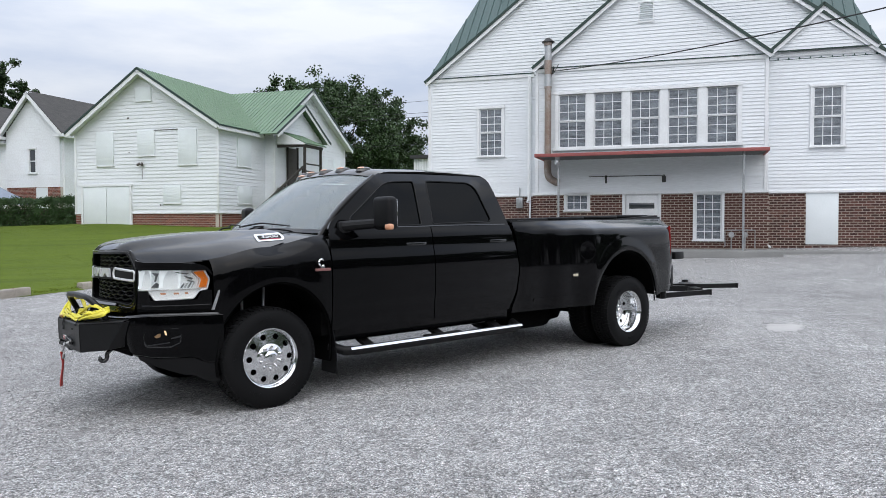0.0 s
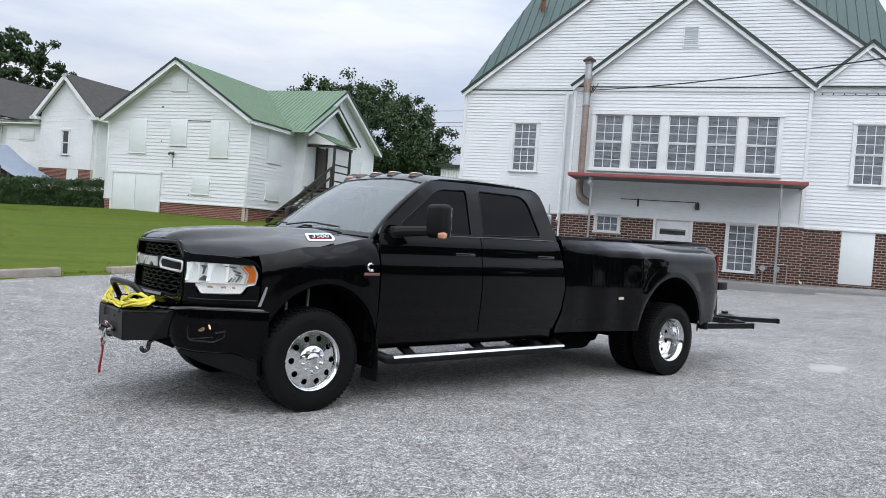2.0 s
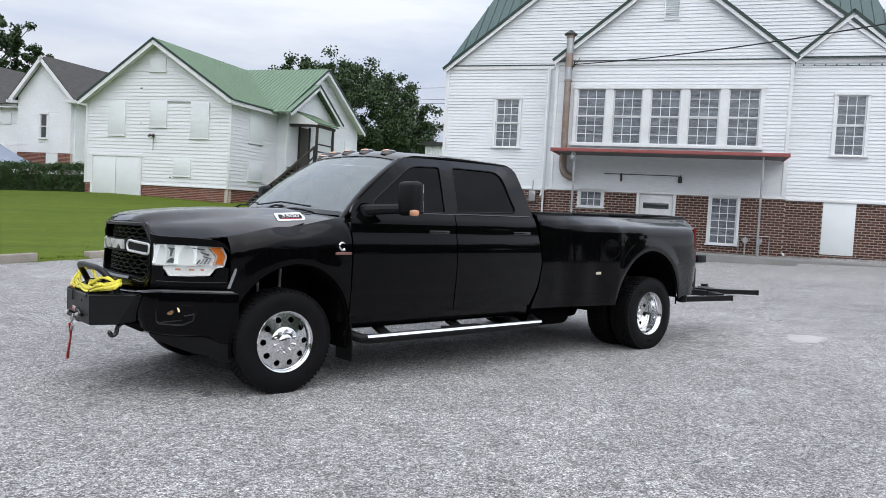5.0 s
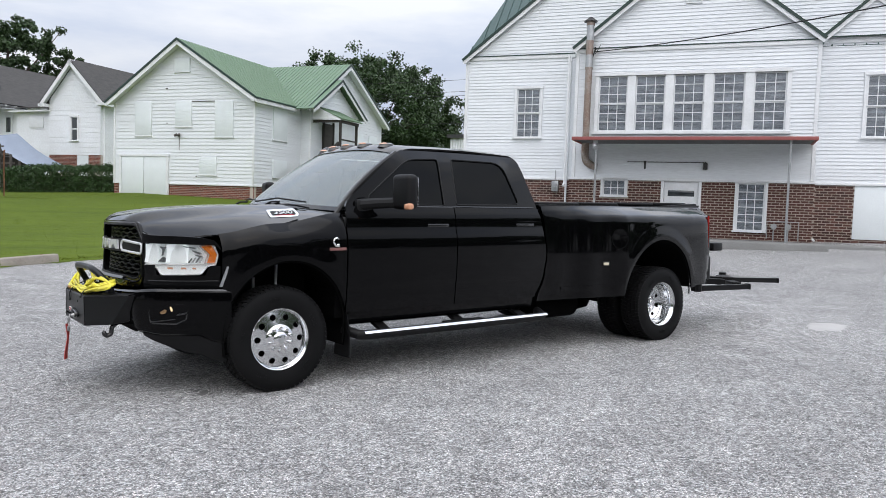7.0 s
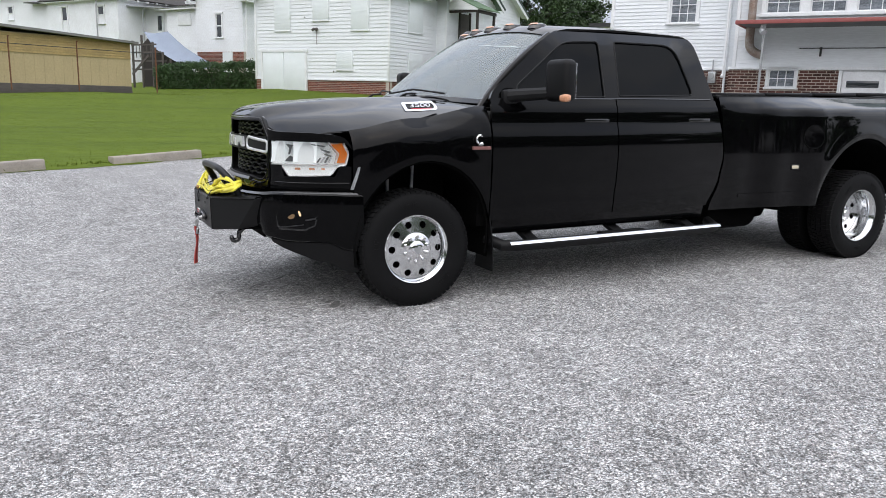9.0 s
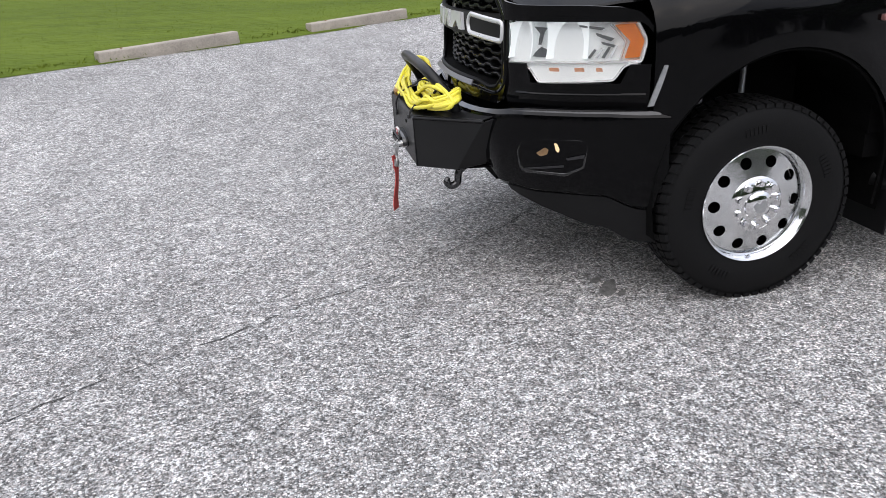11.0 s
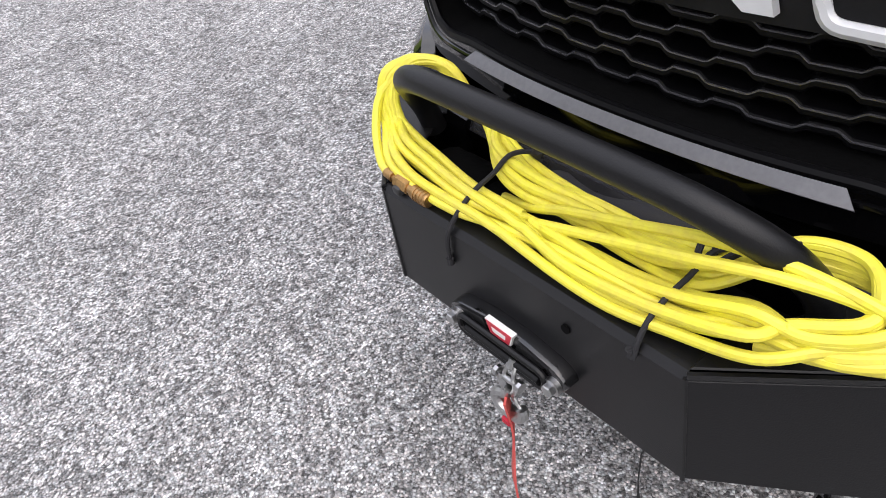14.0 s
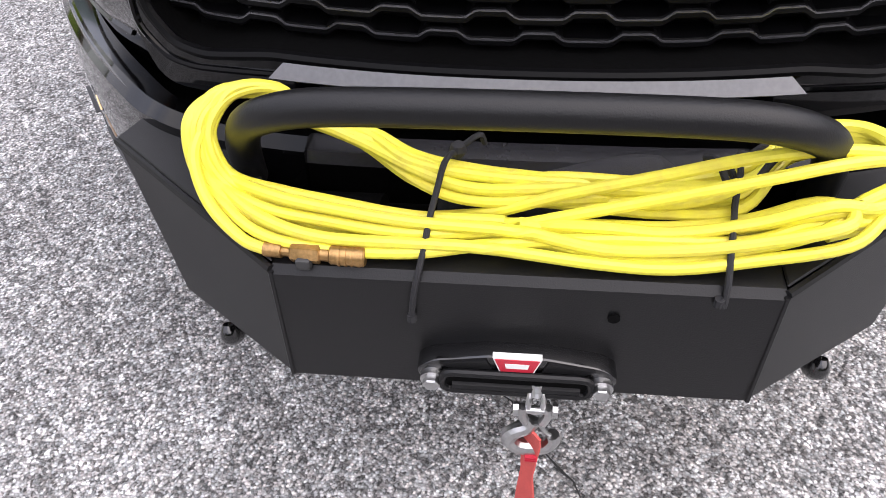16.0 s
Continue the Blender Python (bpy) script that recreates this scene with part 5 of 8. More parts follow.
# inner front: fills behind grille and lamps
for c0, c1 in (((-0.82, -0.50, 0.50), (-0.601, 0.50, 1.08)), ((-0.60, -0.66, 0.55), (-0.351, 0.66, 1.08)), ((-0.35, -0.60, 0.60), (0.4, 0.60, 1.16))):
    part("front_core", block(c0, c1), UNDER, truck)

# ---- front bumper ----
BP = [Vector((-1.008, 0.0)), Vector((-1.0, -0.32)), Vector((-0.955, -0.515)), Vector((-0.86, -0.64)), Vector((-0.715, -0.765)), Vector((-0.54, -0.88)), Vector((-0.355, -0.955))]


def bp_at(t):
    t = max(0.0, min(0.9999, t)) * (len(BP) - 1)
    i = int(t)
    f = t - i
    p0, p1, p2, p3 = BP[max(0, i - 1)], BP[i], BP[i + 1], BP[min(len(BP) - 1, i + 2)]
    return 0.5 * (2 * p1 + (p2 - p0) * f + (2 * p0 - 5 * p1 + 4 * p2 - p3) * f * f + (3 * p1 - p0 - 3 * p2 + p3) * f ** 3)


def bp_off(t, d):
    p = bp_at(t)
    q = (bp_at(t + 0.01) - bp_at(t - 0.01)).normalized()
    n = Vector((q.y, -q.x))
    if n.x > 0.01 or n.y > 0.01:
        n = -n
    return p + n * d


BP_PROF = [(0.0, 0.385, -0.035), (0.08, 0.41, -0.012), (0.3, 0.50, 0.004), (0.6, 0.64, 0.006), (0.8, 0.715, 0.004), (0.9, 0.755, 0.0), (0.95, 0.773, -0.014), (1.0, 0.779, -0.040)]


def bumper_lift(t):
    """How far the lower edge rises from the wheel towards the winch mount."""
    return ease(t, [(0.36, 0.15), (0.44, 0.085), (0.60, 0.062), (0.80, 0.058), (0.92, 0.005), (1.0, 0.0)])


def shelf_z(t):
    """Height of the bumper's top shelf: lower in the middle."""
    return ease(t, [(0.16, 0.756), (0.32, 0.759), (0.58, 0.783), (1.0, 0.785)])


def bumper_pt(t, v):
    z = lerp(v, [(a, b) for a, b, c in BP_PROF])
    d = lerp(v, [(a, c) for a, b, c in BP_PROF])
    # the lower edge sweeps up towards the wheel and down to the middle
    z += (1 - v) * bumper_lift(t)
    # the top dips with the shelf beside the winch mount
    z += v ** 3 * (shelf_z(t) - 0.787)
    p = bp_off(t, d)
    return (p.x, p.y, z)


def make_bumper():
    return thick(sheet(bumper_pt, span(0.16, 1.0, 38), [a for a, b, c in BP_PROF]), -0.012)


bumpers = both("front_bumper", make_bumper, PAINT, truck)
both("air_dam", lambda: thick(sheet(lambda t, v: (bp_off(t, -0.03 - 0.03 * v).x, bp_off(t, -0.03 - 0.03 * v).y, 0.392 + bumper_lift(t) - v * lerp(t, [(0.46, 0.03), (0.51, 0.045), (0.57, 0.06), (0.75, 0.13), (0.88, 0.145), (1, 0.14)])), span(0.46, 0.97, 24), [0, 0.25, 0.5, 1.0]), -0.02), MATTE, truck)
FOG_TRIM = material("satin_black_fog_trim", (0.016, 0.016, 0.018), 0.36, vary=0.15, scale=8, fine=90, bump=0.05)
# the fog lamp's warm glow on its reflector is put into this colour
FOG_GLOW = material("glow_tinted_fog_reflector", (0.30, 0.19, 0.10), 0.35, metal=0.6, vary=0.3, scale=30, fine=90, bump=0.1)
FOG = round_poly([(0.522, 0.618), (0.544, 0.666), (0.735, 0.674), (0.757, 0.650), (0.746, 0.568), (0.690, 0.535), (0.545, 0.540), (0.530, 0.556)], 0.010, 3)


def on_bumper(d):
    return lambda t, z: (bp_off(t, d).x, bp_off(t, d).y, z)


# no recess here: a near-black plate on the bumper paints the pocket's shade
for f, bp in ((lambda b: b, bumpers[0]), (mirrored, bumpers[1])):
    fog = part("fog_lamp", f(filled(dense(FOG, 0.03), (), on_bumper(0.009), 0.006)), UNDER, bp, "lit fog lamp on a flat plate coloured dark like a shaded pocket")
    part("fog_rim", f(tube([on_bumper(0.009)(t, z) for t, z in dense(FOG, 0.03)], 0.009, 8, closed=True)), GLOSS, fog)
    part("fog_wing", f(filled(round_poly([(0.526, 0.621), (0.592, 0.642), (0.600, 0.610), (0.636, 0.592), (0.640, 0.566), (0.606, 0.562), (0.575, 0.598)], 0.003, 2), (), on_bumper(0.016), 0.006)), FOG_TRIM, fog)
    part("fog_shelf", f(thick(sheet(lambda t, v: on_bumper(0.008 + 0.012 * v)(t, 0.552 + 0.024 * (t - 0.535) / 0.15 - 0.004 * v), span(0.535, 0.685, 8), [0, 1]), 0.007)), FOG_TRIM, fog)
    part("fog_step", f(filled(round_poly([(0.693, 0.603), (0.752, 0.622), (0.748, 0.608), (0.700, 0.596)], 0.003, 2), (), on_bumper(0.019), 0.008)), FOG_TRIM, fog)
    part("fog_lens", f(filled(round_poly([(0.585, 0.652), (0.725, 0.660), (0.690, 0.606), (0.625, 0.585), (0.600, 0.612)], 0.008, 2), (), on_bumper(0.014), 0.004)), GLOSS, fog)
    part("fog_bulb", f(filled(round_poly([(0.654, 0.660), (0.664, 0.658), (0.672, 0.636), (0.668, 0.622), (0.660, 0.630)], 0.003, 3), (), on_bumper(0.015), 0.004)), WARM_LAMP, fog)
    part("fog_reflector", f(filled(round_poly([(0.592, 0.616), (0.622, 0.640), (0.636, 0.634), (0.630, 0.612), (0.606, 0.604)], 0.004, 2), (), on_bumper(0.015), 0.003)), FOG_GLOW, fog)

# ---- bed ----
def bed_half(x, z):
    b = ease(x, [(2.72, 0.0), (3.0, 0.025), (3.4, 0.095), (3.8, 0.17), (4.2, 0.19), (4.78, 0.190), (5.08, 0.188), (5.18, 0.172), (5.26, 0.105)])
    k = lerp(z, [(0.45, 0.97), (0.9, 1.0), (1.15, 1.0), (1.27, 0.985), (1.30, 0.955), (1.322, 0.89), (1.342, 0.70), (1.412, 0.0)])
    base = lerp(z, [(0.45, 0.985), (0.9, 1.012), (1.25, 1.005), (1.37, 0.992), (1.43, 0.972)])
    d = math.hypot((x - 4.31) / 0.56, (z - 0.42) / 0.66)
    flare = 0.010 * max(0.0, 1 - abs(d - 1.06) / 0.16)
    return base + b * k + flare


def bed_front(z):
    return ease(z, [(0.50, 2.655), (0.75, 2.745), (0.95, 2.77), (1.2, 2.74), (1.40, 2.70)])


def bed_top(x):
    return 1.415 + 0.04 * max(0.0, (x - 4.3) / 0.95) ** 1.5


def make_bedside():
    cols = span(0, 1, 12)[:-1]
    xs = [("f", u) for u in cols] + [("a", 4.31 + 0.56 * math.sin(radians(a))) for a in span(-89.5, 89.5, 36)] + [("r", u) for u in span(0.25, 1, 4)]

    def fn(i, v):
        kind, q = xs[i]
        if kind == "f":
            lo = 0.505
            z = lo + (bed_top(3.3) - lo) * v
            a = bed_front(z)
            x = a + (3.75 - a) * q
        elif kind == "a":
            x = q
            lo = max(0.505 if x < 4.3 else 0.53, arch(x, 4.31, 0.42, 0.561, 0.66) or 0.5)
            z = lo + (bed_top(x) - lo) * v
        else:
            x = 4.87 + 0.385 * q
            lo = 0.56
            z = lo + (bed_top(x) - lo) * v
            x = 4.87 + (0.385 + 0.03 * (z - 1.0)) * q
        return (x, -bed_half(x, z), z)

    levels = span(0, 0.72, 14)[:-1] + span(0.72, 1, 22)
    return thick(sheet(fn, list(range(len(xs))), levels), -0.015)


bedsides = both("bedside", make_bedside, PAINT, truck)
for s in (1, -1):
    pts = [(4.31 + 0.553 * math.cos(radians(a)), 0.42 + 0.652 * math.sin(radians(a))) for a in span(4, 176, 28)]
    part("wheel_arch_lip", tube([(x, -s * (bed_half(x, z) - 0.009), z) for x, z in pts], 0.008, 6), UNDER, truck)
    part("wheel_well", sheet(lambda a, y: (4.31 + 0.575 * math.cos(radians(a)), -s * y, 0.40 + 0.68 * math.sin(radians(a))), span(12, 168, 16), [0.5, 0.8, 1.0, 1.17]), UNDER, truck)
part("bed_body", merge(block((2.73, -0.90, 0.55), (3.72, 0.90, 1.38)), block((4.9, -0.90, 0.62), (5.22, 0.90, 1.38)), block((3.7, -0.5, 0.8), (4.92, 0.5, 1.38))), UNDER, truck)
both("bed_rail", lambda: thick(sheet(lambda x, v: (x, -lerp(v, [(0, 0.975), (0.3, 0.97), (1, 0.86)]), bed_top(x) + lerp(v, [(0, -0.004), (0.3, 0.018), (1, 0.022)])), span(2.70, 5.24, 24), [0, 0.3, 1.0]), 0.01), MATTE, truck)
cover = part("tonneau_cover", merge(*[block((2.76 + i * 0.60, -0.90, 1.425 + 0.008 * i), (2.76 + i * 0.60 + 0.585, 0.90, 1.457 + 0.008 * i), 0.012, 2) for i in range(4)]), MATTE, truck, "black folding tonneau cover over the bed")
part("tailgate", merge(block((5.20, -0.86, 0.72), (5.27, 0.86, 1.44), 0.02), block((5.15, -0.93, 1.43), (5.31, 0.93, 1.475), 0.018, 3)), PAINT, truck)
both("tail_lamp", lambda: thick(sheet(lambda t, v: (lerp(t, [(0, 5.165), (0.45, 5.262), (0.65, 5.30), (1, 5.31)]), -lerp(t, [(0, bed_half(5.165, 1.15) + 0.022), (0.45, bed_half(5.26, 1.15) + 0.020), (0.65, 1.07), (1, 0.87)]), 0.975 + 0.36 * v), span(0, 1, 10), [0, 0.5, 1]), 0.02), RED_LENS, truck, "red tail lamp wrapping the bed corner")
part("rear_bumper", merge(prism(round_poly([(5.10, -1.175), (5.30, -1.150), (5.45, -0.98), (5.50, -0.6), (5.50, 0.6), (5.45, 0.98), (5.30, 1.150), (5.10, 1.175)], 0.06, 3), "z", 0.60, 0.87, 0.03, 2)), MATTE, truck, "black rear bumper wrapping round the bed's corners")
FUEL = [(3.66 + 0.098 * math.cos(radians(a)), 1.095 + 0.098 * math.sin(radians(a))) for a in range(0, 360, 12)]
fd = part("fuel_door", filled(FUEL, (), lambda x, z: (x, -bed_half(x, z) - 0.019, z), 0.004), PAINT, bedsides[0])
part("fuel_door_ring", tube([(x, -bed_half(x, z) - 0.016, z) for x, z in FUEL], 0.006, 6, closed=True), UNDER, fd)
for s, ob in ((1, bedsides[0]), (-1, bedsides[1])):
    ml = part("marker_lamp", moved(block((-0.035, -0.012, -0.016), (0.030, 0.006, 0.012), 0.005, 2), Matrix.Translation((3.50, -s * (bed_half(3.50, 0.845) + 0.017), 0.845)) @ pose(0, 0, 0, 0, 0, -12 * s)), PALE_LENS, ob, "small amber fender marker lamp")
    part("marker_bezel", moved(block((-0.045, -0.006, -0.024), (0.045, 0.006, 0.024), 0.005, 2), Matrix.Translation((3.50, -s * (bed_half(3.50, 0.845) + 0.017), 0.845)) @ pose(0, 0, 0, 0, 0, -12 * s)), MATTE, ml)
    part("stone_guard", thick(sheet(lambda x, v: (x, -s * (bed_half(x, 0.60 + 0.03 * v) + 0.020), 0.60 + 0.03 * v + 0.01 * (x - 3.2)), span(2.95, 3.62, 10), [0, 1]), 0.004), PAINT, ob)
# ---- door furniture, mirrors, badges ----
def handle(x):
    return lambda: merge(moved(block((-0.115, -0.022, -0.017), (0.115, -0.006, 0.017), 0.008, 2), Matrix.Translation((x, -side(1.235), 1.235))),
                         moved(block((-0.11, -0.01, -0.014), (-0.08, 0.01, 0.014), 0.004), Matrix.Translation((x, -side(1.235), 1.235))), moved(block((0.06, -0.01, -0.02), (0.11, 0.01, 0.02), 0.004), Matrix.Translation((x, -side(1.235), 1.235))))


for x, d in ((1.46, front_doors), (2.48, rear_doors)):
    for ob, bm in zip(d, (handle(x)(), mirrored(handle(x)()))):
        part("door_handle", bm, GLOSS, ob)
for f, ob in ((lambda b: b, front_doors[0]), (mirrored, front_doors[1])):
    mir = part("tow_mirror", f(merge(moved(block((-0.055, -0.105, -0.135), (0.055, 0.105, 0.14), 0.04, 4), Matrix.Translation((0.93, -1.285, 1.505)) @ pose(0, 0, 0, 0, 0, 10)))), MATTE, ob, "large black folding tow mirror")
    part("mirror_arm", f(merge(tube([(0.72, -0.965, 1.405), (0.80, -1.06, 1.415), (0.90, -1.20, 1.425)], [0.05, 0.045, 0.042], 10), block((0.66, -1.0, 1.33), (0.79, -0.95, 1.45), 0.03, 2))), MATTE, mir)
    part("mirror_glass", f(moved(block((0.052, -0.09, -0.115), (0.058, 0.09, 0.115), 0.02, 2), Matrix.Translation((0.93, -1.285, 1.505)) @ pose(0, 0, 0, 0, 0, 10))), CHROME, mir)
    part("mirror_turn_lamp", f(moved(block((-0.059, -0.109, -0.138), (0.0, -0.04, -0.085), 0.018, 3), Matrix.Translation((0.93, -1.285, 1.505)) @ pose(0, 0, 0, 0, 0, 10))), AMBER_PALE, mir)
for f in (lambda b: b, mirrored):
    BADGE = round_poly([(-0.115, -0.036), (-0.135, 0.030), (0.10, 0.036), (0.135, -0.012), (0.118, -0.034)], 0.012, 2)
    BADGE_IN = round_poly([(-0.095, -0.022), (-0.108, 0.018), (0.09, 0.022), (0.110, -0.008), (0.10, -0.022)], 0.01, 2)
    bx, bz = 0.085, 1.332
    bm_ = Matrix.Translation((bx, -0.868, bz)) @ pose(0, 0, 0, -28, -2, 3)
    put = lambda d: (lambda a, b: tuple(bm_ @ Vector((a, -d, b))))
    badge = part("hood_badge", f(filled(BADGE, [BADGE_IN], put(0.006), 0.012)), CHROME, truck, "chrome-framed model badge on the hood side")
    part("badge_plate", f(filled(BADGE_IN, (), put(0.0), 0.006)), GLOSS, badge)
    part("badge_stripe", f(filled([(-0.07, -0.020), (-0.07, -0.015), (0.09, -0.015), (0.09, -0.020)], (), put(0.004), 0.002)), RED_LABEL, badge)
    if f is not mirrored:
        lettering("3500", 0.046, 0.004, bm_ @ pose(0.0, -0.006, 0.003, 90, 0, 0) @ Matrix.Diagonal((1.75, 0.85, 1, 1)), CHROME, badge, "badge_numerals")
STRIP = material("dull_red_silver_strip", (0.27, 0.13, 0.12), 0.35, metal=0.4, vary=0.2, scale=60, fine=200, bump=0.05)
eb = part("door_emblem", merge(tube([(0.455 + 0.028 * math.cos(radians(a)), -1.050, 1.115 + 0.028 * math.sin(radians(a))) for a in span(50, 310, 14)], 0.008, 6), block((0.44, -1.056, 1.075), (0.48, -1.040, 1.09), 0.003)), CHROME, truck, "chrome engine emblem above a red strip")
part("emblem_strip", block((0.40, -1.055, 1.046), (0.54, -1.035, 1.068), 0.003), STRIP, eb)
# ---- roof clearance lamps ----
for y in (-0.55, -0.275, 0.0, 0.275, 0.55):
    x = ws_top(y) + 0.13
    m = Matrix.Translation((x, y, roof_z(y) - 0.012)) @ pose(0, 0, 0, 0, -6, 0)
    rl = part("roof_lamp", moved(lathe([(0, 0.036), (0.022, 0.034), (0.042, 0.022), (0.052, 0.0)], 16), m @ Matrix.Diagonal((1.7, 1, 1, 1))), GLOSS, truck, "amber roof clearance lamp")
    part("lamp_lens", moved(lathe([(0, 0.0375), (0.020, 0.0355), (0.036, 0.026)], 12), m @ pose(-0.026, 0, 0.002) @ Matrix.Diagonal((1.35, 0.95, 1, 1))), AMBER_PALE, rl)
part("roof_antenna", lathe([(0, 0.09), (0.03, 0.085), (0.06, 0.05), (0.075, 0.0)], 16, Matrix.Translation((1.33, 0.66, 1.905)) @ Matrix.Diagonal((2.0, 1.0, 1.05, 1))), GLOSS, truck)
# ---- side steps ----
for s in (1, -1):
    step = part("side_step", tube([(0.60, -s * 0.90, 0.40), (0.66, -s * 1.04, 0.368), (0.74, -s * 1.075, 0.365), (2.62, -s * 1.075, 0.365), (2.70, -s * 1.04, 0.37), (2.74, -s * 0.92, 0.40)], 0.040, 12), MATTE, truck, "black side step with bright trim")
    part("bright_trim", thick(sheet(lambda x, a: (x, -s * (1.075 + 0.042 * math.cos(radians(a))), 0.365 + 0.042 * math.sin(radians(a))), span(0.68, 2.70, 16), span(22, 62, 5)), 0.003), CHROME, step)
    part("tread_pad", block((1.50, -1.09, 0.395) if s == 1 else (1.50, 1.02, 0.395), (1.92, -1.02, 0.412) if s == 1 else (1.92, 1.09, 0.412), 0.006), MATTE, step)
    for x in (0.92, 1.72, 2.45):
        part("step_bracket", beam((x, -s * 0.70, 0.50), (x, -s * 1.05, 0.37), 0.09, 0.03), MATTE, step)
    part("mud_flap", thick(sheet(lambda v, w: (0.575 + 0.03 * math.sin(v * 2.2), -s * (0.76 + 0.24 * w), 0.56 - 0.38 * v), span(0, 1, 8), [0, 0.4, 0.8, 1.0]), 0.008), MATTE, truck)
# ---- chassis ----
part("chassis", merge(block((-0.75, -0.48, 0.50), (5.30, -0.38, 0.66), 0.01), block((-0.75, 0.38, 0.50), (5.30, 0.48, 0.66), 0.01), *[block((x, -0.45, 0.50), (x + 0.1, 0.45, 0.60), 0.01) for x in (0.9, 2.2, 3.3, 5.0)], block((-0.5, -0.35, 0.42), (0.6, 0.35, 0.75), 0.05)), UNDER, truck)
part("front_axle", merge(rod((0, -0.85, 0.39), (0, 0.85, 0.39), 0.055, 12), lathe([(0, -0.16), (0.10, -0.13), (0.15, 0), (0.10, 0.13), (0, 0.16)], 16, Matrix.Translation((0, 0.18, 0.39)))), UNDER, truck)
part("rear_axle", merge(rod((4.305, -0.95, 0.39), (4.305, 0.95, 0.39), 0.065, 12), lathe([(0, -0.19), (0.12, -0.15), (0.18, 0), (0.12, 0.15), (0, 0.19)], 16, Matrix.Translation((4.305, 0, 0.39)))), UNDER, truck)
part("exhaust", merge(rod((1.2, 0.55, 0.45), (3.6, 0.58, 0.47), 0.06, 12), rod((2.9, -0.62, 0.40), (3.5, -0.62, 0.40), 0.14, 14)), UNDER, truck)
for s in (1, -1):
    part("shock_absorber", merge(rod((0.10, -s * 0.66, 0.42), (0.16, -s * 0.60, 1.02), 0.013, 10), rod((-0.06, -s * 0.64, 0.45), (-0.03, -s * 0.58, 1.02), 0.011, 10)), GALV, truck)


# ---- wheels ----
def tyre(w=0.236, R=0.398, rim=0.222):
    h = w / 2
    prof = [(rim, -h * 0.78), (rim + 0.012, -h * 0.92), (rim + 0.05, -h * 1.02), (rim + 0.10, -h * 1.03), (R - 0.035, -h * 0.97), (R - 0.012, -h * 0.88), (R - 0.009, -h * 0.80), (R - 0.010, 0),
            (R - 0.009, h * 0.80), (R - 0.012, h * 0.88), (R - 0.035, h * 0.97), (rim + 0.10, h * 1.03), (rim + 0.05, h * 1.02), (rim + 0.012, h * 0.92), (rim, h * 0.78)]
    bms = [lathe(prof, 56)]
    verts, faces = [], []
    N = 62
    for k in range(N):
        for lane, (z0, z1) in enumerate(((-0.97, -0.66), (-0.60, -0.24), (-0.18, 0.18), (0.24, 0.60), (0.66, 0.97))):
            a0 = 2 * math.pi * (k + 0.12 + 0.3 * (lane % 2)) / N
            a1 = 2 * math.pi * (k + 0.86 + 0.3 * (lane % 2)) / N
            sk = 0.02 * (1 if lane < 2 else -1)
            i = len(verts)
            for r in (R - 0.016, R):
                for a, z in ((a0, z0), (a1, z0), (a1 + sk, z1), (a0 + sk, z1)):
                    rr = r - (0.007 if abs(z) > 0.9 else 0)
                    verts.append((rr * math.cos(a), rr * math.sin(a), z * h))
            faces += [(i + 4, i + 5, i + 6, i + 7), (i, i + 1, i + 5, i + 4), (i + 1, i + 2, i + 6, i + 5), (i + 2, i + 3, i + 7, i + 6), (i + 3, i, i + 4, i + 7)]
    treads = raw(verts, faces)
    # raised sidewall bars
    for k in range(5):
        a = 2 * math.pi * k / 5
        for j in range(6):
            b = a + 0.055 * j
            bms.append(moved(block((rim + 0.062, -0.006, h * 1.02), (rim + 0.092, 0.006, h * 1.02 + 0.004)), pose(0, 0, 0, 0, 0, math.degrees(b))))
    return merge(*bms), treads


def disc_with_holes(r0, r1, nh, rc, rh, z, bulge, t=0.012):
    """A dished wheel disc with round hand holes."""
    ring = lambda r, k: [(r * math.cos(2 * math.pi * i / k), r * math.sin(2 * math.pi * i / k)) for i in range(k)]
    holes = [[(rc * math.cos(2 * math.pi * (i + 0.5) / nh) + rh * math.cos(a), rc * math.sin(2 * math.pi * (i + 0.5) / nh) + rh * math.sin(a)) for a in [2 * math.pi * j / 14 for j in range(14)]] for i in range(nh)]
    inner = ring(r0, 40)
    def fn(x, y):
        r = math.hypot(x, y)
        return (x, y, z + bulge * (1 - ((r - r0) / (r1 - r0))) ** 1.0)
    return filled(ring(r1, 60), [inner, *holes], fn, t)


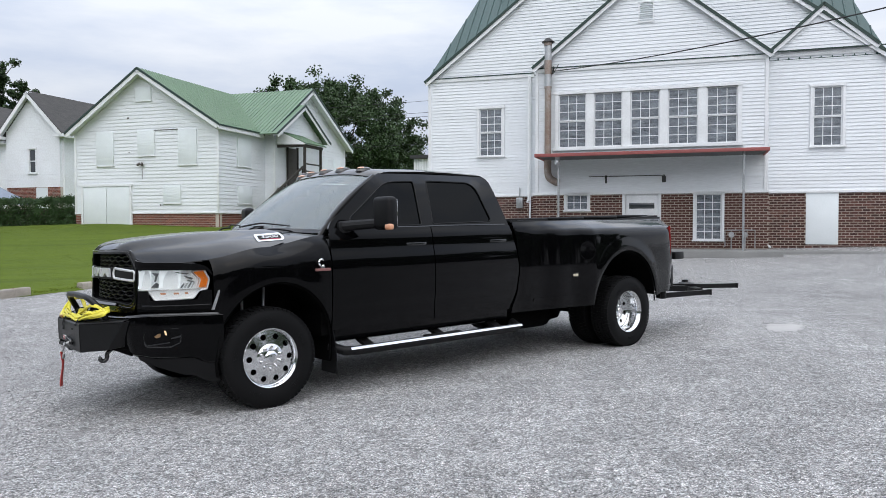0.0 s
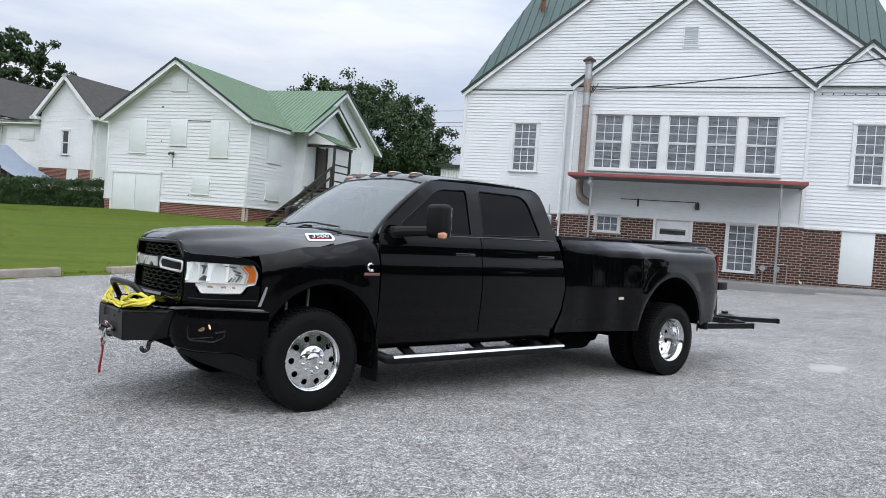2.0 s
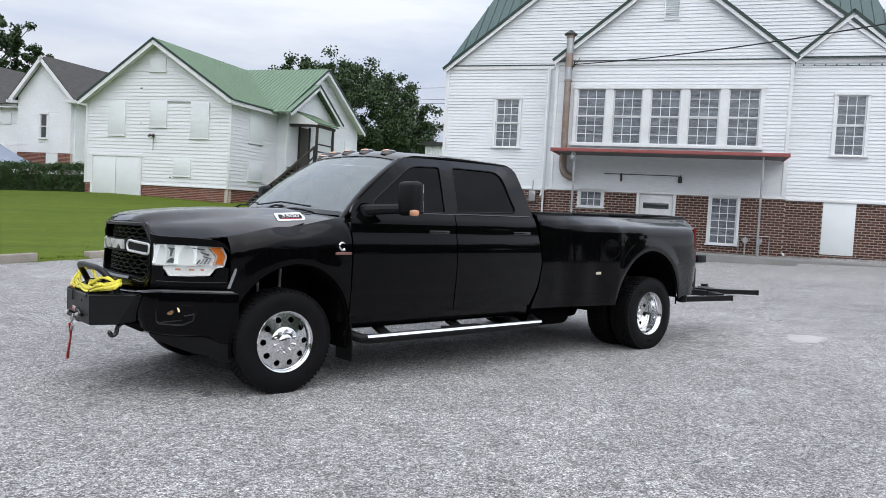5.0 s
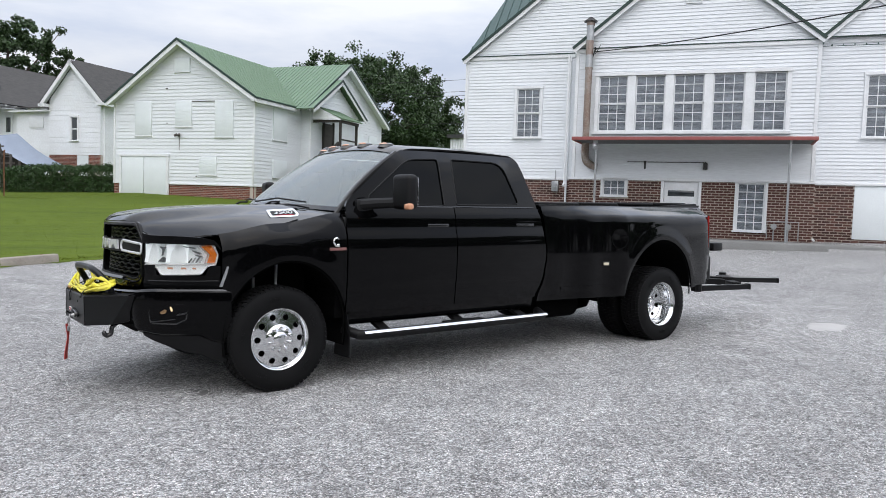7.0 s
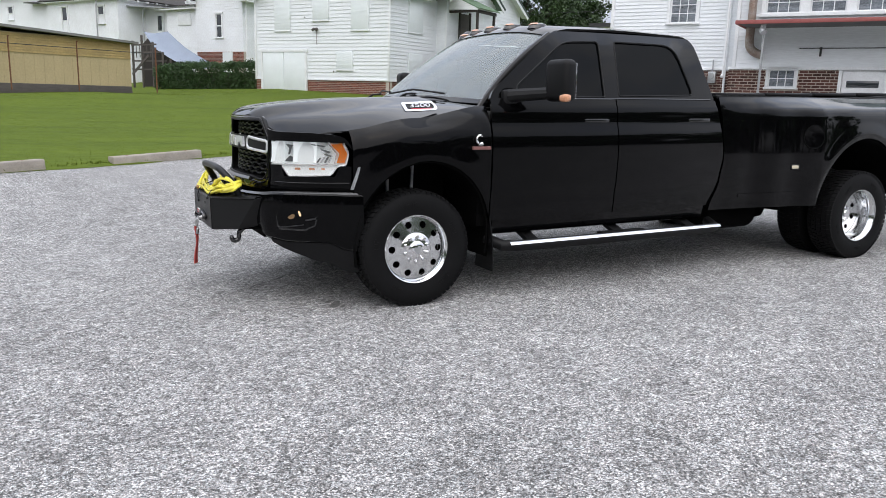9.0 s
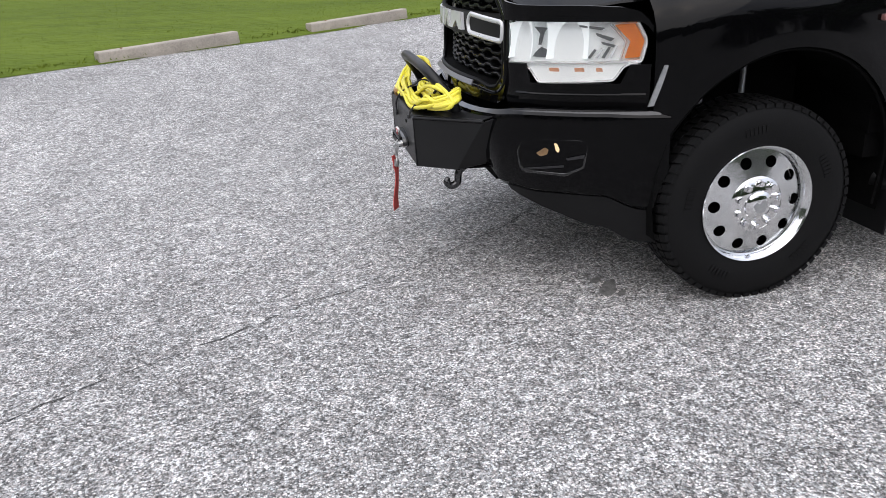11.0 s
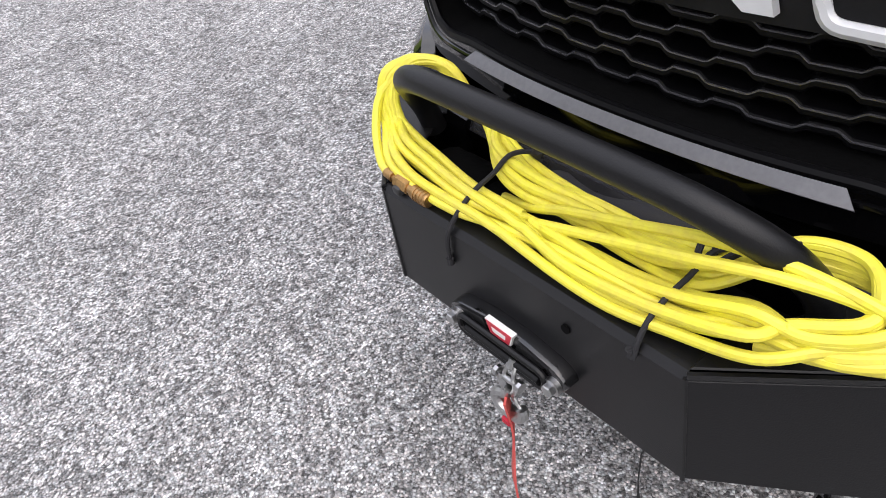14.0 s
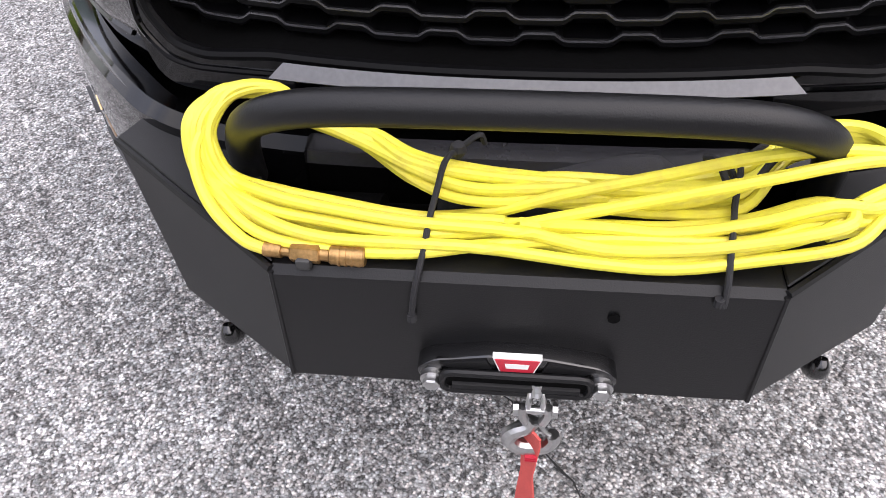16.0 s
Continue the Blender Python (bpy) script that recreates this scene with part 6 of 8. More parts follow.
def wheel(name, x, y, s, front, label):
    """A wheel at (x, y); s: +1 when its outside faces -y."""
    w = new(name)
    w.parent = truck
    w.empty_display_size = 0.2
    w.matrix_parent_inverse = Matrix()
    w.matrix_basis = Matrix.Translation((x, y, 0.39)) @ (pose(0, 0, 0, 90, 0, 0) if s > 0 else pose(0, 0, 0, -90, 0, 0)) @ pose(0, 0, 0, 0, 0, 17 if front else 50)
    tagged(w, label)
    body, treads = tyre()
    part("tyre", body, RUBBER, w)
    tagged(part("tread_block", treads, RUBBER, w), kind="stuff")
    part("rim", lathe([(0.225, 0.112), (0.232, 0.116), (0.233, 0.108), (0.222, 0.096), (0.214, 0.085), (0.205, 0.06), (0.200, 0.0), (0.205, -0.08), (0.226, -0.10), (0.232, -0.112)], 56), POLISHED, w)
    if front:
        part("wheel_disc", disc_with_holes(0.095, 0.212, 10, 0.170, 0.0235, 0.082, 0.022), POLISHED, w)
        # near-black disc gives the shade behind the hand holes
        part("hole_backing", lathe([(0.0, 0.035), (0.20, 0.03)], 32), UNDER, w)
        part("hub_cover", lathe([(0, 0.132), (0.04, 0.131), (0.048, 0.126), (0.056, 0.122), (0.058, 0.116), (0.100, 0.108), (0.112, 0.100), (0.116, 0.085), (0.116, 0.07)], 40), CHROME, w)
        part("hub_ring", lathe([(0.117, 0.090), (0.124, 0.094), (0.126, 0.088), (0.124, 0.080)], 40), CHROME, w)
        for i in range(10):
            a = 2 * math.pi * i / 10
            part("lug_nut", lathe([(0, 0.034), (0.010, 0.032), (0.0135, 0.022), (0.0150, 0.0)], 8, Matrix.Translation((0.086 * math.cos(a), 0.086 * math.sin(a), 0.100))), CHROME, w)
        part("centre_emblem", filled([(-0.02, -0.022), (0.0, -0.03), (0.02, -0.022), (0.028, 0.014), (0.012, 0.022), (0, 0.01), (-0.012, 0.022), (-0.028, 0.014)], (), lambda a, b: (a, b, 0.135), 0.006), GALV, w)
    else:
        part("wheel_disc", disc_with_holes(0.085, 0.200, 8, 0.145, 0.021, -0.055, -0.012), POLISHED, w)
        part("hole_backing", lathe([(0.0, -0.09), (0.20, -0.09)], 32), UNDER, w)
        part("hub_cover", lathe([(0, 0.005), (0.035, 0.003), (0.042, -0.004), (0.05, -0.04), (0.088, -0.048), (0.092, -0.06)], 36), CHROME, w)
        for i in range(8):
            a = 2 * math.pi * i / 8
            part("lug_nut", lathe([(0, 0.03), (0.010, 0.028), (0.0145, 0.018), (0.0155, 0.0)], 8, Matrix.Translation((0.070 * math.cos(a), 0.070 * math.sin(a), -0.05))), CHROME, w)
    return w


wheel("front_wheel", 0.0, -0.895, 1, True, "polished ten-hole front wheel with black tyre")
wheel("front_wheel", 0.0, 0.895, -1, True, "polished ten-hole front wheel with black tyre")
for s in (1, -1):
    wheel("rear_wheel", 4.305, -s * 1.10, s, False, "deep-dish polished rear wheel with black tyre")
    inner = new("inner_rear_wheel")
    inner.parent = truck
    inner.matrix_basis = Matrix.Translation((4.305, -s * 0.775, 0.39)) @ pose(0, 0, 0, 90, 0, 0)
    tagged(inner, "black inner tyre of the rear pair")
    body, treads = tyre()
    part("tyre", body, RUBBER, inner)
    tagged(part("tread_block", treads, RUBBER, inner), kind="stuff")
    part("rim", lathe([(0.228, 0.112), (0.215, 0.09), (0.205, 0.0), (0.215, -0.09), (0.228, -0.112)], 40), UNDER, inner)
# ---- tow gear at the rear ----
hitch = thing("wheel_lift_hitch", TRUCK, "black steel wheel-lift tow hitch behind the truck", "hitch")
part("receiver", merge(block((5.0, -0.06, 0.50), (5.62, 0.06, 0.62), 0.006), block((5.05, -0.40, 0.50), (5.13, 0.40, 0.60), 0.006)), POWDER, hitch)
part("boom", merge(beam((5.5, -0.2, 0.55), (6.30, -0.62, 0.50), 0.14, 0.10), beam((5.55, -0.45, 0.55), (6.1, -0.80, 0.51), 0.12, 0.06)), POWDER, hitch)
part("crossbar", merge(beam((6.05, -1.02, 0.49), (6.75, -0.30, 0.48), 0.11, 0.06), beam((6.30, -0.75, 0.53), (6.58, -0.47, 0.53), 0.14, 0.04)), POWDER, hitch)
for (xa, ya), (xb, yb) in (((5.30, -0.92), (6.12, -1.12)), ((6.70, -0.35), (7.25, -0.86))):
    arm_ = part("lift_arm", beam((xa, ya, 0.475), (xb, yb, 0.475), 0.075, 0.06), POWDER, hitch)
    part("arm_pivot", merge(rod((xa + 0.05, ya - 0.03, 0.44), (xa + 0.05, ya - 0.03, 0.57), 0.045, 12)), POWDER, arm_)
    part("arm_cap", beam((xb, yb, 0.475), (xb + 0.02, yb - 0.012, 0.475), 0.085, 0.07), POWDER, arm_)
step_ = thing("rear_step_light_bar", TRUCK, "black bracket with small work lamps at the tailgate", "bracket")
part("bar", block((5.30, -0.75, 0.90), (5.92, -0.66, 0.97), 0.012), POWDER, step_)
part("lamp", merge(block((5.88, -0.80, 0.90), (6.08, -0.62, 1.0), 0.015)), POWDER, step_)
part("lamp_lens", merge(rod((6.08, -0.76, 0.95), (6.088, -0.76, 0.95), 0.03, 12), rod((6.08, -0.67, 0.95), (6.088, -0.67, 0.95), 0.03, 12)), GALV, step_)

# ---- winch bumper on the nose ----
def plate_mesh(pts, t=0.006):
    bm = raw(pts, [tuple(range(len(pts)))])
    bmesh.ops.solidify(bm, geom=list(bm.faces), thickness=t)
    bmesh.ops.recalc_face_normals(bm, faces=bm.faces)
    return rounded(bm, 0.002, 1)


winch = part("winch_bumper", raw([(-1.210, -0.313, 0.712), (-1.210, 0.313, 0.712), (-1.206, 0.318, 0.505), (-1.206, -0.318, 0.505),
                                  (-1.200, -0.313, 0.722), (-1.200, 0.313, 0.722), (-1.150, -0.313, 0.728), (-1.150, 0.313, 0.728), (-1.16, 0.318, 0.495), (-1.16, -0.318, 0.495)],
                                 [(0, 1, 2, 3), (4, 5, 1, 0), (6, 7, 5, 4), (3, 2, 8, 9)]), POWDER, truck, "matte black folded-steel winch bumper")
for s in (1, -1):
    a, b = (-1.210, -s * 0.313, 0.712), (-1.206, -s * 0.318, 0.505)
    c, d = (-0.975, -s * 0.607, 0.728), (-1.072, -s * 0.519, 0.525)
    part("wing_plate", plate_mesh([a, b, d, c] if s > 0 else [c, d, b, a], 0.005), POWDER, winch)
    top = [(-1.200, -s * 0.313, 0.722), (-0.972, -s * 0.605, 0.738), (-0.90, -s * 0.57, 0.745), (-0.98, -s * 0.40, 0.740), (-1.150, -s * 0.313, 0.728)]
    part("wing_top", plate_mesh(top if s < 0 else top[::-1], 0.005), POWDER, winch)
    part("wing_end", plate_mesh([(-0.975, -s * 0.607, 0.731), (-1.072, -s * 0.519, 0.525), (-0.95, -s * 0.53, 0.54), (-0.90, -s * 0.58, 0.741)][::s], 0.005), POWDER, winch)
    part("fold_edge", merge(tube([(-1.206, -s * 0.314, 0.718), (-0.974, -s * 0.607, 0.735)], 0.006, 6), tube([(-1.208, -s * 0.314, 0.716), (-1.206, -s * 0.319, 0.505)], 0.004, 6)), POWDER, winch)
    hk = smooth_line([(-0.98, -s * 0.45, 0.55), (-1.04, -s * 0.455, 0.51), (-1.055, -s * 0.455, 0.488), (-1.060, -s * 0.455, 0.452), (-1.088, -s * 0.455, 0.440), (-1.106, -s * 0.455, 0.460), (-1.100, -s * 0.455, 0.478)], 4)
    part("tow_hook", tube(hk, [0.016] * (len(hk) - 4) + [0.014, 0.013, 0.011, 0.009], 14), GLOSS, winch, "", 60)
part("inner_tray", merge(block((-1.19, -0.31, 0.51), (-0.90, 0.31, 0.56)), block((-0.90, -0.50, 0.46), (-0.88, 0.50, 0.72))), UNDER, winch)
part("under_tray", prism([(-1.185, -0.31), (-1.185, 0.31), (-1.06, 0.49), (-0.84, 0.54), (-0.84, -0.54), (-1.06, -0.49)], "z", 0.520, 0.532), UNDER, winch)
part("winch_drum", merge(rod((-1.06, -0.26, 0.63), (-1.06, 0.26, 0.63), 0.062, 20), rod((-1.06, 0.20, 0.63), (-1.06, 0.34, 0.63), 0.075, 20), rod((-1.06, -0.34, 0.63), (-1.06, -0.20, 0.63), 0.075, 20)), UNDER, winch)
# dark disc on the plate drawn for the shade in a hole
part("plate_hole_shade", rod((-1.2125, -0.117, 0.665), (-1.2, -0.117, 0.665), 0.008, 12), UNDER, winch)
bar_pts = [(-1.030, 0.386, 0.725), (-1.046, 0.381, 0.775), (-1.070, 0.368, 0.820), (-1.098, 0.344, 0.862), (-1.121, 0.300, 0.893), (-1.134, 0.236, 0.911), (-1.137, 0.11, 0.916)]
bar_pts = bar_pts + [(x, -y, z) for x, y, z in reversed(bar_pts)]
part("push_bar", tube(smooth_line(bar_pts, 5), 0.0228, 18), POWDER, winch, "matte black tubular push bar")
# gloss black with its base lightened to hold some of the sky's sheen
SHELF_SHEEN = material("black_shelf_with_sky_sheen", (0.026, 0.026, 0.029), 0.2, vary=0.15, scale=8, fine=120, bump=0.0, coat=0.5)


def shelf_pt(t, v):
    """Top shelf of the bumper from one corner to the other: dips in the middle, steps up beside the winch mount."""
    a = abs(t)
    d, dz = lerp(v, [(0, -0.044), (0.35, -0.036), (0.75, 0.0), (1, 0.006)]), lerp(v, [(0, -0.020), (0.35, 0.0), (0.75, -0.004), (1, -0.022)])
    p = bp_off(a, d)
    return (p.x, p.y if t > 0 else -p.y, shelf_z(a) + dz)


part("bumper_shelf", thick(sheet(shelf_pt, span(-0.96, 0.96, 72), [0, 0.35, 0.55, 0.75, 1]), 0.006), SHELF_SHEEN, truck, "glossy black top shelf of the bumper")
# lip under the grille; the sky's highlight on it is put into its grey
LIPP = lambda y, v: (face_x(y, 0.84) - 0.018 - 0.014 * v, y * (0.340 + 0.020 * v) / 0.33, 0.858 - 0.017 * v)
LIP_SHEEN = material("lip_sky_sheen", (0.105, 0.106, 0.114), 0.3, vary=0.2, scale=8, fine=120, bump=0.02)
part("grille_lower_trim", thick(sheet(LIPP, span(-0.33, 0.33, 16), [0, 0.5, 1]), 0.006), LIP_SHEEN, grille, "lip under the grille, its sky sheen painted grey")
# ---- fairlead ----
fair = part("fairlead", prism(round_poly([(-0.143, 0.574), (-0.12, 0.592), (-0.04, 0.607), (0.04, 0.607), (0.12, 0.592), (0.143, 0.574), (0.140, 0.553), (0.10, 0.535), (-0.10, 0.535), (-0.140, 0.553)], 0.01, 2), "x", -1.250, -1.208, 0.006, 2), GLOSS, winch, "black aluminium fairlead with red maker's plate")
# solid dark insert in place of the slot's shaded inside
part("fairlead_slot_shade", prism(round_poly([(-0.10, 0.544), (-0.10, 0.576), (0.10, 0.576), (0.10, 0.544)], 0.015, 3), "x", -1.2575, -1.24), UNDER, fair)
part("fairlead_lip", merge(tube([(-1.258, y, z) for y, z in dense(round_poly([(-0.105, 0.541), (-0.105, 0.58), (0.105, 0.58), (0.105, 0.541)], 0.018, 3), 0.02)], 0.006, 8, closed=True), rod((-1.257, -0.09, 0.552), (-1.257, 0.09, 0.552), 0.007, 8)), POWDER, fair)
for k in (1, -1):
    part("fairlead_facet", prism([(0.035 * k, 0.585), (0.043 * k, 0.604), (0.108 * k, 0.592), (0.095 * k, 0.584)][::k], "x", -1.2535, -1.245), POWDER, fair)
lab = part("maker_plate", prism([(-0.034, 0.614), (0.034, 0.614), (0.024, 0.584), (-0.024, 0.584)], "x", -1.2550, -1.245), WHITE_INK, fair, "red maker's plate with white edge")
part("plate_field", prism([(-0.031, 0.612), (0.031, 0.612), (0.0222, 0.586), (-0.0222, 0.586)], "x", -1.2560, -1.250), RED_LABEL, lab)
part("plate_bar", prism([(-0.017, 0.604), (0.017, 0.604), (0.015, 0.594), (-0.015, 0.594)], "x", -1.2566, -1.252), WHITE_INK, lab)
for y in (-0.119, 0.119):
    part("bolt", merge(rod((-1.256, y, 0.561), (-1.270, y, 0.561), 0.0125, 6, bevel=0.002), rod((-1.250, y, 0.561), (-1.259, y, 0.561), 0.017, 14)), STEEL, fair, "bright hex bolt")
fair.matrix_basis = pose(0.014, 0, 0.567) @ Matrix.Diagonal((1, 0.94, 0.92, 1)) @ pose(0, 0, -0.567)
# ---- winch hook and pull strap ----
hook = thing("winch_hook", TRUCK @ pose(-0.266, 0, 0.128) @ Matrix.Scale(0.78, 4), "steel winch clevis hook with red pull strap", "hook")
hy = -0.036
part("cable_eye", merge(tube(smooth_line([(-1.245, hy - 0.008, 0.548), (-1.262, hy - 0.011, 0.53), (-1.270, hy - 0.012, 0.512), (-1.270, hy, 0.500), (-1.270, hy + 0.012, 0.512), (-1.262, hy + 0.011, 0.53), (-1.245, hy + 0.008, 0.548)], 3), 0.0055, 8), rod((-1.25, hy, 0.552), (-1.262, hy, 0.535), 0.010, 10)), STEEL, hook)
part("clevis_pin", merge(rod((-1.270, hy - 0.036, 0.508), (-1.270, hy + 0.036, 0.508), 0.0075, 10), rod((-1.270, hy - 0.038, 0.508), (-1.270, hy - 0.029, 0.508), 0.013, 8), rod((-1.270, hy + 0.029, 0.508), (-1.270, hy + 0.038, 0.508), 0.013, 8)), STEEL, hook)
part("clevis", merge(*[tube(smooth_line([(-1.270, hy + k * 0.022, 0.516), (-1.272, hy + k * 0.022, 0.495), (-1.273, hy + k * 0.014, 0.475)], 3), 0.009, 8) for k in (-1, 1)]), STEEL, hook)
hp = smooth_line([(-1.273, hy, 0.480), (-1.274, hy + 0.010, 0.462), (-1.275, hy + 0.032, 0.448), (-1.275, hy + 0.042, 0.428), (-1.276, hy + 0.030, 0.408), (-1.276, hy + 0.004, 0.402), (-1.276, hy - 0.024, 0.410), (-1.276, hy - 0.036, 0.430), (-1.276, hy - 0.034, 0.445)], 4)
part("hook_body", tube(hp, [0.012 + 0.004 * math.sin(i / len(hp) * 3.1) for i in range(len(hp))], 10), STEEL, hook)
part("safety_latch", tube([(-1.274, hy - 0.008, 0.470), (-1.276, hy - 0.020, 0.452), (-1.276, hy - 0.033, 0.440)], 0.004, 6), STEEL, hook)


def strap_pt(u, w):
    z = 0.462 - 0.34 * u
    wid = lerp(u, [(0, 0.016), (0.12, 0.020), (0.35, 0.017), (0.42, 0.014), (0.7, 0.024), (0.9, 0.034), (1, 0.036)])
    turn = 0.9 - 0.35 * u
    return (-1.290 + 0.012 * math.sin(u * 5) + math.sin(turn) * w * wid, hy + math.cos(turn) * w * wid + 0.006 * math.sin(u * 3.5), z)


strap = part("pull_strap", thick(sheet(strap_pt, span(0, 1, 22), [-1, -0.4, 0.4, 1]), 0.005), RED_STRAP, hook, "frayed red webbing pull strap")
part("strap_stitching", merge(*[block((-1.297, hy - 0.01, 0.395 - 0.006 * k), (-1.284, hy + 0.012, 0.397 - 0.006 * k)) for k in range(3)]), RED_LABEL, strap)

# ---- coiled air hose on the bumper ----
coil = thing("air_hose", TRUCK, "coiled yellow air hose tied over the bumper with black cord", "hose")
rng = random.Random(11)
FRONT_RUN = [(-1.190, 0.737), (-1.175, 0.738), (-1.160, 0.737), (-1.182, 0.751), (-1.167, 0.752), (-1.145, 0.738), (-1.152, 0.752), (-1.130, 0.739), (-1.160, 0.765), (-1.138, 0.754)]
BACK_RUN = [(-1.116, 0.764), (-1.101, 0.757), (-1.086, 0.758), (-1.094, 0.771), (-1.110, 0.779), (-1.071, 0.757), (-1.079, 0.771), (-1.056, 0.757), (-1.098, 0.786), (-1.064, 0.771)]
HR = 0.0081
CROSS_FRONT = (4, 2, 7, 0, 5, 9, 1, 8, 3, 6)   # order of the turns on the far half, so that they cross
CROSS_BACK = (3, 0, 6, 1, 8, 2, 9, 4, 7, 5)


def hose_loop(i):
    fx, fz = FRONT_RUN[i]
    gx, gz = FRONT_RUN[CROSS_FRONT[i]]
    bx, bz = BACK_RUN[i]
    cx, cz = BACK_RUN[CROSS_BACK[i]]
    j = lambda a: rng.uniform(-a, a)
    o = i / 9.0
    left, right = 0.398 + 0.026 * (1 - o) + j(0.006), -0.438 - 0.055 * (1 - o) + j(0.014)
    pts = [((fx + gx) / 2, 0.02 + j(0.03), (fz + gz) / 2 + 0.006 + j(0.004)), (fx + j(0.004), 0.14, fz + 0.004 + j(0.004)), (fx + 0.006 + j(0.006), 0.25, fz + 0.003 + 0.006 * o + j(0.004)), (fx + 0.018, 0.335 - 0.024 * o, fz + 0.012 + 0.008 * o),
           (-1.125 + 0.020 * o, left - 0.022, 0.772 + 0.010 * o), (-1.112 + 0.018 * o, left + 0.000, 0.806 + 0.012 * o), (-1.088 + 0.014 * o, left + 0.002, 0.844 + 0.010 * (1 - o)), (-1.052 + 0.010 * o, left - 0.022, 0.868 + 0.003 * (i % 3)),
           (-1.022 + 0.008 * o, left - 0.070, 0.860), (-1.018 + 0.010 * o, left - 0.120, 0.818 - 0.012 * o), (-1.036 + 0.012 * o + j(0.006), 0.210 + j(0.012), 0.790 + 0.010 * o), (bx + 0.020, 0.140 + j(0.012), bz + 0.010), (bx + 0.006, 0.06, bz + j(0.004)), ((bx + cx) / 2 + j(0.008), -0.05, (bz + cz) / 2 + j(0.006)),
           (cx + j(0.007), -0.17, cz - 0.004), (cx + 0.004 + j(0.005), -0.265, cz + 0.006 + 0.018 * o), (-1.036 + 0.012 * o, -0.335, 0.794 + 0.028 * o), (-1.026 + 0.006 * o, -0.405 - 0.02 * (1 - o), 0.806 + 0.028 * o), (-1.048 - 0.006 * o, right - 0.004, 0.806 + 0.026 * o), (-1.086 - 0.012 * o, right - 0.012, 0.794 + 0.026 * o),
           (-1.128 - 0.004 * o, right + 0.050, 0.776 + 0.026 * o), (gx + 0.020 - 0.010 * o, -0.36 + j(0.02), gz + 0.026 + 0.022 * o), (gx + 0.006, -0.27, gz + 0.008 + 0.012 * o), (gx + j(0.005), -0.18, gz + 0.002 + j(0.004)), (gx + j(0.006), -0.09, gz + 0.004)]
    return smooth_line(pts, 6, closed=True)


for i in range(10):
    part("hose_turn", tube(hose_loop(i), HR, 10, closed=True), HOSE, coil)
for k, (dx, dz) in enumerate(((-0.014, 0.016), (0.012, 0.030))):
    arc = smooth_line([(-1.110 + dx, 0.12, 0.722), (-1.128 + dx, 0.04, 0.738 + dz * 0.4), (-1.130 + dx, -0.05, 0.756 + dz), (-1.126 + dx, -0.16, 0.786 + dz), (-1.126 + dx, -0.27, 0.820 + dz), (-1.112 + dx * 0.6, -0.36, 0.838 + dz * 0.6), (-1.086, -0.44, 0.832 + 0.006 * k), (-1.072, -0.502 - 0.012 * k, 0.808), (-1.088, -0.515, 0.786), (-1.118, -0.455, 0.772), (-1.146, -0.36, 0.760)], 5)
    part("loose_turn", tube(arc, HR, 10), HOSE, coil)
tail_ = smooth_line([(-1.190, 0.318, 0.7345), (-1.178, 0.355, 0.742), (-1.150, 0.398, 0.772), (-1.118, 0.418, 0.815), (-1.088, 0.412, 0.842), (-1.050, 0.396, 0.866), (-1.018, 0.350, 0.854), (-1.012, 0.30, 0.828)], 6)
part("hose_end", tube(tail_, HR, 10), HOSE, coil)
FITM = pose(0.010, -0.012, 0.016)
fit_ = part("brass_coupling", moved(merge(rod((-1.199, 0.335, 0.7195), (-1.201, 0.312, 0.7195), 0.0095, 12), rod((-1.201, 0.312, 0.7195), (-1.202, 0.300, 0.7195), 0.0065, 10), rod((-1.202, 0.300, 0.720), (-1.204, 0.262, 0.720), 0.0135, 6, bevel=0.002), rod((-1.204, 0.262, 0.720), (-1.205, 0.250, 0.720), 0.009, 12), rod((-1.205, 0.250, 0.721), (-1.207, 0.205, 0.721), 0.0125, 16, bevel=0.002)), FITM), BRASS, coil, "worn brass quick coupling on the hose end")
part("coupling_tee", moved(block((-1.222, 0.272, 0.706), (-1.198, 0.292, 0.722), 0.004, 2), FITM), DARK_METAL, fit_)
part("coupling_rings", moved(merge(*[rod((-1.2065, 0.212 + 0.008 * k, 0.721), (-1.2065, 0.215 + 0.008 * k, 0.721), 0.0133, 14) for k in range(4)]), FITM), BRASS, fit_)


def cord(y, lean, tail):
    c = thing("bungee_cord", TRUCK, "black braided cord binding the hose", "cord", "hose ties")
    loop = smooth_line([(-1.040, y - 0.02, 0.775), (-1.058, y - 0.012, 0.798), (-1.092, y - 0.004, 0.806), (-1.122, y + 0.003, 0.786), (-1.155, y + 0.008, 0.774), (-1.184, y + 0.012, 0.756), (-1.206, y + 0.016 + lean * 0.5, 0.730), (-1.216, y + 0.020 + lean, 0.702), (-1.2145, y + 0.026 + lean, 0.702 - tail)], 5)
    part("cord_loop", tube(loop, 0.0042, 8), BUNGEE, c)
    part("knot", merge(lathe([(0, -0.012), (0.009, -0.008), (0.012, 0), (0.009, 0.008), (0, 0.012)], 10, Matrix.Translation((-1.045, y - 0.018, 0.795))), tube(smooth_line([(-1.045, y - 0.018, 0.795), (-1.035, y - 0.045, 0.812), (-1.030, y - 0.052, 0.795)], 4), 0.0042, 6)), BUNGEE, c)
    e = loop[-1]
    part("cord_tip", rod(tuple(e), (e.x, e.y, e.z - 0.012), 0.0065, 8), BUNGEE, c)


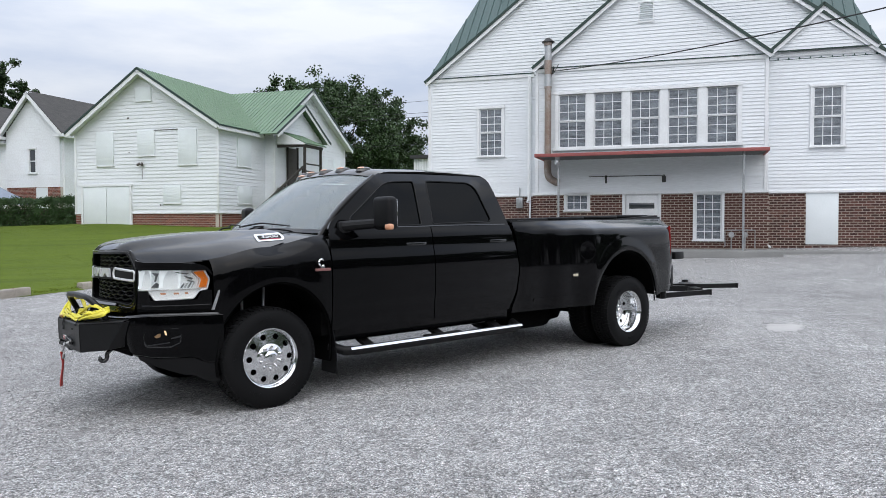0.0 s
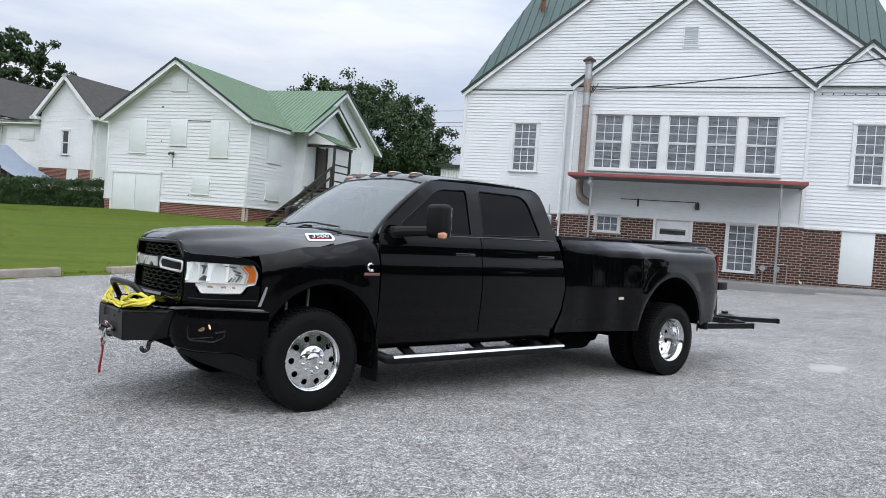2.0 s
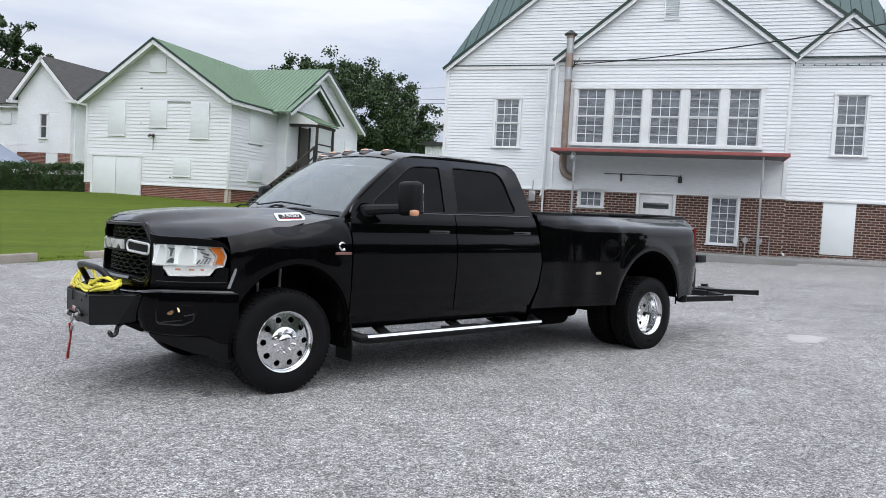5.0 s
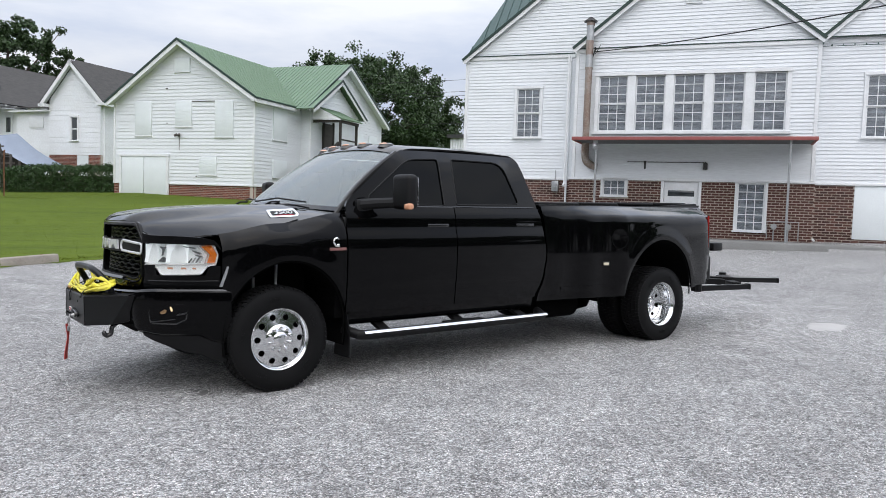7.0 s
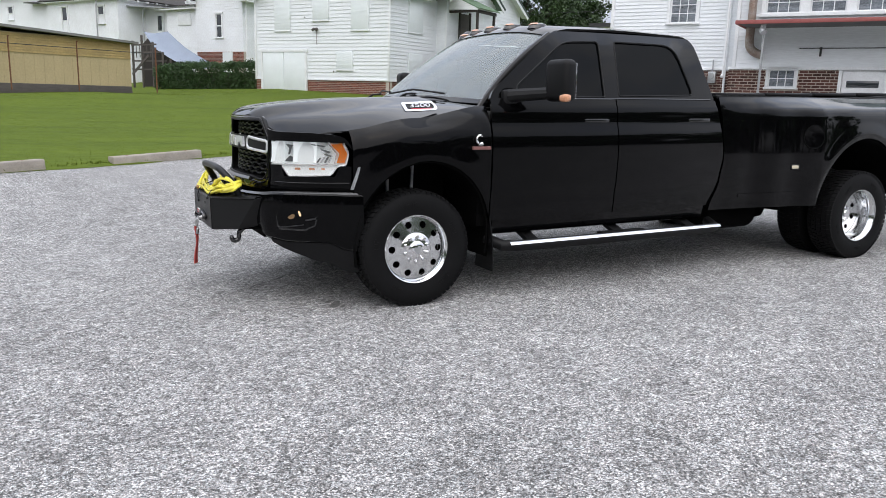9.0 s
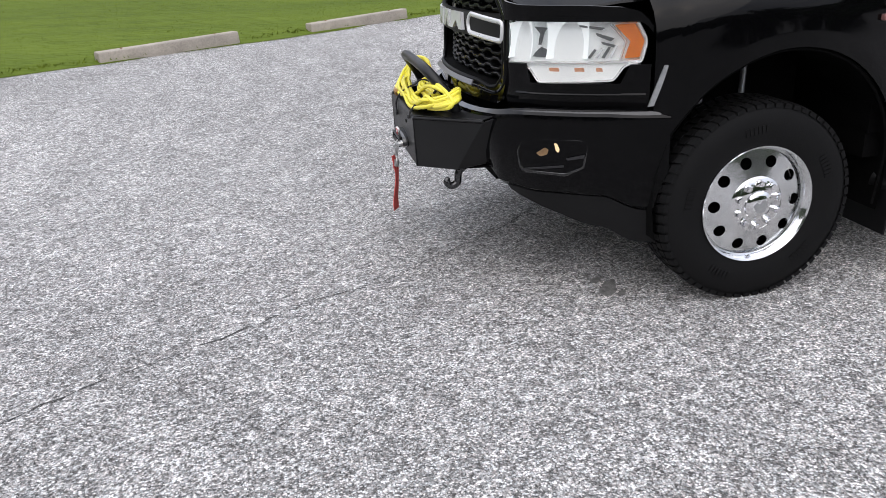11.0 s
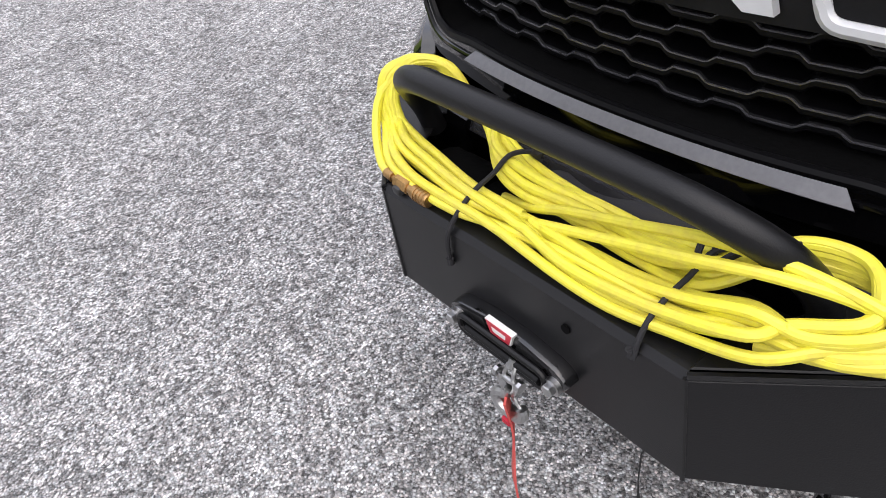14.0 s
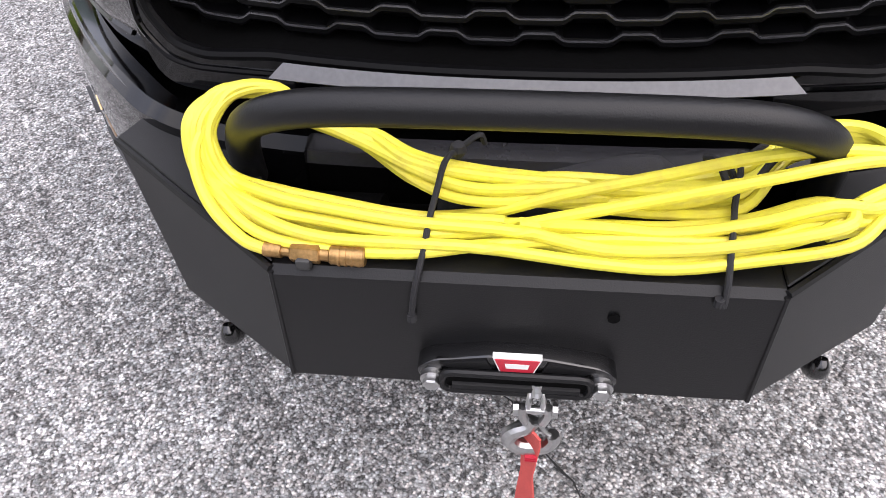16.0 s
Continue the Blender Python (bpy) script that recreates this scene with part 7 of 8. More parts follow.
cord(0.108, 0.004, 0.045)
cord(-0.255, -0.006, -0.012)
x_ = thing("bungee_cord", TRUCK, "black braided cord binding the hose", "cord", "hose ties")
part("cord_loop", tube(smooth_line([(-1.050, -0.225, 0.800), (-1.070, -0.235, 0.810), (-1.098, -0.245, 0.797), (-1.092, -0.258, 0.792), (-1.062, -0.250, 0.800)], 5), 0.0048, 8), BUNGEE, x_)
part("cord_tail", tube(smooth_line([(-1.105, -0.275, 0.806), (-1.085, -0.295, 0.824), (-1.068, -0.325, 0.838), (-1.058, -0.352, 0.848)], 5), 0.005, 8), BUNGEE, x_)
bag = thing("winch_cover", TRUCK, "black mesh cloth cover over the winch", "cover")
part("cloth", sheet(lambda u, v: (-1.08 + 0.12 * v, -0.24 + 0.36 * u, 0.70 + 0.075 * math.sin(math.pi * v) * (0.75 + 0.25 * math.sin(u * 7)) * min(1, 6 * u, 6 * (1 - u)) ** 0.5), span(0, 1, 24), span(0, 1, 10)), MESH_BAG, bag)
part("hem_cord", tube([(-1.08, -0.24 + 0.36 * u, 0.702) for u in span(0, 1, 12)], 0.004, 6), BUNGEE, bag)

# ---- the small white house with the green roof; front along x, ground about 1.45 ----
HM = GRID @ pose(-13.25, 3.92, -0.08)
house = thing("green_roofed_house", HM, "small white lap-sided house with green ribbed roof and boarded windows", "house")
hb = 2.14
front_poly = [(-8.20, hb), (0.0, hb), (0.0, 6.16), (-4.09, 8.72), (-8.20, 6.02)]
gdoor = (-7.72, -4.88, 1.46, 3.47)
hw = part("front_wall", wall_core(front_poly, [], 0.0, 0.18), SIDING, house)
boards(lap_siding(front_poly, [gdoor], 0.165, 0.021, seed=21), SIDING, hw)
part("foundation", wall_core([(-8.20, 1.0), (0, 1.0), (0, hb), (-8.20, hb)], [], 0.03, 0.2), MORTAR, house)
part("brick_course", moved(bricks(-8.20, 0.0, 1.0, hb, [gdoor], seed=23), pose(0, 0.03, 0)), BRICK_RED, house, "old red brick base", 20)
rot_side = pose(0, 0, 0, 0, 0, 90)   # wall x runs along +y, outside faces +x
side_poly = [(0, hb), (3.92, hb), (3.92, 6.02), (0, 6.02)]
hw = part("side_wall", moved(wall_core(side_poly, [], 0.0, 0.18), rot_side), SIDING, house)
boards(moved(lap_siding(side_poly, [], 0.165, 0.021, seed=24), rot_side), SIDING, hw)
part("side_brick_course", merge(moved(bricks(0, 3.92, 1.0, hb, [], seed=25), rot_side @ pose(0, 0.03, 0))), BRICK_RED, house, "", 20)
part("side_foundation", moved(wall_core([(0, 1.0), (3.92, 1.0), (3.92, hb), (0, hb)], [], 0.031, 0.2), rot_side), MORTAR, house)
wing_m = pose(0.57, 0, 0, 0, 0, 90)
wing_poly = [(3.92, 1.0), (12.0, 1.0), (12.0, 6.15), (7.2, 8.72), (3.92, 6.55)]
hw = part("wing_wall", moved(wall_core(wing_poly, [], 0.0, 0.18), wing_m), SIDING, house)
boards(moved(lap_siding(wing_poly, [], 0.165, 0.021, seed=26), wing_m), SIDING, hw)
part("wing_return", block((0.0, 3.92, 1.0), (0.57, 4.06, 6.3)), SIDING, house)
part("wing_return_siding", moved(lap_siding([(0, hb), (0.57, hb), (0.57, 6.0), (0, 6.0)], [], 0.165, 0.021, seed=27), pose(0, 3.92, 0)), SIDING, house)
part("back_wall", merge(block((-8.20, 0.18, 1.0), (-8.03, 12.0, 5.95)), block((-8.20, 11.82, 1.0), (0.57, 12.0, 6.0))), SIDING, house)
part("skirt_board", merge(block((-8.22, -0.045, hb - 0.05), (0.02, 0.03, hb + 0.03), 0.004), block((0.0, 0.0, hb - 0.05), (0.04, 3.92, hb + 0.03), 0.004)), TRIM, house)
for x, y in ((-8.21, -0.045), (-0.09, -0.045), (0.48, 3.87)):
    part("corner_board", block((x, y, hb), (x + 0.11, y + 0.06, 5.96), 0.004), TRIM, house)
# roofs
RIDGE = 8.88
main_l, main_r = (-8.42, 6.00), (0.34, 6.10)
apex = (-4.09, RIDGE)
ribbed_roof("main_roof", house, "green ribbed metal roof", GREEN_ROOF, (((main_r[0], -0.45, main_r[1]), (main_r[0], 8.0, main_r[1]), (apex[0], 8.0, RIDGE), (apex[0], -0.45, RIDGE)),), 0.23,
            (((main_l[0], 12.6, main_l[1]), (main_l[0], -0.45, main_l[1]), (apex[0], -0.45, RIDGE), (apex[0], 12.6, RIDGE)),))
WR = 8.90
ribbed_roof("wing_roof", house, "green ribbed metal roof", GREEN_ROOF, (((-4.4, 2.95, 6.10), (1.0, 2.95, 6.10), (1.0, 7.2, WR), (-4.4, 7.2, WR)),), 0.23,
            (((1.0, 12.3, 6.10), (-4.4, 12.3, 6.10), (-4.4, 7.2, WR), (1.0, 7.2, WR)),))
for (ex, ez), sx in ((main_l, 1), (main_r, -1)):
    d = Vector((apex[0] - ex, 0, RIDGE - ez)).normalized()
    nrm = Vector((-d.z, 0, d.x)) * sx
    part("bargeboard", beam(Vector((ex, -0.43, ez)) - nrm * 0.15, Vector((apex[0], -0.43, RIDGE)) - nrm * 0.15, 0.03, 0.20, nrm), TRIM, house)
    part("verge_trim", beam(Vector((ex, -0.46, ez)) - nrm * 0.025, Vector((apex[0], -0.46, RIDGE)) - nrm * 0.025, 0.03, 0.10, nrm), GREEN_TRIM, house)
    part("soffit", beam(Vector((ex, -0.22, ez)) - nrm * 0.13, Vector((apex[0], -0.22, RIDGE)) - nrm * 0.13, 0.42, 0.02, nrm), TRIM, house)
part("eave_board", merge(block((0.28, -0.44, 5.86), (0.32, 3.3, 6.05), 0.004), block((0.03, -0.4, 5.90), (0.30, 3.3, 5.93))), TRIM, house)
part("eave_trim", block((0.32, -0.45, 6.03), (0.36, 3.3, 6.09)), GREEN_TRIM, house)
for (ey, ez), sy in (((2.95, 6.10), 1), ((12.3, 6.10), -1)):
    d = Vector((0, 7.2 - ey, WR - ez)).normalized()
    nrm = Vector((0, -d.z, d.y)) * sy
    part("bargeboard", beam(Vector((0.98, ey, ez)) - nrm * 0.15, Vector((0.98, 7.2, WR)) - nrm * 0.15, 0.03, 0.20, nrm), TRIM, house)
    part("verge_trim", beam(Vector((1.01, ey, ez)) - nrm * 0.025, Vector((1.01, 7.2, WR)) - nrm * 0.025, 0.03, 0.10, nrm), GREEN_TRIM, house)
    part("soffit", beam(Vector((0.78, ey, ez)) - nrm * 0.13, Vector((0.78, 7.2, WR)) - nrm * 0.13, 0.40, 0.02, nrm), TRIM, house)
# nested porch gable
hw = part("porch_gable_wall", moved(wall_core([(3.1, 6.08), (8.3, 6.08), (5.68, 7.60)], [], 0.0, 0.1), pose(0.95, 0, 0, 0, 0, 90)), SIDING, house)
boards(moved(lap_siding([(3.1, 6.08), (8.3, 6.08), (5.68, 7.60)], [], 0.165, 0.021, seed=28), pose(0.95, 0, 0, 0, 0, 90)), SIDING, hw)
part("porch_gable_roof", merge(roof_plane((-0.6, 2.82, 6.02), (1.35, 2.82, 6.02), (1.35, 5.68, 7.80), (-0.6, 5.68, 7.80), 0.05), roof_plane((1.35, 8.58, 6.06), (-0.6, 8.58, 6.06), (-0.6, 5.68, 7.80), (1.35, 5.68, 7.80), 0.05)), GREEN_ROOF, house)
for ey, ez, sy in ((2.82, 6.02, 1), (8.58, 6.06, -1)):
    d = Vector((0, 5.68 - ey, 7.80 - ez)).normalized()
    nrm = Vector((0, -d.z, d.y)) * sy
    part("bargeboard", beam(Vector((1.33, ey, ez)) - nrm * 0.14, Vector((1.33, 5.68, 7.80)) - nrm * 0.14, 0.03, 0.18, nrm), TRIM, house)
    part("verge_trim", beam(Vector((1.36, ey, ez)) - nrm * 0.025, Vector((1.36, 5.68, 7.80)) - nrm * 0.025, 0.03, 0.10, nrm), GREEN_TRIM, house)
# porch awning, door, posts, deck, stairs
ribbed_roof("porch_awning", house, "green metal porch awning on dark posts", GREEN_ROOF, (((2.30, 4.00, 5.64), (2.30, 6.16, 5.64), (0.9, 6.16, 6.24), (0.9, 4.12, 6.24)),))
part("awning_side", prism([(0.6, 5.62), (2.2, 5.56), (2.2, 5.60), (0.9, 6.20), (0.6, 6.20)], "y", 4.02, 4.06), TRIM, house)
part("awning_beam", merge(block((2.1, 4.06, 5.44), (2.2, 5.95, 5.58)), block((0.6, 4.07, 5.46), (2.2, 4.15, 5.58))), WOOD_DARK, house)
pd = part("porch_door", block((0.585, 5.15, 3.45), (0.62, 6.05, 5.55), 0.01), WOOD_GREY, house, "dark weathered porch door")
part("porch_door_casing", merge(block((0.58, 5.02, 3.45), (0.65, 5.15, 5.65)), block((0.58, 6.05, 3.45), (0.65, 6.18, 5.65))), WOOD_DARK, pd)
for x, y in ((2.12, 4.14), (2.12, 5.84)):
    part("porch_post", block((x - 0.055, y - 0.055, 1.4), (x + 0.055, y + 0.055, 5.5), 0.008), WOOD_DARK, house)
part("porch_deck", merge(*[block((0.58, 4.05 + 0.15 * i, 3.40), (2.25, 4.18 + 0.15 * i, 3.44)) for i in range(13)], block((0.6, 4.08, 3.15), (2.2, 4.13, 3.40)), block((2.12, 4.08, 3.15), (2.18, 5.95, 3.40))), WOOD_DARK, house)
for z in (3.80, 4.25, 4.62):
    part("porch_rail", beam((2.15, 4.14, z), (2.15, 5.84, z), 0.05, 0.07), WOOD_DARK, house)
stairs = part("stairs", merge(*[beam((x, 0.35, 1.55), (x, 4.10, 3.36), 0.05, 0.26) for x in (0.90, 2.12)]), WOOD_DARK, house, "weathered open wooden stairs with handrails")
for i in range(10):
    part("tread", block((0.90, 0.48 + 0.36 * i, 1.72 + 0.174 * i), (2.12, 0.76 + 0.36 * i, 1.76 + 0.174 * i), 0.004), WOOD_GREY, stairs)
for x in (2.12,):
    part("handrail", merge(beam((x, 0.35, 2.50), (x, 3.95, 4.45), 0.06, 0.10), beam((x, 0.35, 2.08), (x, 4.05, 4.02), 0.05, 0.09), *[block((x - 0.045, y - 0.045, 1.3), (x + 0.045, y + 0.045, 2.50 + (y - 0.35) * 0.54)) for y in (0.4, 2.2, 3.95)]), WOOD_DARK, stairs)
part("porch_lattice", merge(*[beam((2.15, 4.3 + 0.28 * i, 1.3), (2.15, 4.3 + 0.28 * i, 3.3), 0.03, 0.06, (1, 0, 0)) for i in range(6)]), WOOD_GREY, house)
# boarded windows
def boarded(x0, x1, z0, z1, m):
    b = part("boarded_window", moved(block((x0, -0.060, z0), (x1, 0.0, z1), 0.004), m), BOARD, house, "window boarded over with pale panel")
    part("board_sill", moved(block((x0 - 0.04, -0.075, z0 - 0.06), (x1 + 0.04, 0.0, z0 - 0.002), 0.004), m), TRIM, b)
for q in ((-6.85, -5.86, 4.42, 6.03), (-4.44, -3.50, 4.84, 6.02), (-2.16, -1.16, 4.36, 5.98), (-3.0, -2.06, 2.60, 3.42), (-4.52, -3.64, 7.42, 8.03)):
    boarded(*q, Matrix())
for q in ((1.42, 2.58, 4.38, 5.90), (1.45, 2.62, 2.60, 3.42)):
    boarded(*q, rot_side)
for q in ((10.3, 11.3, 3.9, 5.4), (8.6, 9.6, 3.9, 5.4)):
    boarded(*q, wing_m)
gd = part("double_door", block((-7.66, -0.07, 1.46), (-6.30, -0.02, 3.40), 0.006), BOARD, house, "pale double door panel")
part("door_leaf", block((-6.27, -0.07, 1.46), (-4.93, -0.02, 3.40), 0.006), BOARD, gd)
part("door_casing", merge(block((-7.78, -0.09, 1.46), (-7.67, 0.0, 3.5)), block((-4.92, -0.09, 1.46), (-4.81, 0.0, 3.5)), block((-7.82, -0.10, 3.41), (-4.77, 0.0, 3.53))), TRIM, gd)
part("flood_lamp", merge(rod((-4.22, -0.12, 4.42), (-4.22, 0.0, 4.42), 0.05, 10), rod((-4.36, -0.20, 4.38), (-4.28, -0.10, 4.46), 0.06, 10), rod((-4.08, -0.20, 4.38), (-4.16, -0.10, 4.46), 0.06, 10), block((-4.235, -0.02, 3.75), (-4.205, 0.0, 4.4))), WOOD_GREY, house)
part("door_stone", block((-7.9, -1.0, 1.25), (-4.6, -0.02, 1.46), 0.02), CONCRETE, house)
part("wall_vent", merge(block((-5.05, -0.03, 6.6), (-4.93, 0.0, 6.66)), rod((-4.95, -0.03, 5.0), (-4.95, 0, 5.0), 0.03, 8), rod((-3.2, -0.03, 2.5), (-3.2, 0, 2.5), 0.04, 8), block((-3.5, -0.03, 5.98), (-2.2, 0, 6.02))), WOOD_GREY, house)

# ---- the far white house with grey shingles; front 4 m behind the green-roofed one ----
FM = HM @ pose(0, 6.0, 0)
far_house = thing("grey_roofed_house", FM, "white clapboard house with grey shingle roof", "house")
gpoly = [(-19.28, 3.85), (-15.18, 3.85), (-15.18, 7.1), (-17.27, 9.36), (-19.28, 7.2)]
gw = (-17.47, -16.98, 4.70, 6.14)
part("gable_wall", wall_core(gpoly, [gw], 0.0, 0.2), SIDING_PLAIN, far_house)
part("gable_siding", lap_siding(gpoly, [gw], 0.15, 0.013, seed=31), SIDING_PLAIN, far_house)
sash_window(far_house, *gw, 0.0, 1, 2, PANE, casing=0.10)
part("gable_base", merge(block((-19.28, 0.02, 1.2), (-15.18, 0.2, 3.85))), MORTAR, far_house)
tagged(part("gable_bricks", moved(bricks(-19.28, -15.18, 2.9, 3.85, [(-17.0, -16.1, 2, 3.9)], seed=32), pose(0, 0.02, 0)), BRICK_RED, far_house, "", 20), kind="stuff")
part("base_panel", block((-16.98, -0.02, 2.0), (-16.12, 0.02, 3.82)), BOARD, far_house)
part("gable_roof_left", merge(roof_plane((-19.75, 9, 6.95), (-19.75, -0.4, 6.95), (-17.27, -0.4, 9.60), (-17.27, 9, 9.60), 0.06)), SHINGLE, far_house, "grey asphalt shingle roof")
part("gable_roof_right", merge(roof_plane((-14.55, -0.4, 6.95), (-14.55, 9, 6.95), (-17.27, 9, 9.60), (-17.27, -0.4, 9.60), 0.06)), SHINGLE, far_house)
for ex, sx in ((-19.75, 1), (-14.55, -1)):
    d = Vector((-17.27 - ex, 0, 2.65)).normalized()
    nrm = Vector((-d.z, 0, d.x)) * sx
    part("bargeboard", beam(Vector((ex, -0.38, 6.95)) - nrm * 0.16, Vector((-17.27, -0.38, 9.60)) - nrm * 0.16, 0.04, 0.22, nrm), TRIM, far_house)
    part("rake_soffit", beam(Vector((ex, -0.2, 6.95)) - nrm * 0.10, Vector((-17.27, -0.2, 9.60)) - nrm * 0.10, 0.36, 0.03, nrm), TRIM, far_house)
part("eave_return", merge(block((-19.8, -0.4, 6.78), (-19.28, 0.0, 6.95)), block((-15.18, -0.4, 6.78), (-14.5, 0.0, 6.95)), block((-15.1, -0.3, 6.75), (-14.5, 9, 6.9))), TRIM, far_house)
part("gable_side", merge(block((-15.18, 0.2, 1.2), (-15.03, 9, 6.95)), block((-19.28, 0.2, 1.2), (-19.13, 9, 6.95))), SIDING_PLAIN, far_house)
# low wing and hipped main block
part("low_wing", block((-22.5, 0.4, 1.2), (-19.28, 6, 6.58)), SIDING_PLAIN, far_house)
part("low_wing_siding", moved(lap_siding([(-22.5, 3.2), (-19.28, 3.2), (-19.28, 6.58), (-22.5, 6.58)], [], 0.15, 0.013, seed=33), pose(0, 0.4, 0)), SIDING_PLAIN, far_house)
part("low_wing_roof", roof_plane((-22.8, 0.0, 6.60), (-19.1, 0.0, 6.60), (-19.1, 3.5, 6.95), (-22.8, 3.5, 6.95), 0.08), TRIM, far_house)
part("boarded_vent", block((-21.4, 0.34, 5.55), (-20.2, 0.4, 6.25), 0.01), TRIM, far_house)
part("main_block", block((-27.5, 2.6, 1.2), (-22.4, 8, 7.12)), SIDING_PLAIN, far_house)
part("main_block_siding", moved(lap_siding([(-27.5, 3.0), (-22.4, 3.0), (-22.4, 7.1), (-27.5, 7.1)], [(-26.2, -25.5, 4.4, 6.7)], 0.15, 0.013, seed=34), pose(0, 2.6, 0)), SIDING_PLAIN, far_house)
part("back_door", block((-26.15, 2.50, 4.4), (-25.55, 2.58, 6.65), 0.01), BOARD, far_house)
part("door_glass", block((-26.05, 2.485, 5.5), (-25.65, 2.50, 6.5), 0.004), PANE, far_house)
part("flat_roof", roof_plane((-27.5, 2.3, 7.14), (-19.6, 2.3, 7.14), (-19.6, 8.0, 7.5), (-27.5, 8.0, 7.5), 0.05), SHINGLE, far_house)
part("door_awning", roof_plane((-27.46, 1.0, 7.10), (-24.2, 1.5, 6.93), (-24.2, 2.58, 7.04), (-27.46, 2.58, 7.16), 0.05), GALV, far_house)
part("awning_post", rod((-26.6, 1.7, 3.0), (-26.6, 1.7, 6.98), 0.05, 10), GALV, far_house)
# hipped wing that stands forward of the door
part("wing_block", block((-35.7, 0.35, 1.2), (-27.5, 16, 7.45)), SIDING_PLAIN, far_house)
wing_windows = ((-33.87, -33.25, 5.2, 7.1), (-29.65, -28.98, 5.85, 7.05))
part("wing_siding", moved(lap_siding([(-35.7, 3.0), (-27.5, 3.0), (-27.5, 7.45), (-35.7, 7.45)], wing_windows, 0.15, 0.012, seed=36), pose(0, 0.35, 0)), SIDING_PLAIN, far_house)
part("wing_side_siding", moved(lap_siding([(0, 3.0), (2.25, 3.0), (2.25, 7.45), (0, 7.45)], [], 0.15, 0.013, seed=37), pose(-27.5, 0.35, 0, 0, 0, 90)), SIDING_PLAIN, far_house)
part("corner_board", block((-27.6, 0.31, 3.0), (-27.47, 0.45, 7.45), 0.005), TRIM, far_house)
for w in wing_windows:
    sash_window(far_house, *w, 0.33, 1, 2, PANE, casing=0.1)
HZ = 10.95
part("hip_roof", merge(roof_plane((-36.2, -0.1, 7.56), (-27.1, -0.1, 7.56), (-31.6, 4.9, HZ), (-31.7, 4.9, HZ), 0.06),
                       roof_plane((-27.1, -0.1, 7.56), (-27.1, 16.3, 7.56), (-31.65, 16.3, HZ), (-31.65, 4.9, HZ), 0.06),
                       roof_plane((-36.2, 16.3, 7.56), (-36.2, -0.1, 7.56), (-31.65, 4.9, HZ), (-31.65, 16.3, HZ), 0.06)), SHINGLE, far_house, "grey asphalt shingle hip roof")
part("wing_soffit", block((-36.1, -0.02, 7.44), (-27.2, 16.2, 7.48)), TRIM, far_house)
for i in range(12):
    part("rafter_tail", block((-27.24, 0.1 + 0.8 * i, 7.38), (-27.06, 0.18 + 0.8 * i, 7.50)), TRIM, far_house)
part("vent_pipe", rod((-28.6, 4.0, 8.2), (-28.6, 4.0, 8.95), 0.09, 10), DARK_METAL, far_house)
part("drain_pipe", rod((-29.15, -0.16, 3.0), (-29.15, -0.16, 8.3), 0.055, 10), GALV, far_house)
# wing further along
part("rear_wing", block((-52.0, 2.6, 1.2), (-35.7, 14, 8.6)), SIDING_PLAIN, far_house)
part("rear_wing_siding", moved(lap_siding([(-52.0, 3.0), (-35.7, 3.0), (-35.7, 8.6), (-52.0, 8.6)], [(-44.75, -44.05, 6.7, 7.75)], 0.15, 0.013, seed=38), pose(0, 2.6, 0)), SIDING_PLAIN, far_house)
sash_window(far_house, -44.75, -44.05, 6.7, 7.75, 2.58, 1, 2, PANE, casing=0.1)
part("rear_wing_roof", merge(roof_plane((-52.5, 2.1, 8.6), (-35.6, 2.1, 8.6), (-35.6, 8.3, 11.2), (-52.5, 8.3, 11.2), 0.06), roof_plane((-35.6, 14.5, 8.6), (-52.5, 14.5, 8.6), (-52.5, 8.3, 11.2), (-35.6, 8.3, 11.2), 0.06)), SHINGLE, far_house)
part("small_awning", roof_plane((-41.4, 1.9, 7.90), (-36.5, 1.9, 7.62), (-36.5, 2.58, 7.75), (-41.4, 2.58, 8.03), 0.06), DARK_METAL, far_house)

# ---- tan storage block with orange roll doors ----
corner = GRID_INV @ Vector((-4.34, 29.2, 0))
SM = GRID @ pose(corner.x, corner.y, 0)
store = thing("storage_building", SM, "tan metal storage building with orange roll-up doors", "building")
part("end_wall", block((-0.12, 0.0, 0.9), (0.0, 6.42, 3.45)), TAN, store)
for i in range(15):
    part("wall_rib", block((0.0, 0.2 + 0.42 * i, 1.0), (0.010, 0.25 + 0.42 * i, 2.66)), TAN, store)
OCHRE = material("ochre_lap_boards", (0.40, 0.29, 0.12), 0.7, vary=0.2, scale=1.5, fine=14, bump=0.1)
for i in range(7):
    part("upper_board", prism([(0.0, 2.68 + 0.105 * i), (0.034, 2.68 + 0.105 * i), (0.012, 2.78 + 0.105 * i), (0.0, 2.78 + 0.105 * i)], "y", 0.0, 6.42), OCHRE, store)
part("front_wall", block((-24.0, 0.0, 3.05), (-0.12, 0.1, 3.6)), TAN, store)
part("back_wall", merge(block((-24, 5.9, 0.9), (-0.12, 6.0, 3.3)), block((-24, 0, 0.9), (-23.9, 6, 3.4))), TAN, store)
for i in range(10):
    x0 = -2.45 - 2.35 * i
    part("roll_door", thick(sheet(lambda x, z: (x, 0.06 + 0.018 * math.sin(z * 42), z), [x0, x0 + 2.0], span(1.45, 3.06, 64)), 0.01), ORANGE, store, "orange ribbed roll-up door")
    part("door_pilaster", block((x0 + 2.0, -0.04, 1.2), (x0 + 2.35, 0.12, 3.1), 0.01), TAN, store)
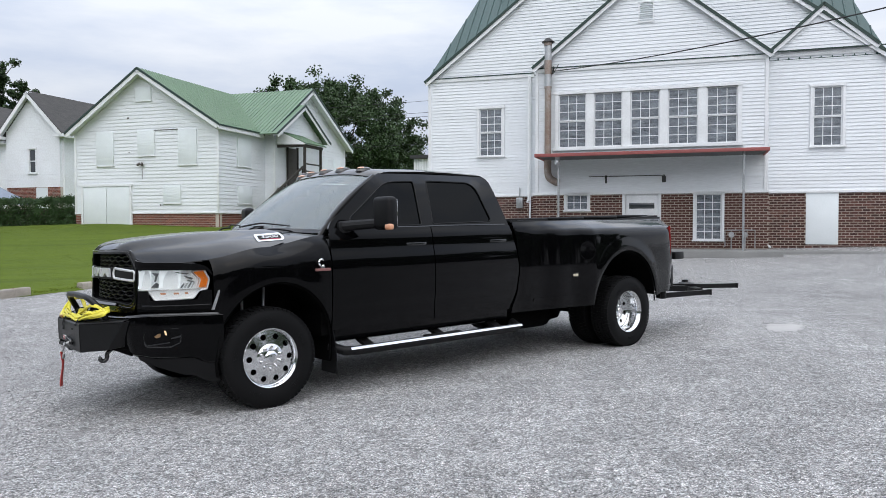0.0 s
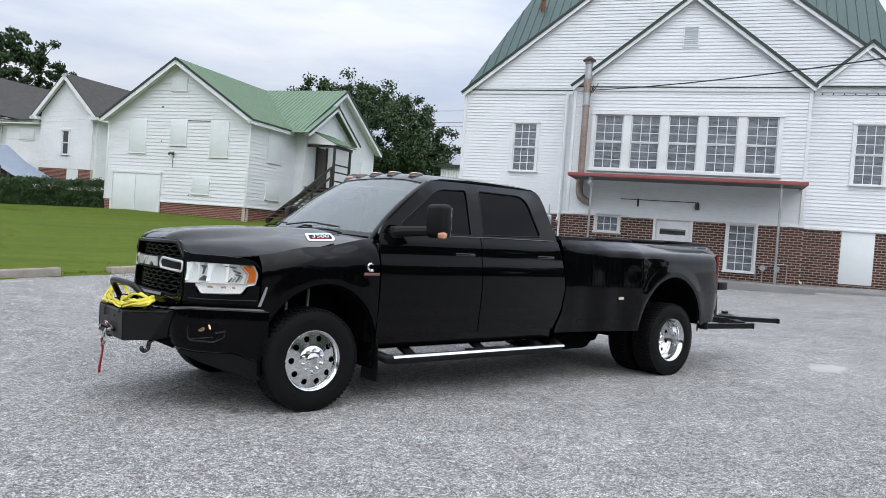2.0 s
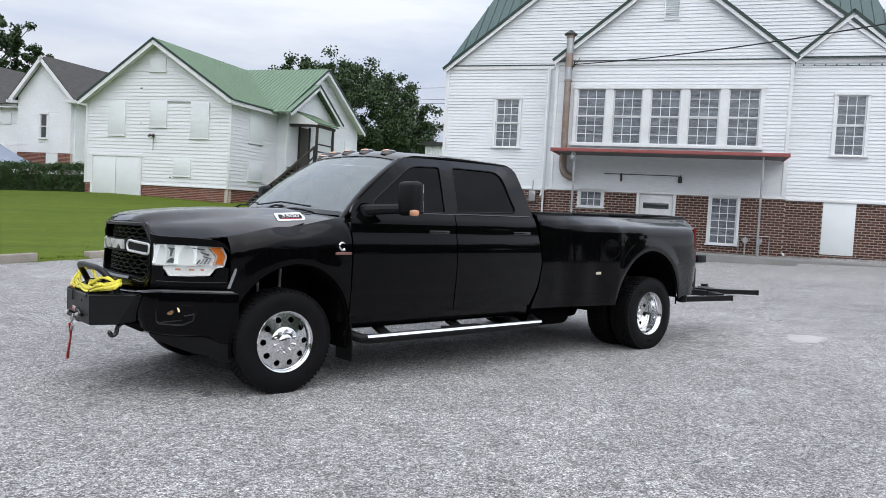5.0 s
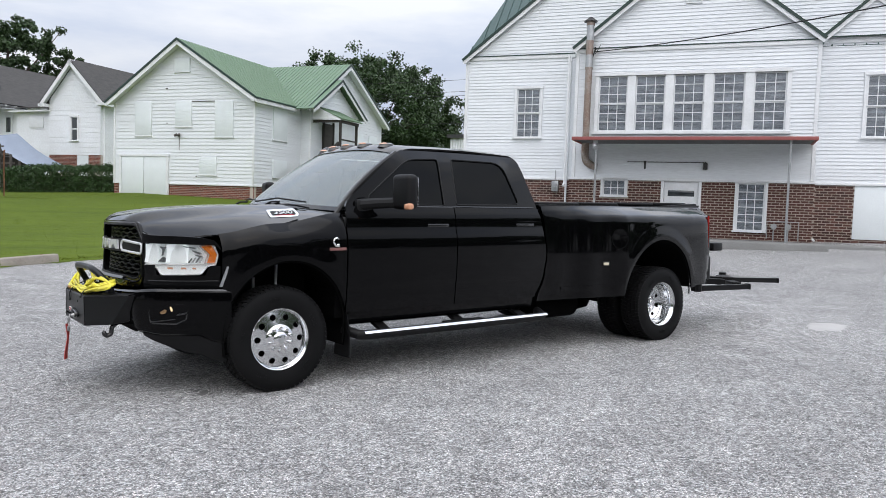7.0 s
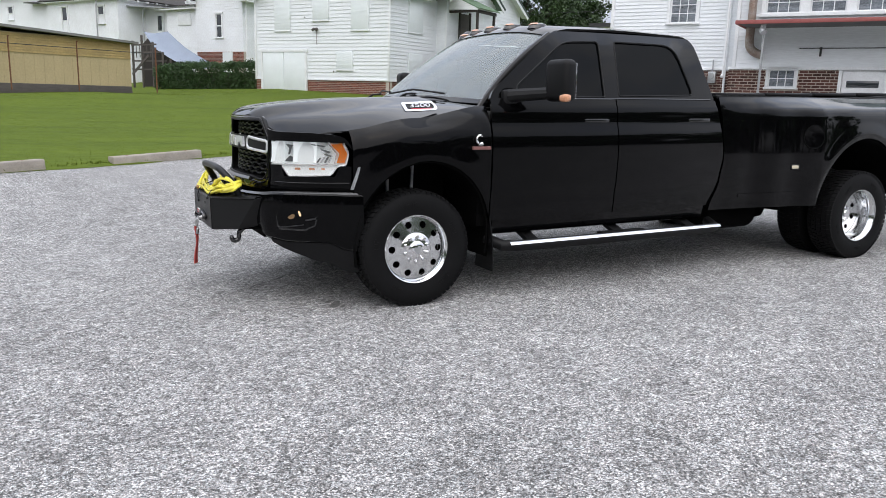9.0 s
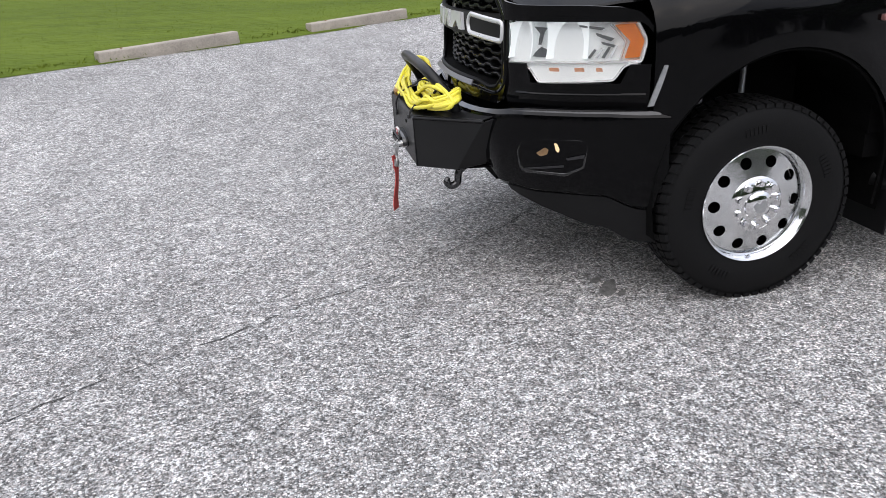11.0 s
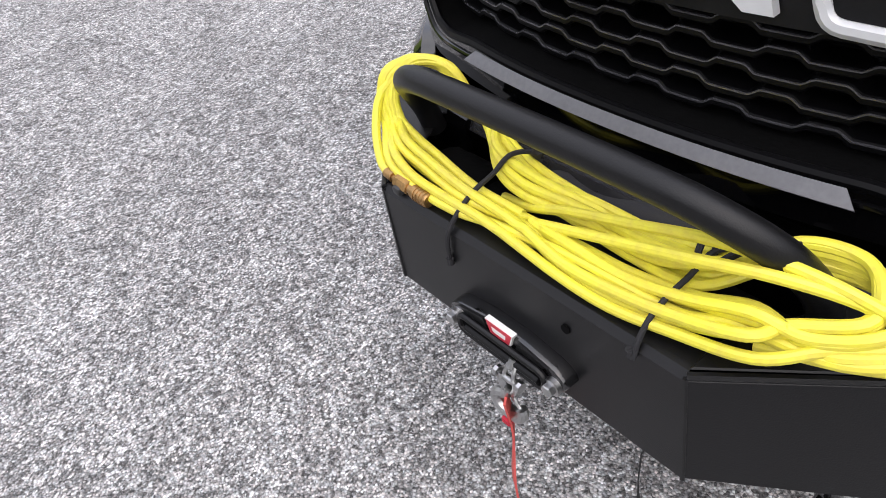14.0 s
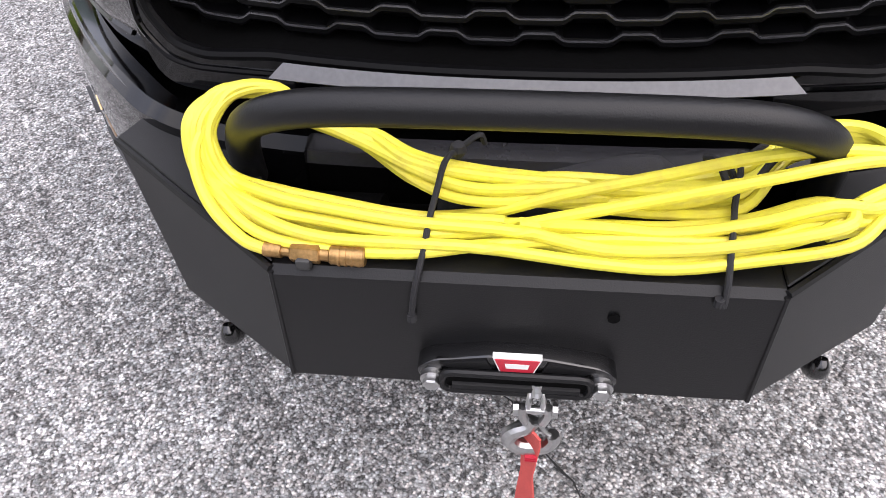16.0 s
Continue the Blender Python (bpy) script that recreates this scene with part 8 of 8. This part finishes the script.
part("roof", roof_plane((0.30, -0.35, 3.74), (0.30, 6.68, 3.46), (-24.3, 6.68, 3.46), (-24.3, -0.35, 3.74), 0.10), SLAB, store)
part("plinth", merge(block((-24.2, -0.5, 0.8), (0.06, 0.0, 1.43), 0.02), block((0.0, 0.0, 0.8), (0.05, 6.42, 1.46), 0.02)), WOOD_GREY, store)
fence = thing("chain_link_fence", SM, "thin galvanised fence posts and rail", "fence")
for y in (0.36, 3.2, 7.1):
    part("post", tube(smooth_line([(0.9, y, 1.2), (0.9, y, 3.05), (0.96, y, 3.22)], 3), 0.028, 8), RUST, fence)
part("rail", rod((0.9, -1.0, 2.95), (0.9, 7.4, 2.95), 0.014, 8), DARK_METAL, fence)

# ---- lean-to, tarpaulin and hedge ----
LM = HM
leanto = thing("lean_to_shed", LM, "dark open wooden lean-to beside the yard", "shed")
for x, y, z in ((-21.0, 2.5, 4.3), (-20.0, 2.4, 4.6), (-18.9, 2.3, 4.2), (-17.9, 2.2, 3.6), (-17.1, 2.1, 3.2)):
    part("post", beam((x, y, 1.2), (x, y, z), 0.10, 0.10, (1, 0, 0)), WOOD_GREY, leanto)
for z in (2.6, 3.1, 3.6, 4.05):
    part("rail", beam((-21.1, 2.5, z), (-18.6 + (4.1 - z) * 0.9, 2.28, z), 0.05, 0.09), WOOD_GREY, leanto)
part("brace", beam((-21.0, 2.4, 2.3), (-19.3, 2.3, 3.4), 0.06, 0.14), WOOD_GREY, leanto)
for i in range(7):
    part("baluster", beam((-20.9 + 0.33 * i, 2.42, 3.3), (-20.9 + 0.33 * i, 2.42, 4.1 - 0.03 * i), 0.035, 0.035, (1, 0, 0)), WOOD_GREY, leanto)
part("back_panel", prism([(-21.2, 1.2), (-16.6, 1.2), (-16.6, 2.5), (-18.9, 3.5), (-20.6, 4.5), (-21.2, 4.1)], "y", 3.3, 3.4), WOOD_DARK, leanto)
tarp = thing("tarpaulin", LM, "pale blue-grey tarpaulin sagging down to the hedge", "tarpaulin")
def tarp_pt(u, v):
    """u runs down from the ridge, v from one side to the other."""
    xl = lerp(u, [(0, -21.3), (0.4, -19.4), (0.75, -16.9), (1, -15.0)])
    xr = lerp(u, [(0, -19.1), (0.4, -16.6), (0.75, -14.2), (1, -12.3)])
    z = lerp(u, [(0, 4.92), (0.4, 3.86), (0.75, 3.12), (1, 2.74)]) - 0.10 * math.sin(math.pi * v)
    return (xl + (xr - xl) * v, 3.6 - 2.0 * u, z + 0.012 * math.sin(v * 11 + u * 4) + 0.006 * math.sin(u * 19))
part("cloth", thick(sheet(tarp_pt, span(0, 1, 30), span(0, 1, 24)), 0.01), TARP, tarp)


def leaf_cloud(count, place, size, rng_, flat=0.5):
    """Small bent leaves: two triangles each."""
    verts, faces = [], []
    for _ in range(count):
        p = place()
        if p is None:
            continue
        s = size * rng_.uniform(0.6, 1.3)
        a, t = rng_.uniform(0, 6.283), rng_.uniform(-1.2, 1.2)
        ax = Vector((math.cos(a), math.sin(a), 0))
        up = Vector((-math.sin(a) * math.sin(t), math.cos(a) * math.sin(t), math.cos(t)))
        i = len(verts)
        verts += [p - ax * s * 0.5, p + up * s * flat, p + ax * s * 0.5, p - up * s * flat]
        faces += [(i, i + 1, i + 2), (i, i + 2, i + 3)]
    return raw(verts, faces)


hedge = thing("hedge", HM, "dense dark green vine-covered hedge", "hedge")
hr = random.Random(5)


def hedge_point():
    x = hr.uniform(-16.3, -8.45)
    f = hr.random()
    top = 2.82 + 0.20 * noise.noise((x * 0.9, 1, 0)) + 0.17 * noise.noise((x * 3.2, 3, 0)) - 0.10 * max(0, -14.5 - x)
    if f < 0.6:
        z = 1.35 + (top - 1.35) * hr.random()
        y = 0.35 + 0.14 * noise.noise((x * 2, z * 2, 4)) + hr.uniform(-0.14, 0.1)
    else:
        y = 0.4 + 0.9 * hr.random()
        z = top + hr.uniform(-0.14, 0.06) + 0.16 * hr.random() ** 6
    return Vector((x, y, z))


part("leaves", leaf_cloud(24000, hedge_point, 0.075, hr), HEDGE_LEAF, hedge)
part("stem_core", block((-16.1, 0.5, 1.2), (-8.5, 1.2, 2.40), 0.1), BARK, hedge)


def tree(name, base, crown, wide, tall, trunk_r, clumps, leaves, seed, label, leaf=0.2):
    """A trunk with limbs reaching into an uneven crown of leafy clumps; crown: height of its middle."""
    t = thing(name, Matrix.Translation(base), label, "tree")
    r = random.Random(seed)
    tips, limbs = [], [tube(smooth_line([(0, 0, -0.3), (0.1, 0.1, crown * 0.3), (0.3 * r.uniform(-1, 1), 0.2, crown * 0.7), (0.4 * r.uniform(-1, 1), 0.3, crown + tall * 0.5)], 4),
                            [trunk_r * k for k in (1.25, 1.1, 1, 0.95, 0.9, 0.85, 0.8, 0.7, 0.6, 0.5, 0.4, 0.3, 0.15)], 9)]
    for i in range(clumps):
        d = Vector((r.gauss(0, 1), r.gauss(0, 1), r.gauss(0, 1))).normalized()
        lump = 1 + 0.30 * noise.noise(d * 1.6 + Vector((seed, 0, 0))) + 0.22 * noise.noise(d * 4.0 + Vector((0, seed, 0)))
        f = r.uniform(0.35, 1.0) ** 0.5 * lump
        c = Vector((d.x * wide * f, d.y * wide * f, crown + d.z * tall * f * (1.0 if d.z > 0 else 0.75)))
        tips.append((c, wide * r.uniform(0.030, 0.085)))
        if i % 24 == 0:
            h0 = crown * r.uniform(0.45, 0.95)
            mid = Vector((c.x * 0.45, c.y * 0.45, h0 + (c.z - h0) * 0.35))
            limbs.append(tube(smooth_line([(0, 0.1, h0), mid, c], 3), [trunk_r * k for k in (0.40, 0.34, 0.28, 0.22, 0.16, 0.10, 0.05)], 6))
    part("trunk", merge(*limbs), BARK, t)

    def pick():
        c, rad = tips[r.randrange(len(tips))]
        d = Vector((r.gauss(0, 1), r.gauss(0, 1), r.gauss(0, 0.7)))
        return c + d.normalized() * rad * r.uniform(0.1, 1.5) ** 0.8
    part("crown", leaf_cloud(leaves, pick, leaf, r), LEAF, t)
    return t


tree("broadleaf_tree", (29.2, 46.6, 1.0), 6.4, 7.7, 6.4, 0.42, 1100, 150000, 41, "dark green broadleaf tree behind the house", 0.17)
tree("broadleaf_tree", (37.2, 45.4, 1.0), 4.2, 2.8, 2.8, 0.22, 160, 14000, 42, "lower dark green tree behind the house", 0.2)
tree("oak_tree", (6.6, 67.4, 1.0), 10.2, 5.2, 5.0, 0.45, 420, 60000, 43, "tall dark oak above the far roofs", 0.2)
# ---- metal shed far behind ----
shed = thing("metal_shed", GRID @ pose(0, 26, 0), "pale corrugated metal shed with dark roof edge", "shed")
part("wall", thick(sheet(lambda x, z: (x, 0.03 * math.sin(x * 30), z), span(-12, 2, 300), [0.5, 6.3]), 0.02), SIDING_PLAIN, shed)
part("roof_edge", block((-12.2, -0.3, 6.3), (2.2, 4.0, 6.55)), DARK_METAL, shed)
# ---- woods across the street behind the viewer, seen in the paint and panes ----
woods = random.Random(8)
trunks, blobs = [], []
for i in range(46):
    a = radians(150 + 172 * i / 45)
    d = woods.uniform(34, 46)
    c = Vector((d * math.cos(a) + 2, d * math.sin(a) - 4, 0))
    h = woods.uniform(9, 14)
    trunks.append(rod(c, c + Vector((0, 0, h * 0.6)), 0.25, 6))
    for k in range(12):
        blobs.append((c + Vector((woods.uniform(-3, 3), woods.uniform(-3, 3), h * woods.uniform(0.12, 0.9))), woods.uniform(1.2, 2.6)))


def wood_point():
    c, rad = blobs[woods.randrange(len(blobs))]
    return c + Vector((woods.gauss(0, 1), woods.gauss(0, 1), woods.gauss(0, 1))).normalized() * rad * woods.random() ** 0.4


wt = thing("far_woods", Matrix(), "dark belt of trees across the street", "trees", kind="stuff")
part("trunks", merge(*trunks), BARK, wt)
part("foliage", leaf_cloud(52000, wood_point, 0.75, woods), LEAF, wt)

# ---- wheel stops along the lawn ----
STOP = material("stained_old_concrete", (0.29, 0.26, 0.22), 0.9, vary=0.3, scale=5, fine=60, bump=0.35)
def wheel_stop(v0, length, tilt):
    w = thing("wheel_stop", Matrix.Translation(ground_at(EDGE - 0.12, v0)) @ pose(0, 0, 0, 0, -1.0, 32 + tilt), "worn grey concrete wheel stop beside the lawn", "wheel stop", "wheel stops")
    body = prism(round_poly([(-0.085, -0.04), (-0.07, 0.125), (0.07, 0.125), (0.085, -0.04)], 0.015, 2), "x", 0.0, length, 0.012, 2)
    for vv in body.verts:
        k = noise.noise(vv.co * 5) * 0.006
        vv.co += Vector((0, k, k))
    part("block", body, STOP, w)
    for x in (0.3, length - 0.3):
        part("pin", rod((x, 0, 0.12), (x, 0, 0.135), 0.014, 8), RUST, w)


for v0, ln, tl in ((-22.76, 1.80, 0.6), (-19.85, 1.80, -0.4), (-16.92, 1.78, 0.3), (-13.97, 1.80, 0), (-11.04, 1.80, -0.3)):
    wheel_stop(v0, ln, tl)
# ---- utilities on the hall ----
meter = thing("gas_meter_set", GRID, "grey gas meters and pipes against the brick wall", "meter")
for x in (8.33, 8.72):
    part("meter_body", rod((x, -0.86, 1.16), (x, -0.98, 1.16), 0.085, 14), GALV, meter)
    part("riser", tube(smooth_line([(x, -0.9, 0.7), (x, -0.9, 1.0), (x + 0.02, -0.9, 1.1)], 3), 0.02, 8), GALV, meter)
part("manifold", tube([(8.15, -0.88, 0.8), (8.15, -0.88, 1.3), (9.0, -0.88, 1.3), (9.0, -0.88, 0.75)], 0.018, 8), GALV, meter)
boxm = thing("electric_meter_box", GRID, "small grey electric meter box on the wall", "meter")
part("case", merge(block((1.45, -0.14, 2.05), (1.68, -0.0, 2.4), 0.02), rod((1.56, -0.14, 2.27), (1.56, -0.2, 2.27), 0.08, 14)), GALV, boxm)
part("conduit", rod((1.56, -0.06, 2.38), (1.56, -0.06, 2.75), 0.02, 8), GALV, boxm)
spot = thing("flood_light", GRID, "small flood light under the canopy edge", "lamp")
part("head", merge(rod((3.2, -2.3, 3.42), (3.28, -2.42, 3.32), 0.08, 10), block((3.16, -2.3, 3.4), (3.24, -2.2, 3.64))), GALV, spot)
wl_ = thing("wall_lamp", GRID, "small dark lamp on the wall under the canopy", "lamp")
part("case", merge(block((6.28, -0.92, 2.80), (6.40, -0.79, 3.0), 0.02), rod((4.0, -0.82, 3.02), (6.3, -0.82, 3.02), 0.012, 6), rod((4.55, -0.82, 2.8), (4.55, -0.82, 3.05), 0.03, 8)), DARK_METAL, wl_)
part("bracket", block((6.32, -0.86, 2.96), (6.36, -0.78, 3.04)), DARK_METAL, wl_)
# service cable from the bay to a pole out of sight
cable = thing("service_cable", Matrix(), "black sagging overhead service cable", "cable")
p_a = GRID @ Vector((2.85, -0.95, 6.46))
e_, d_ = Vector((-2.708, -6.343, 1.441)), Vector((0.9098, 0.3299, 0.262))
p_b = e_ + d_ * 19.0
p_b2 = p_a + (p_b - p_a) * 1.9
part("wire", tube([p_a.lerp(p_b2, t) + Vector((0, 0, -1.0 * 4 * t * (1 - t) * 0.42)) for t in span(0, 1, 30)], 0.016, 6), CABLE, cable)
part("insulator", merge(*[tube(smooth_line([p_a + Vector((0.02 * k, -0.1 * k, 0.1 * k)), p_a + Vector((-0.1, -0.12, 0.12 - 0.1 * k)), p_a + Vector((-0.05, 0.05, -0.25 + 0.1 * k))], 4), 0.012, 6) for k in range(3)]), CABLE, cable)
lines = thing("power_lines", GRID @ pose(0, 22, 0), "thin dark power lines across the sky", "cable")
for k, z in enumerate((9.6, 8.9, 8.7, 6.9)):
    part("wire", tube([(-60 + 70 * t, 0.4 * k, z + 0.8 * (2 * t - 1) ** 2) for t in span(0, 1, 20)], 0.012, 5), CABLE, lines)
flue = thing("roof_vent_pipe", GRID, "small rusty vent pipe on the green roof", "vent")
part("pipe", rod((-0.05, 3.6, 10.3), (-0.05, 3.6, 10.95), 0.09, 10), RUST, flue)
part("cap", rod((-0.05, 3.6, 10.95), (-0.05, 3.6, 11.1), 0.13, 10), DARK_GREEN, flue)
# ---- stains and cracks in the asphalt ----
OIL = material("oil_stain", (0.16, 0.155, 0.15), 0.7, vary=0.3, scale=40, fine=260, bump=0.4, dark=(0.012, 0.012, 0.012))
CRACK = material("open_crack", (0.03, 0.03, 0.03), 0.95, vary=0.3, scale=12, fine=90, bump=0.2)
PALE = material("pale_patch", (0.40, 0.39, 0.38), 0.9, vary=0.15, scale=4, fine=140, bump=0.3)


def on_ground(x, y, dz=0.004):
    g = GRID_INV @ Vector((x, y, 0))
    return Vector((x, y, rise(g.x, g.y) + dz))


def patch(name, cx, cy, rx, ry, turn, mat, seed, label):
    r = random.Random(seed)
    k = 40
    c, s = math.cos(radians(turn)), math.sin(radians(turn))
    pts = []
    for i in range(k):
        a = 6.2832 * i / k
        m = 1 + 0.35 * noise.noise((math.cos(a) * 1.7 + seed, math.sin(a) * 1.7, seed * 0.3)) + 0.25 * noise.noise((math.cos(a) * 4, math.sin(a) * 4, seed))
        u, v = rx * m * math.cos(a), ry * m * math.sin(a)
        pts.append(on_ground(cx + u * c - v * s, cy + u * s + v * c))
    tagged(shaped(name, raw([on_ground(cx, cy)] + pts, [(0, 1 + i, 1 + (i + 1) % k) for i in range(k)]), mat), label, "stain", kind="structure")


patch("oil_stain", -0.495, -0.765, 0.085, 0.030, 68, OIL, 3, "dark oil stain on the asphalt")
for k, (dx, dy, r_) in enumerate(((0.10, 0.03, 0.035), (-0.11, -0.05, 0.03), (0.06, -0.07, 0.02), (-0.05, 0.06, 0.025), (0.17, 0.07, 0.018), (-0.18, -0.07, 0.014), (0.0, -0.09, 0.012))):
    patch("oil_stain", -0.497 - dy * 0.6, -0.745 + dx * 0.75, r_ * 1.0, r_ * 0.55, 30 + 20 * k, OIL, 12 + k, "small dark oil spot on the asphalt")


def crack(pts, w, seed):
    r = random.Random(seed)
    line = smooth_line([(x, y, 0) for x, y in pts], 14)
    verts, faces = [], []
    for i, p in enumerate(line):
        q = p + Vector((r.uniform(-1, 1), r.uniform(-1, 1), 0)) * 0.012
        t = (line[min(i + 1, len(line) - 1)] - line[max(i - 1, 0)]).normalized()
        n_ = Vector((-t.y, t.x, 0)) * w * r.uniform(0.3, 1.2)
        verts += [on_ground(*(q - n_).xy, 0.003), on_ground(*(q + n_).xy, 0.003)]
    faces = [(2 * i, 2 * i + 1, 2 * i + 3, 2 * i + 2) for i in range(len(line) - 1)]
    tagged(shaped("asphalt_crack", raw(verts, faces), CRACK), "thin meandering crack in the asphalt", "crack", kind="structure")


crack([(-0.5, 0.32), (-0.79, 0.06), (-1.2, -0.22), (-1.42, -0.37), (-1.74, -0.48), (-1.95, -0.61), (-2.6, -0.95), (-3.2, -1.35), (-3.9, -1.7)], 0.0035, 4)

patch("pale_patch", 6.72, -1.81, 0.40, 0.20, 20, PALE, 31, "pale worn patch in the asphalt")
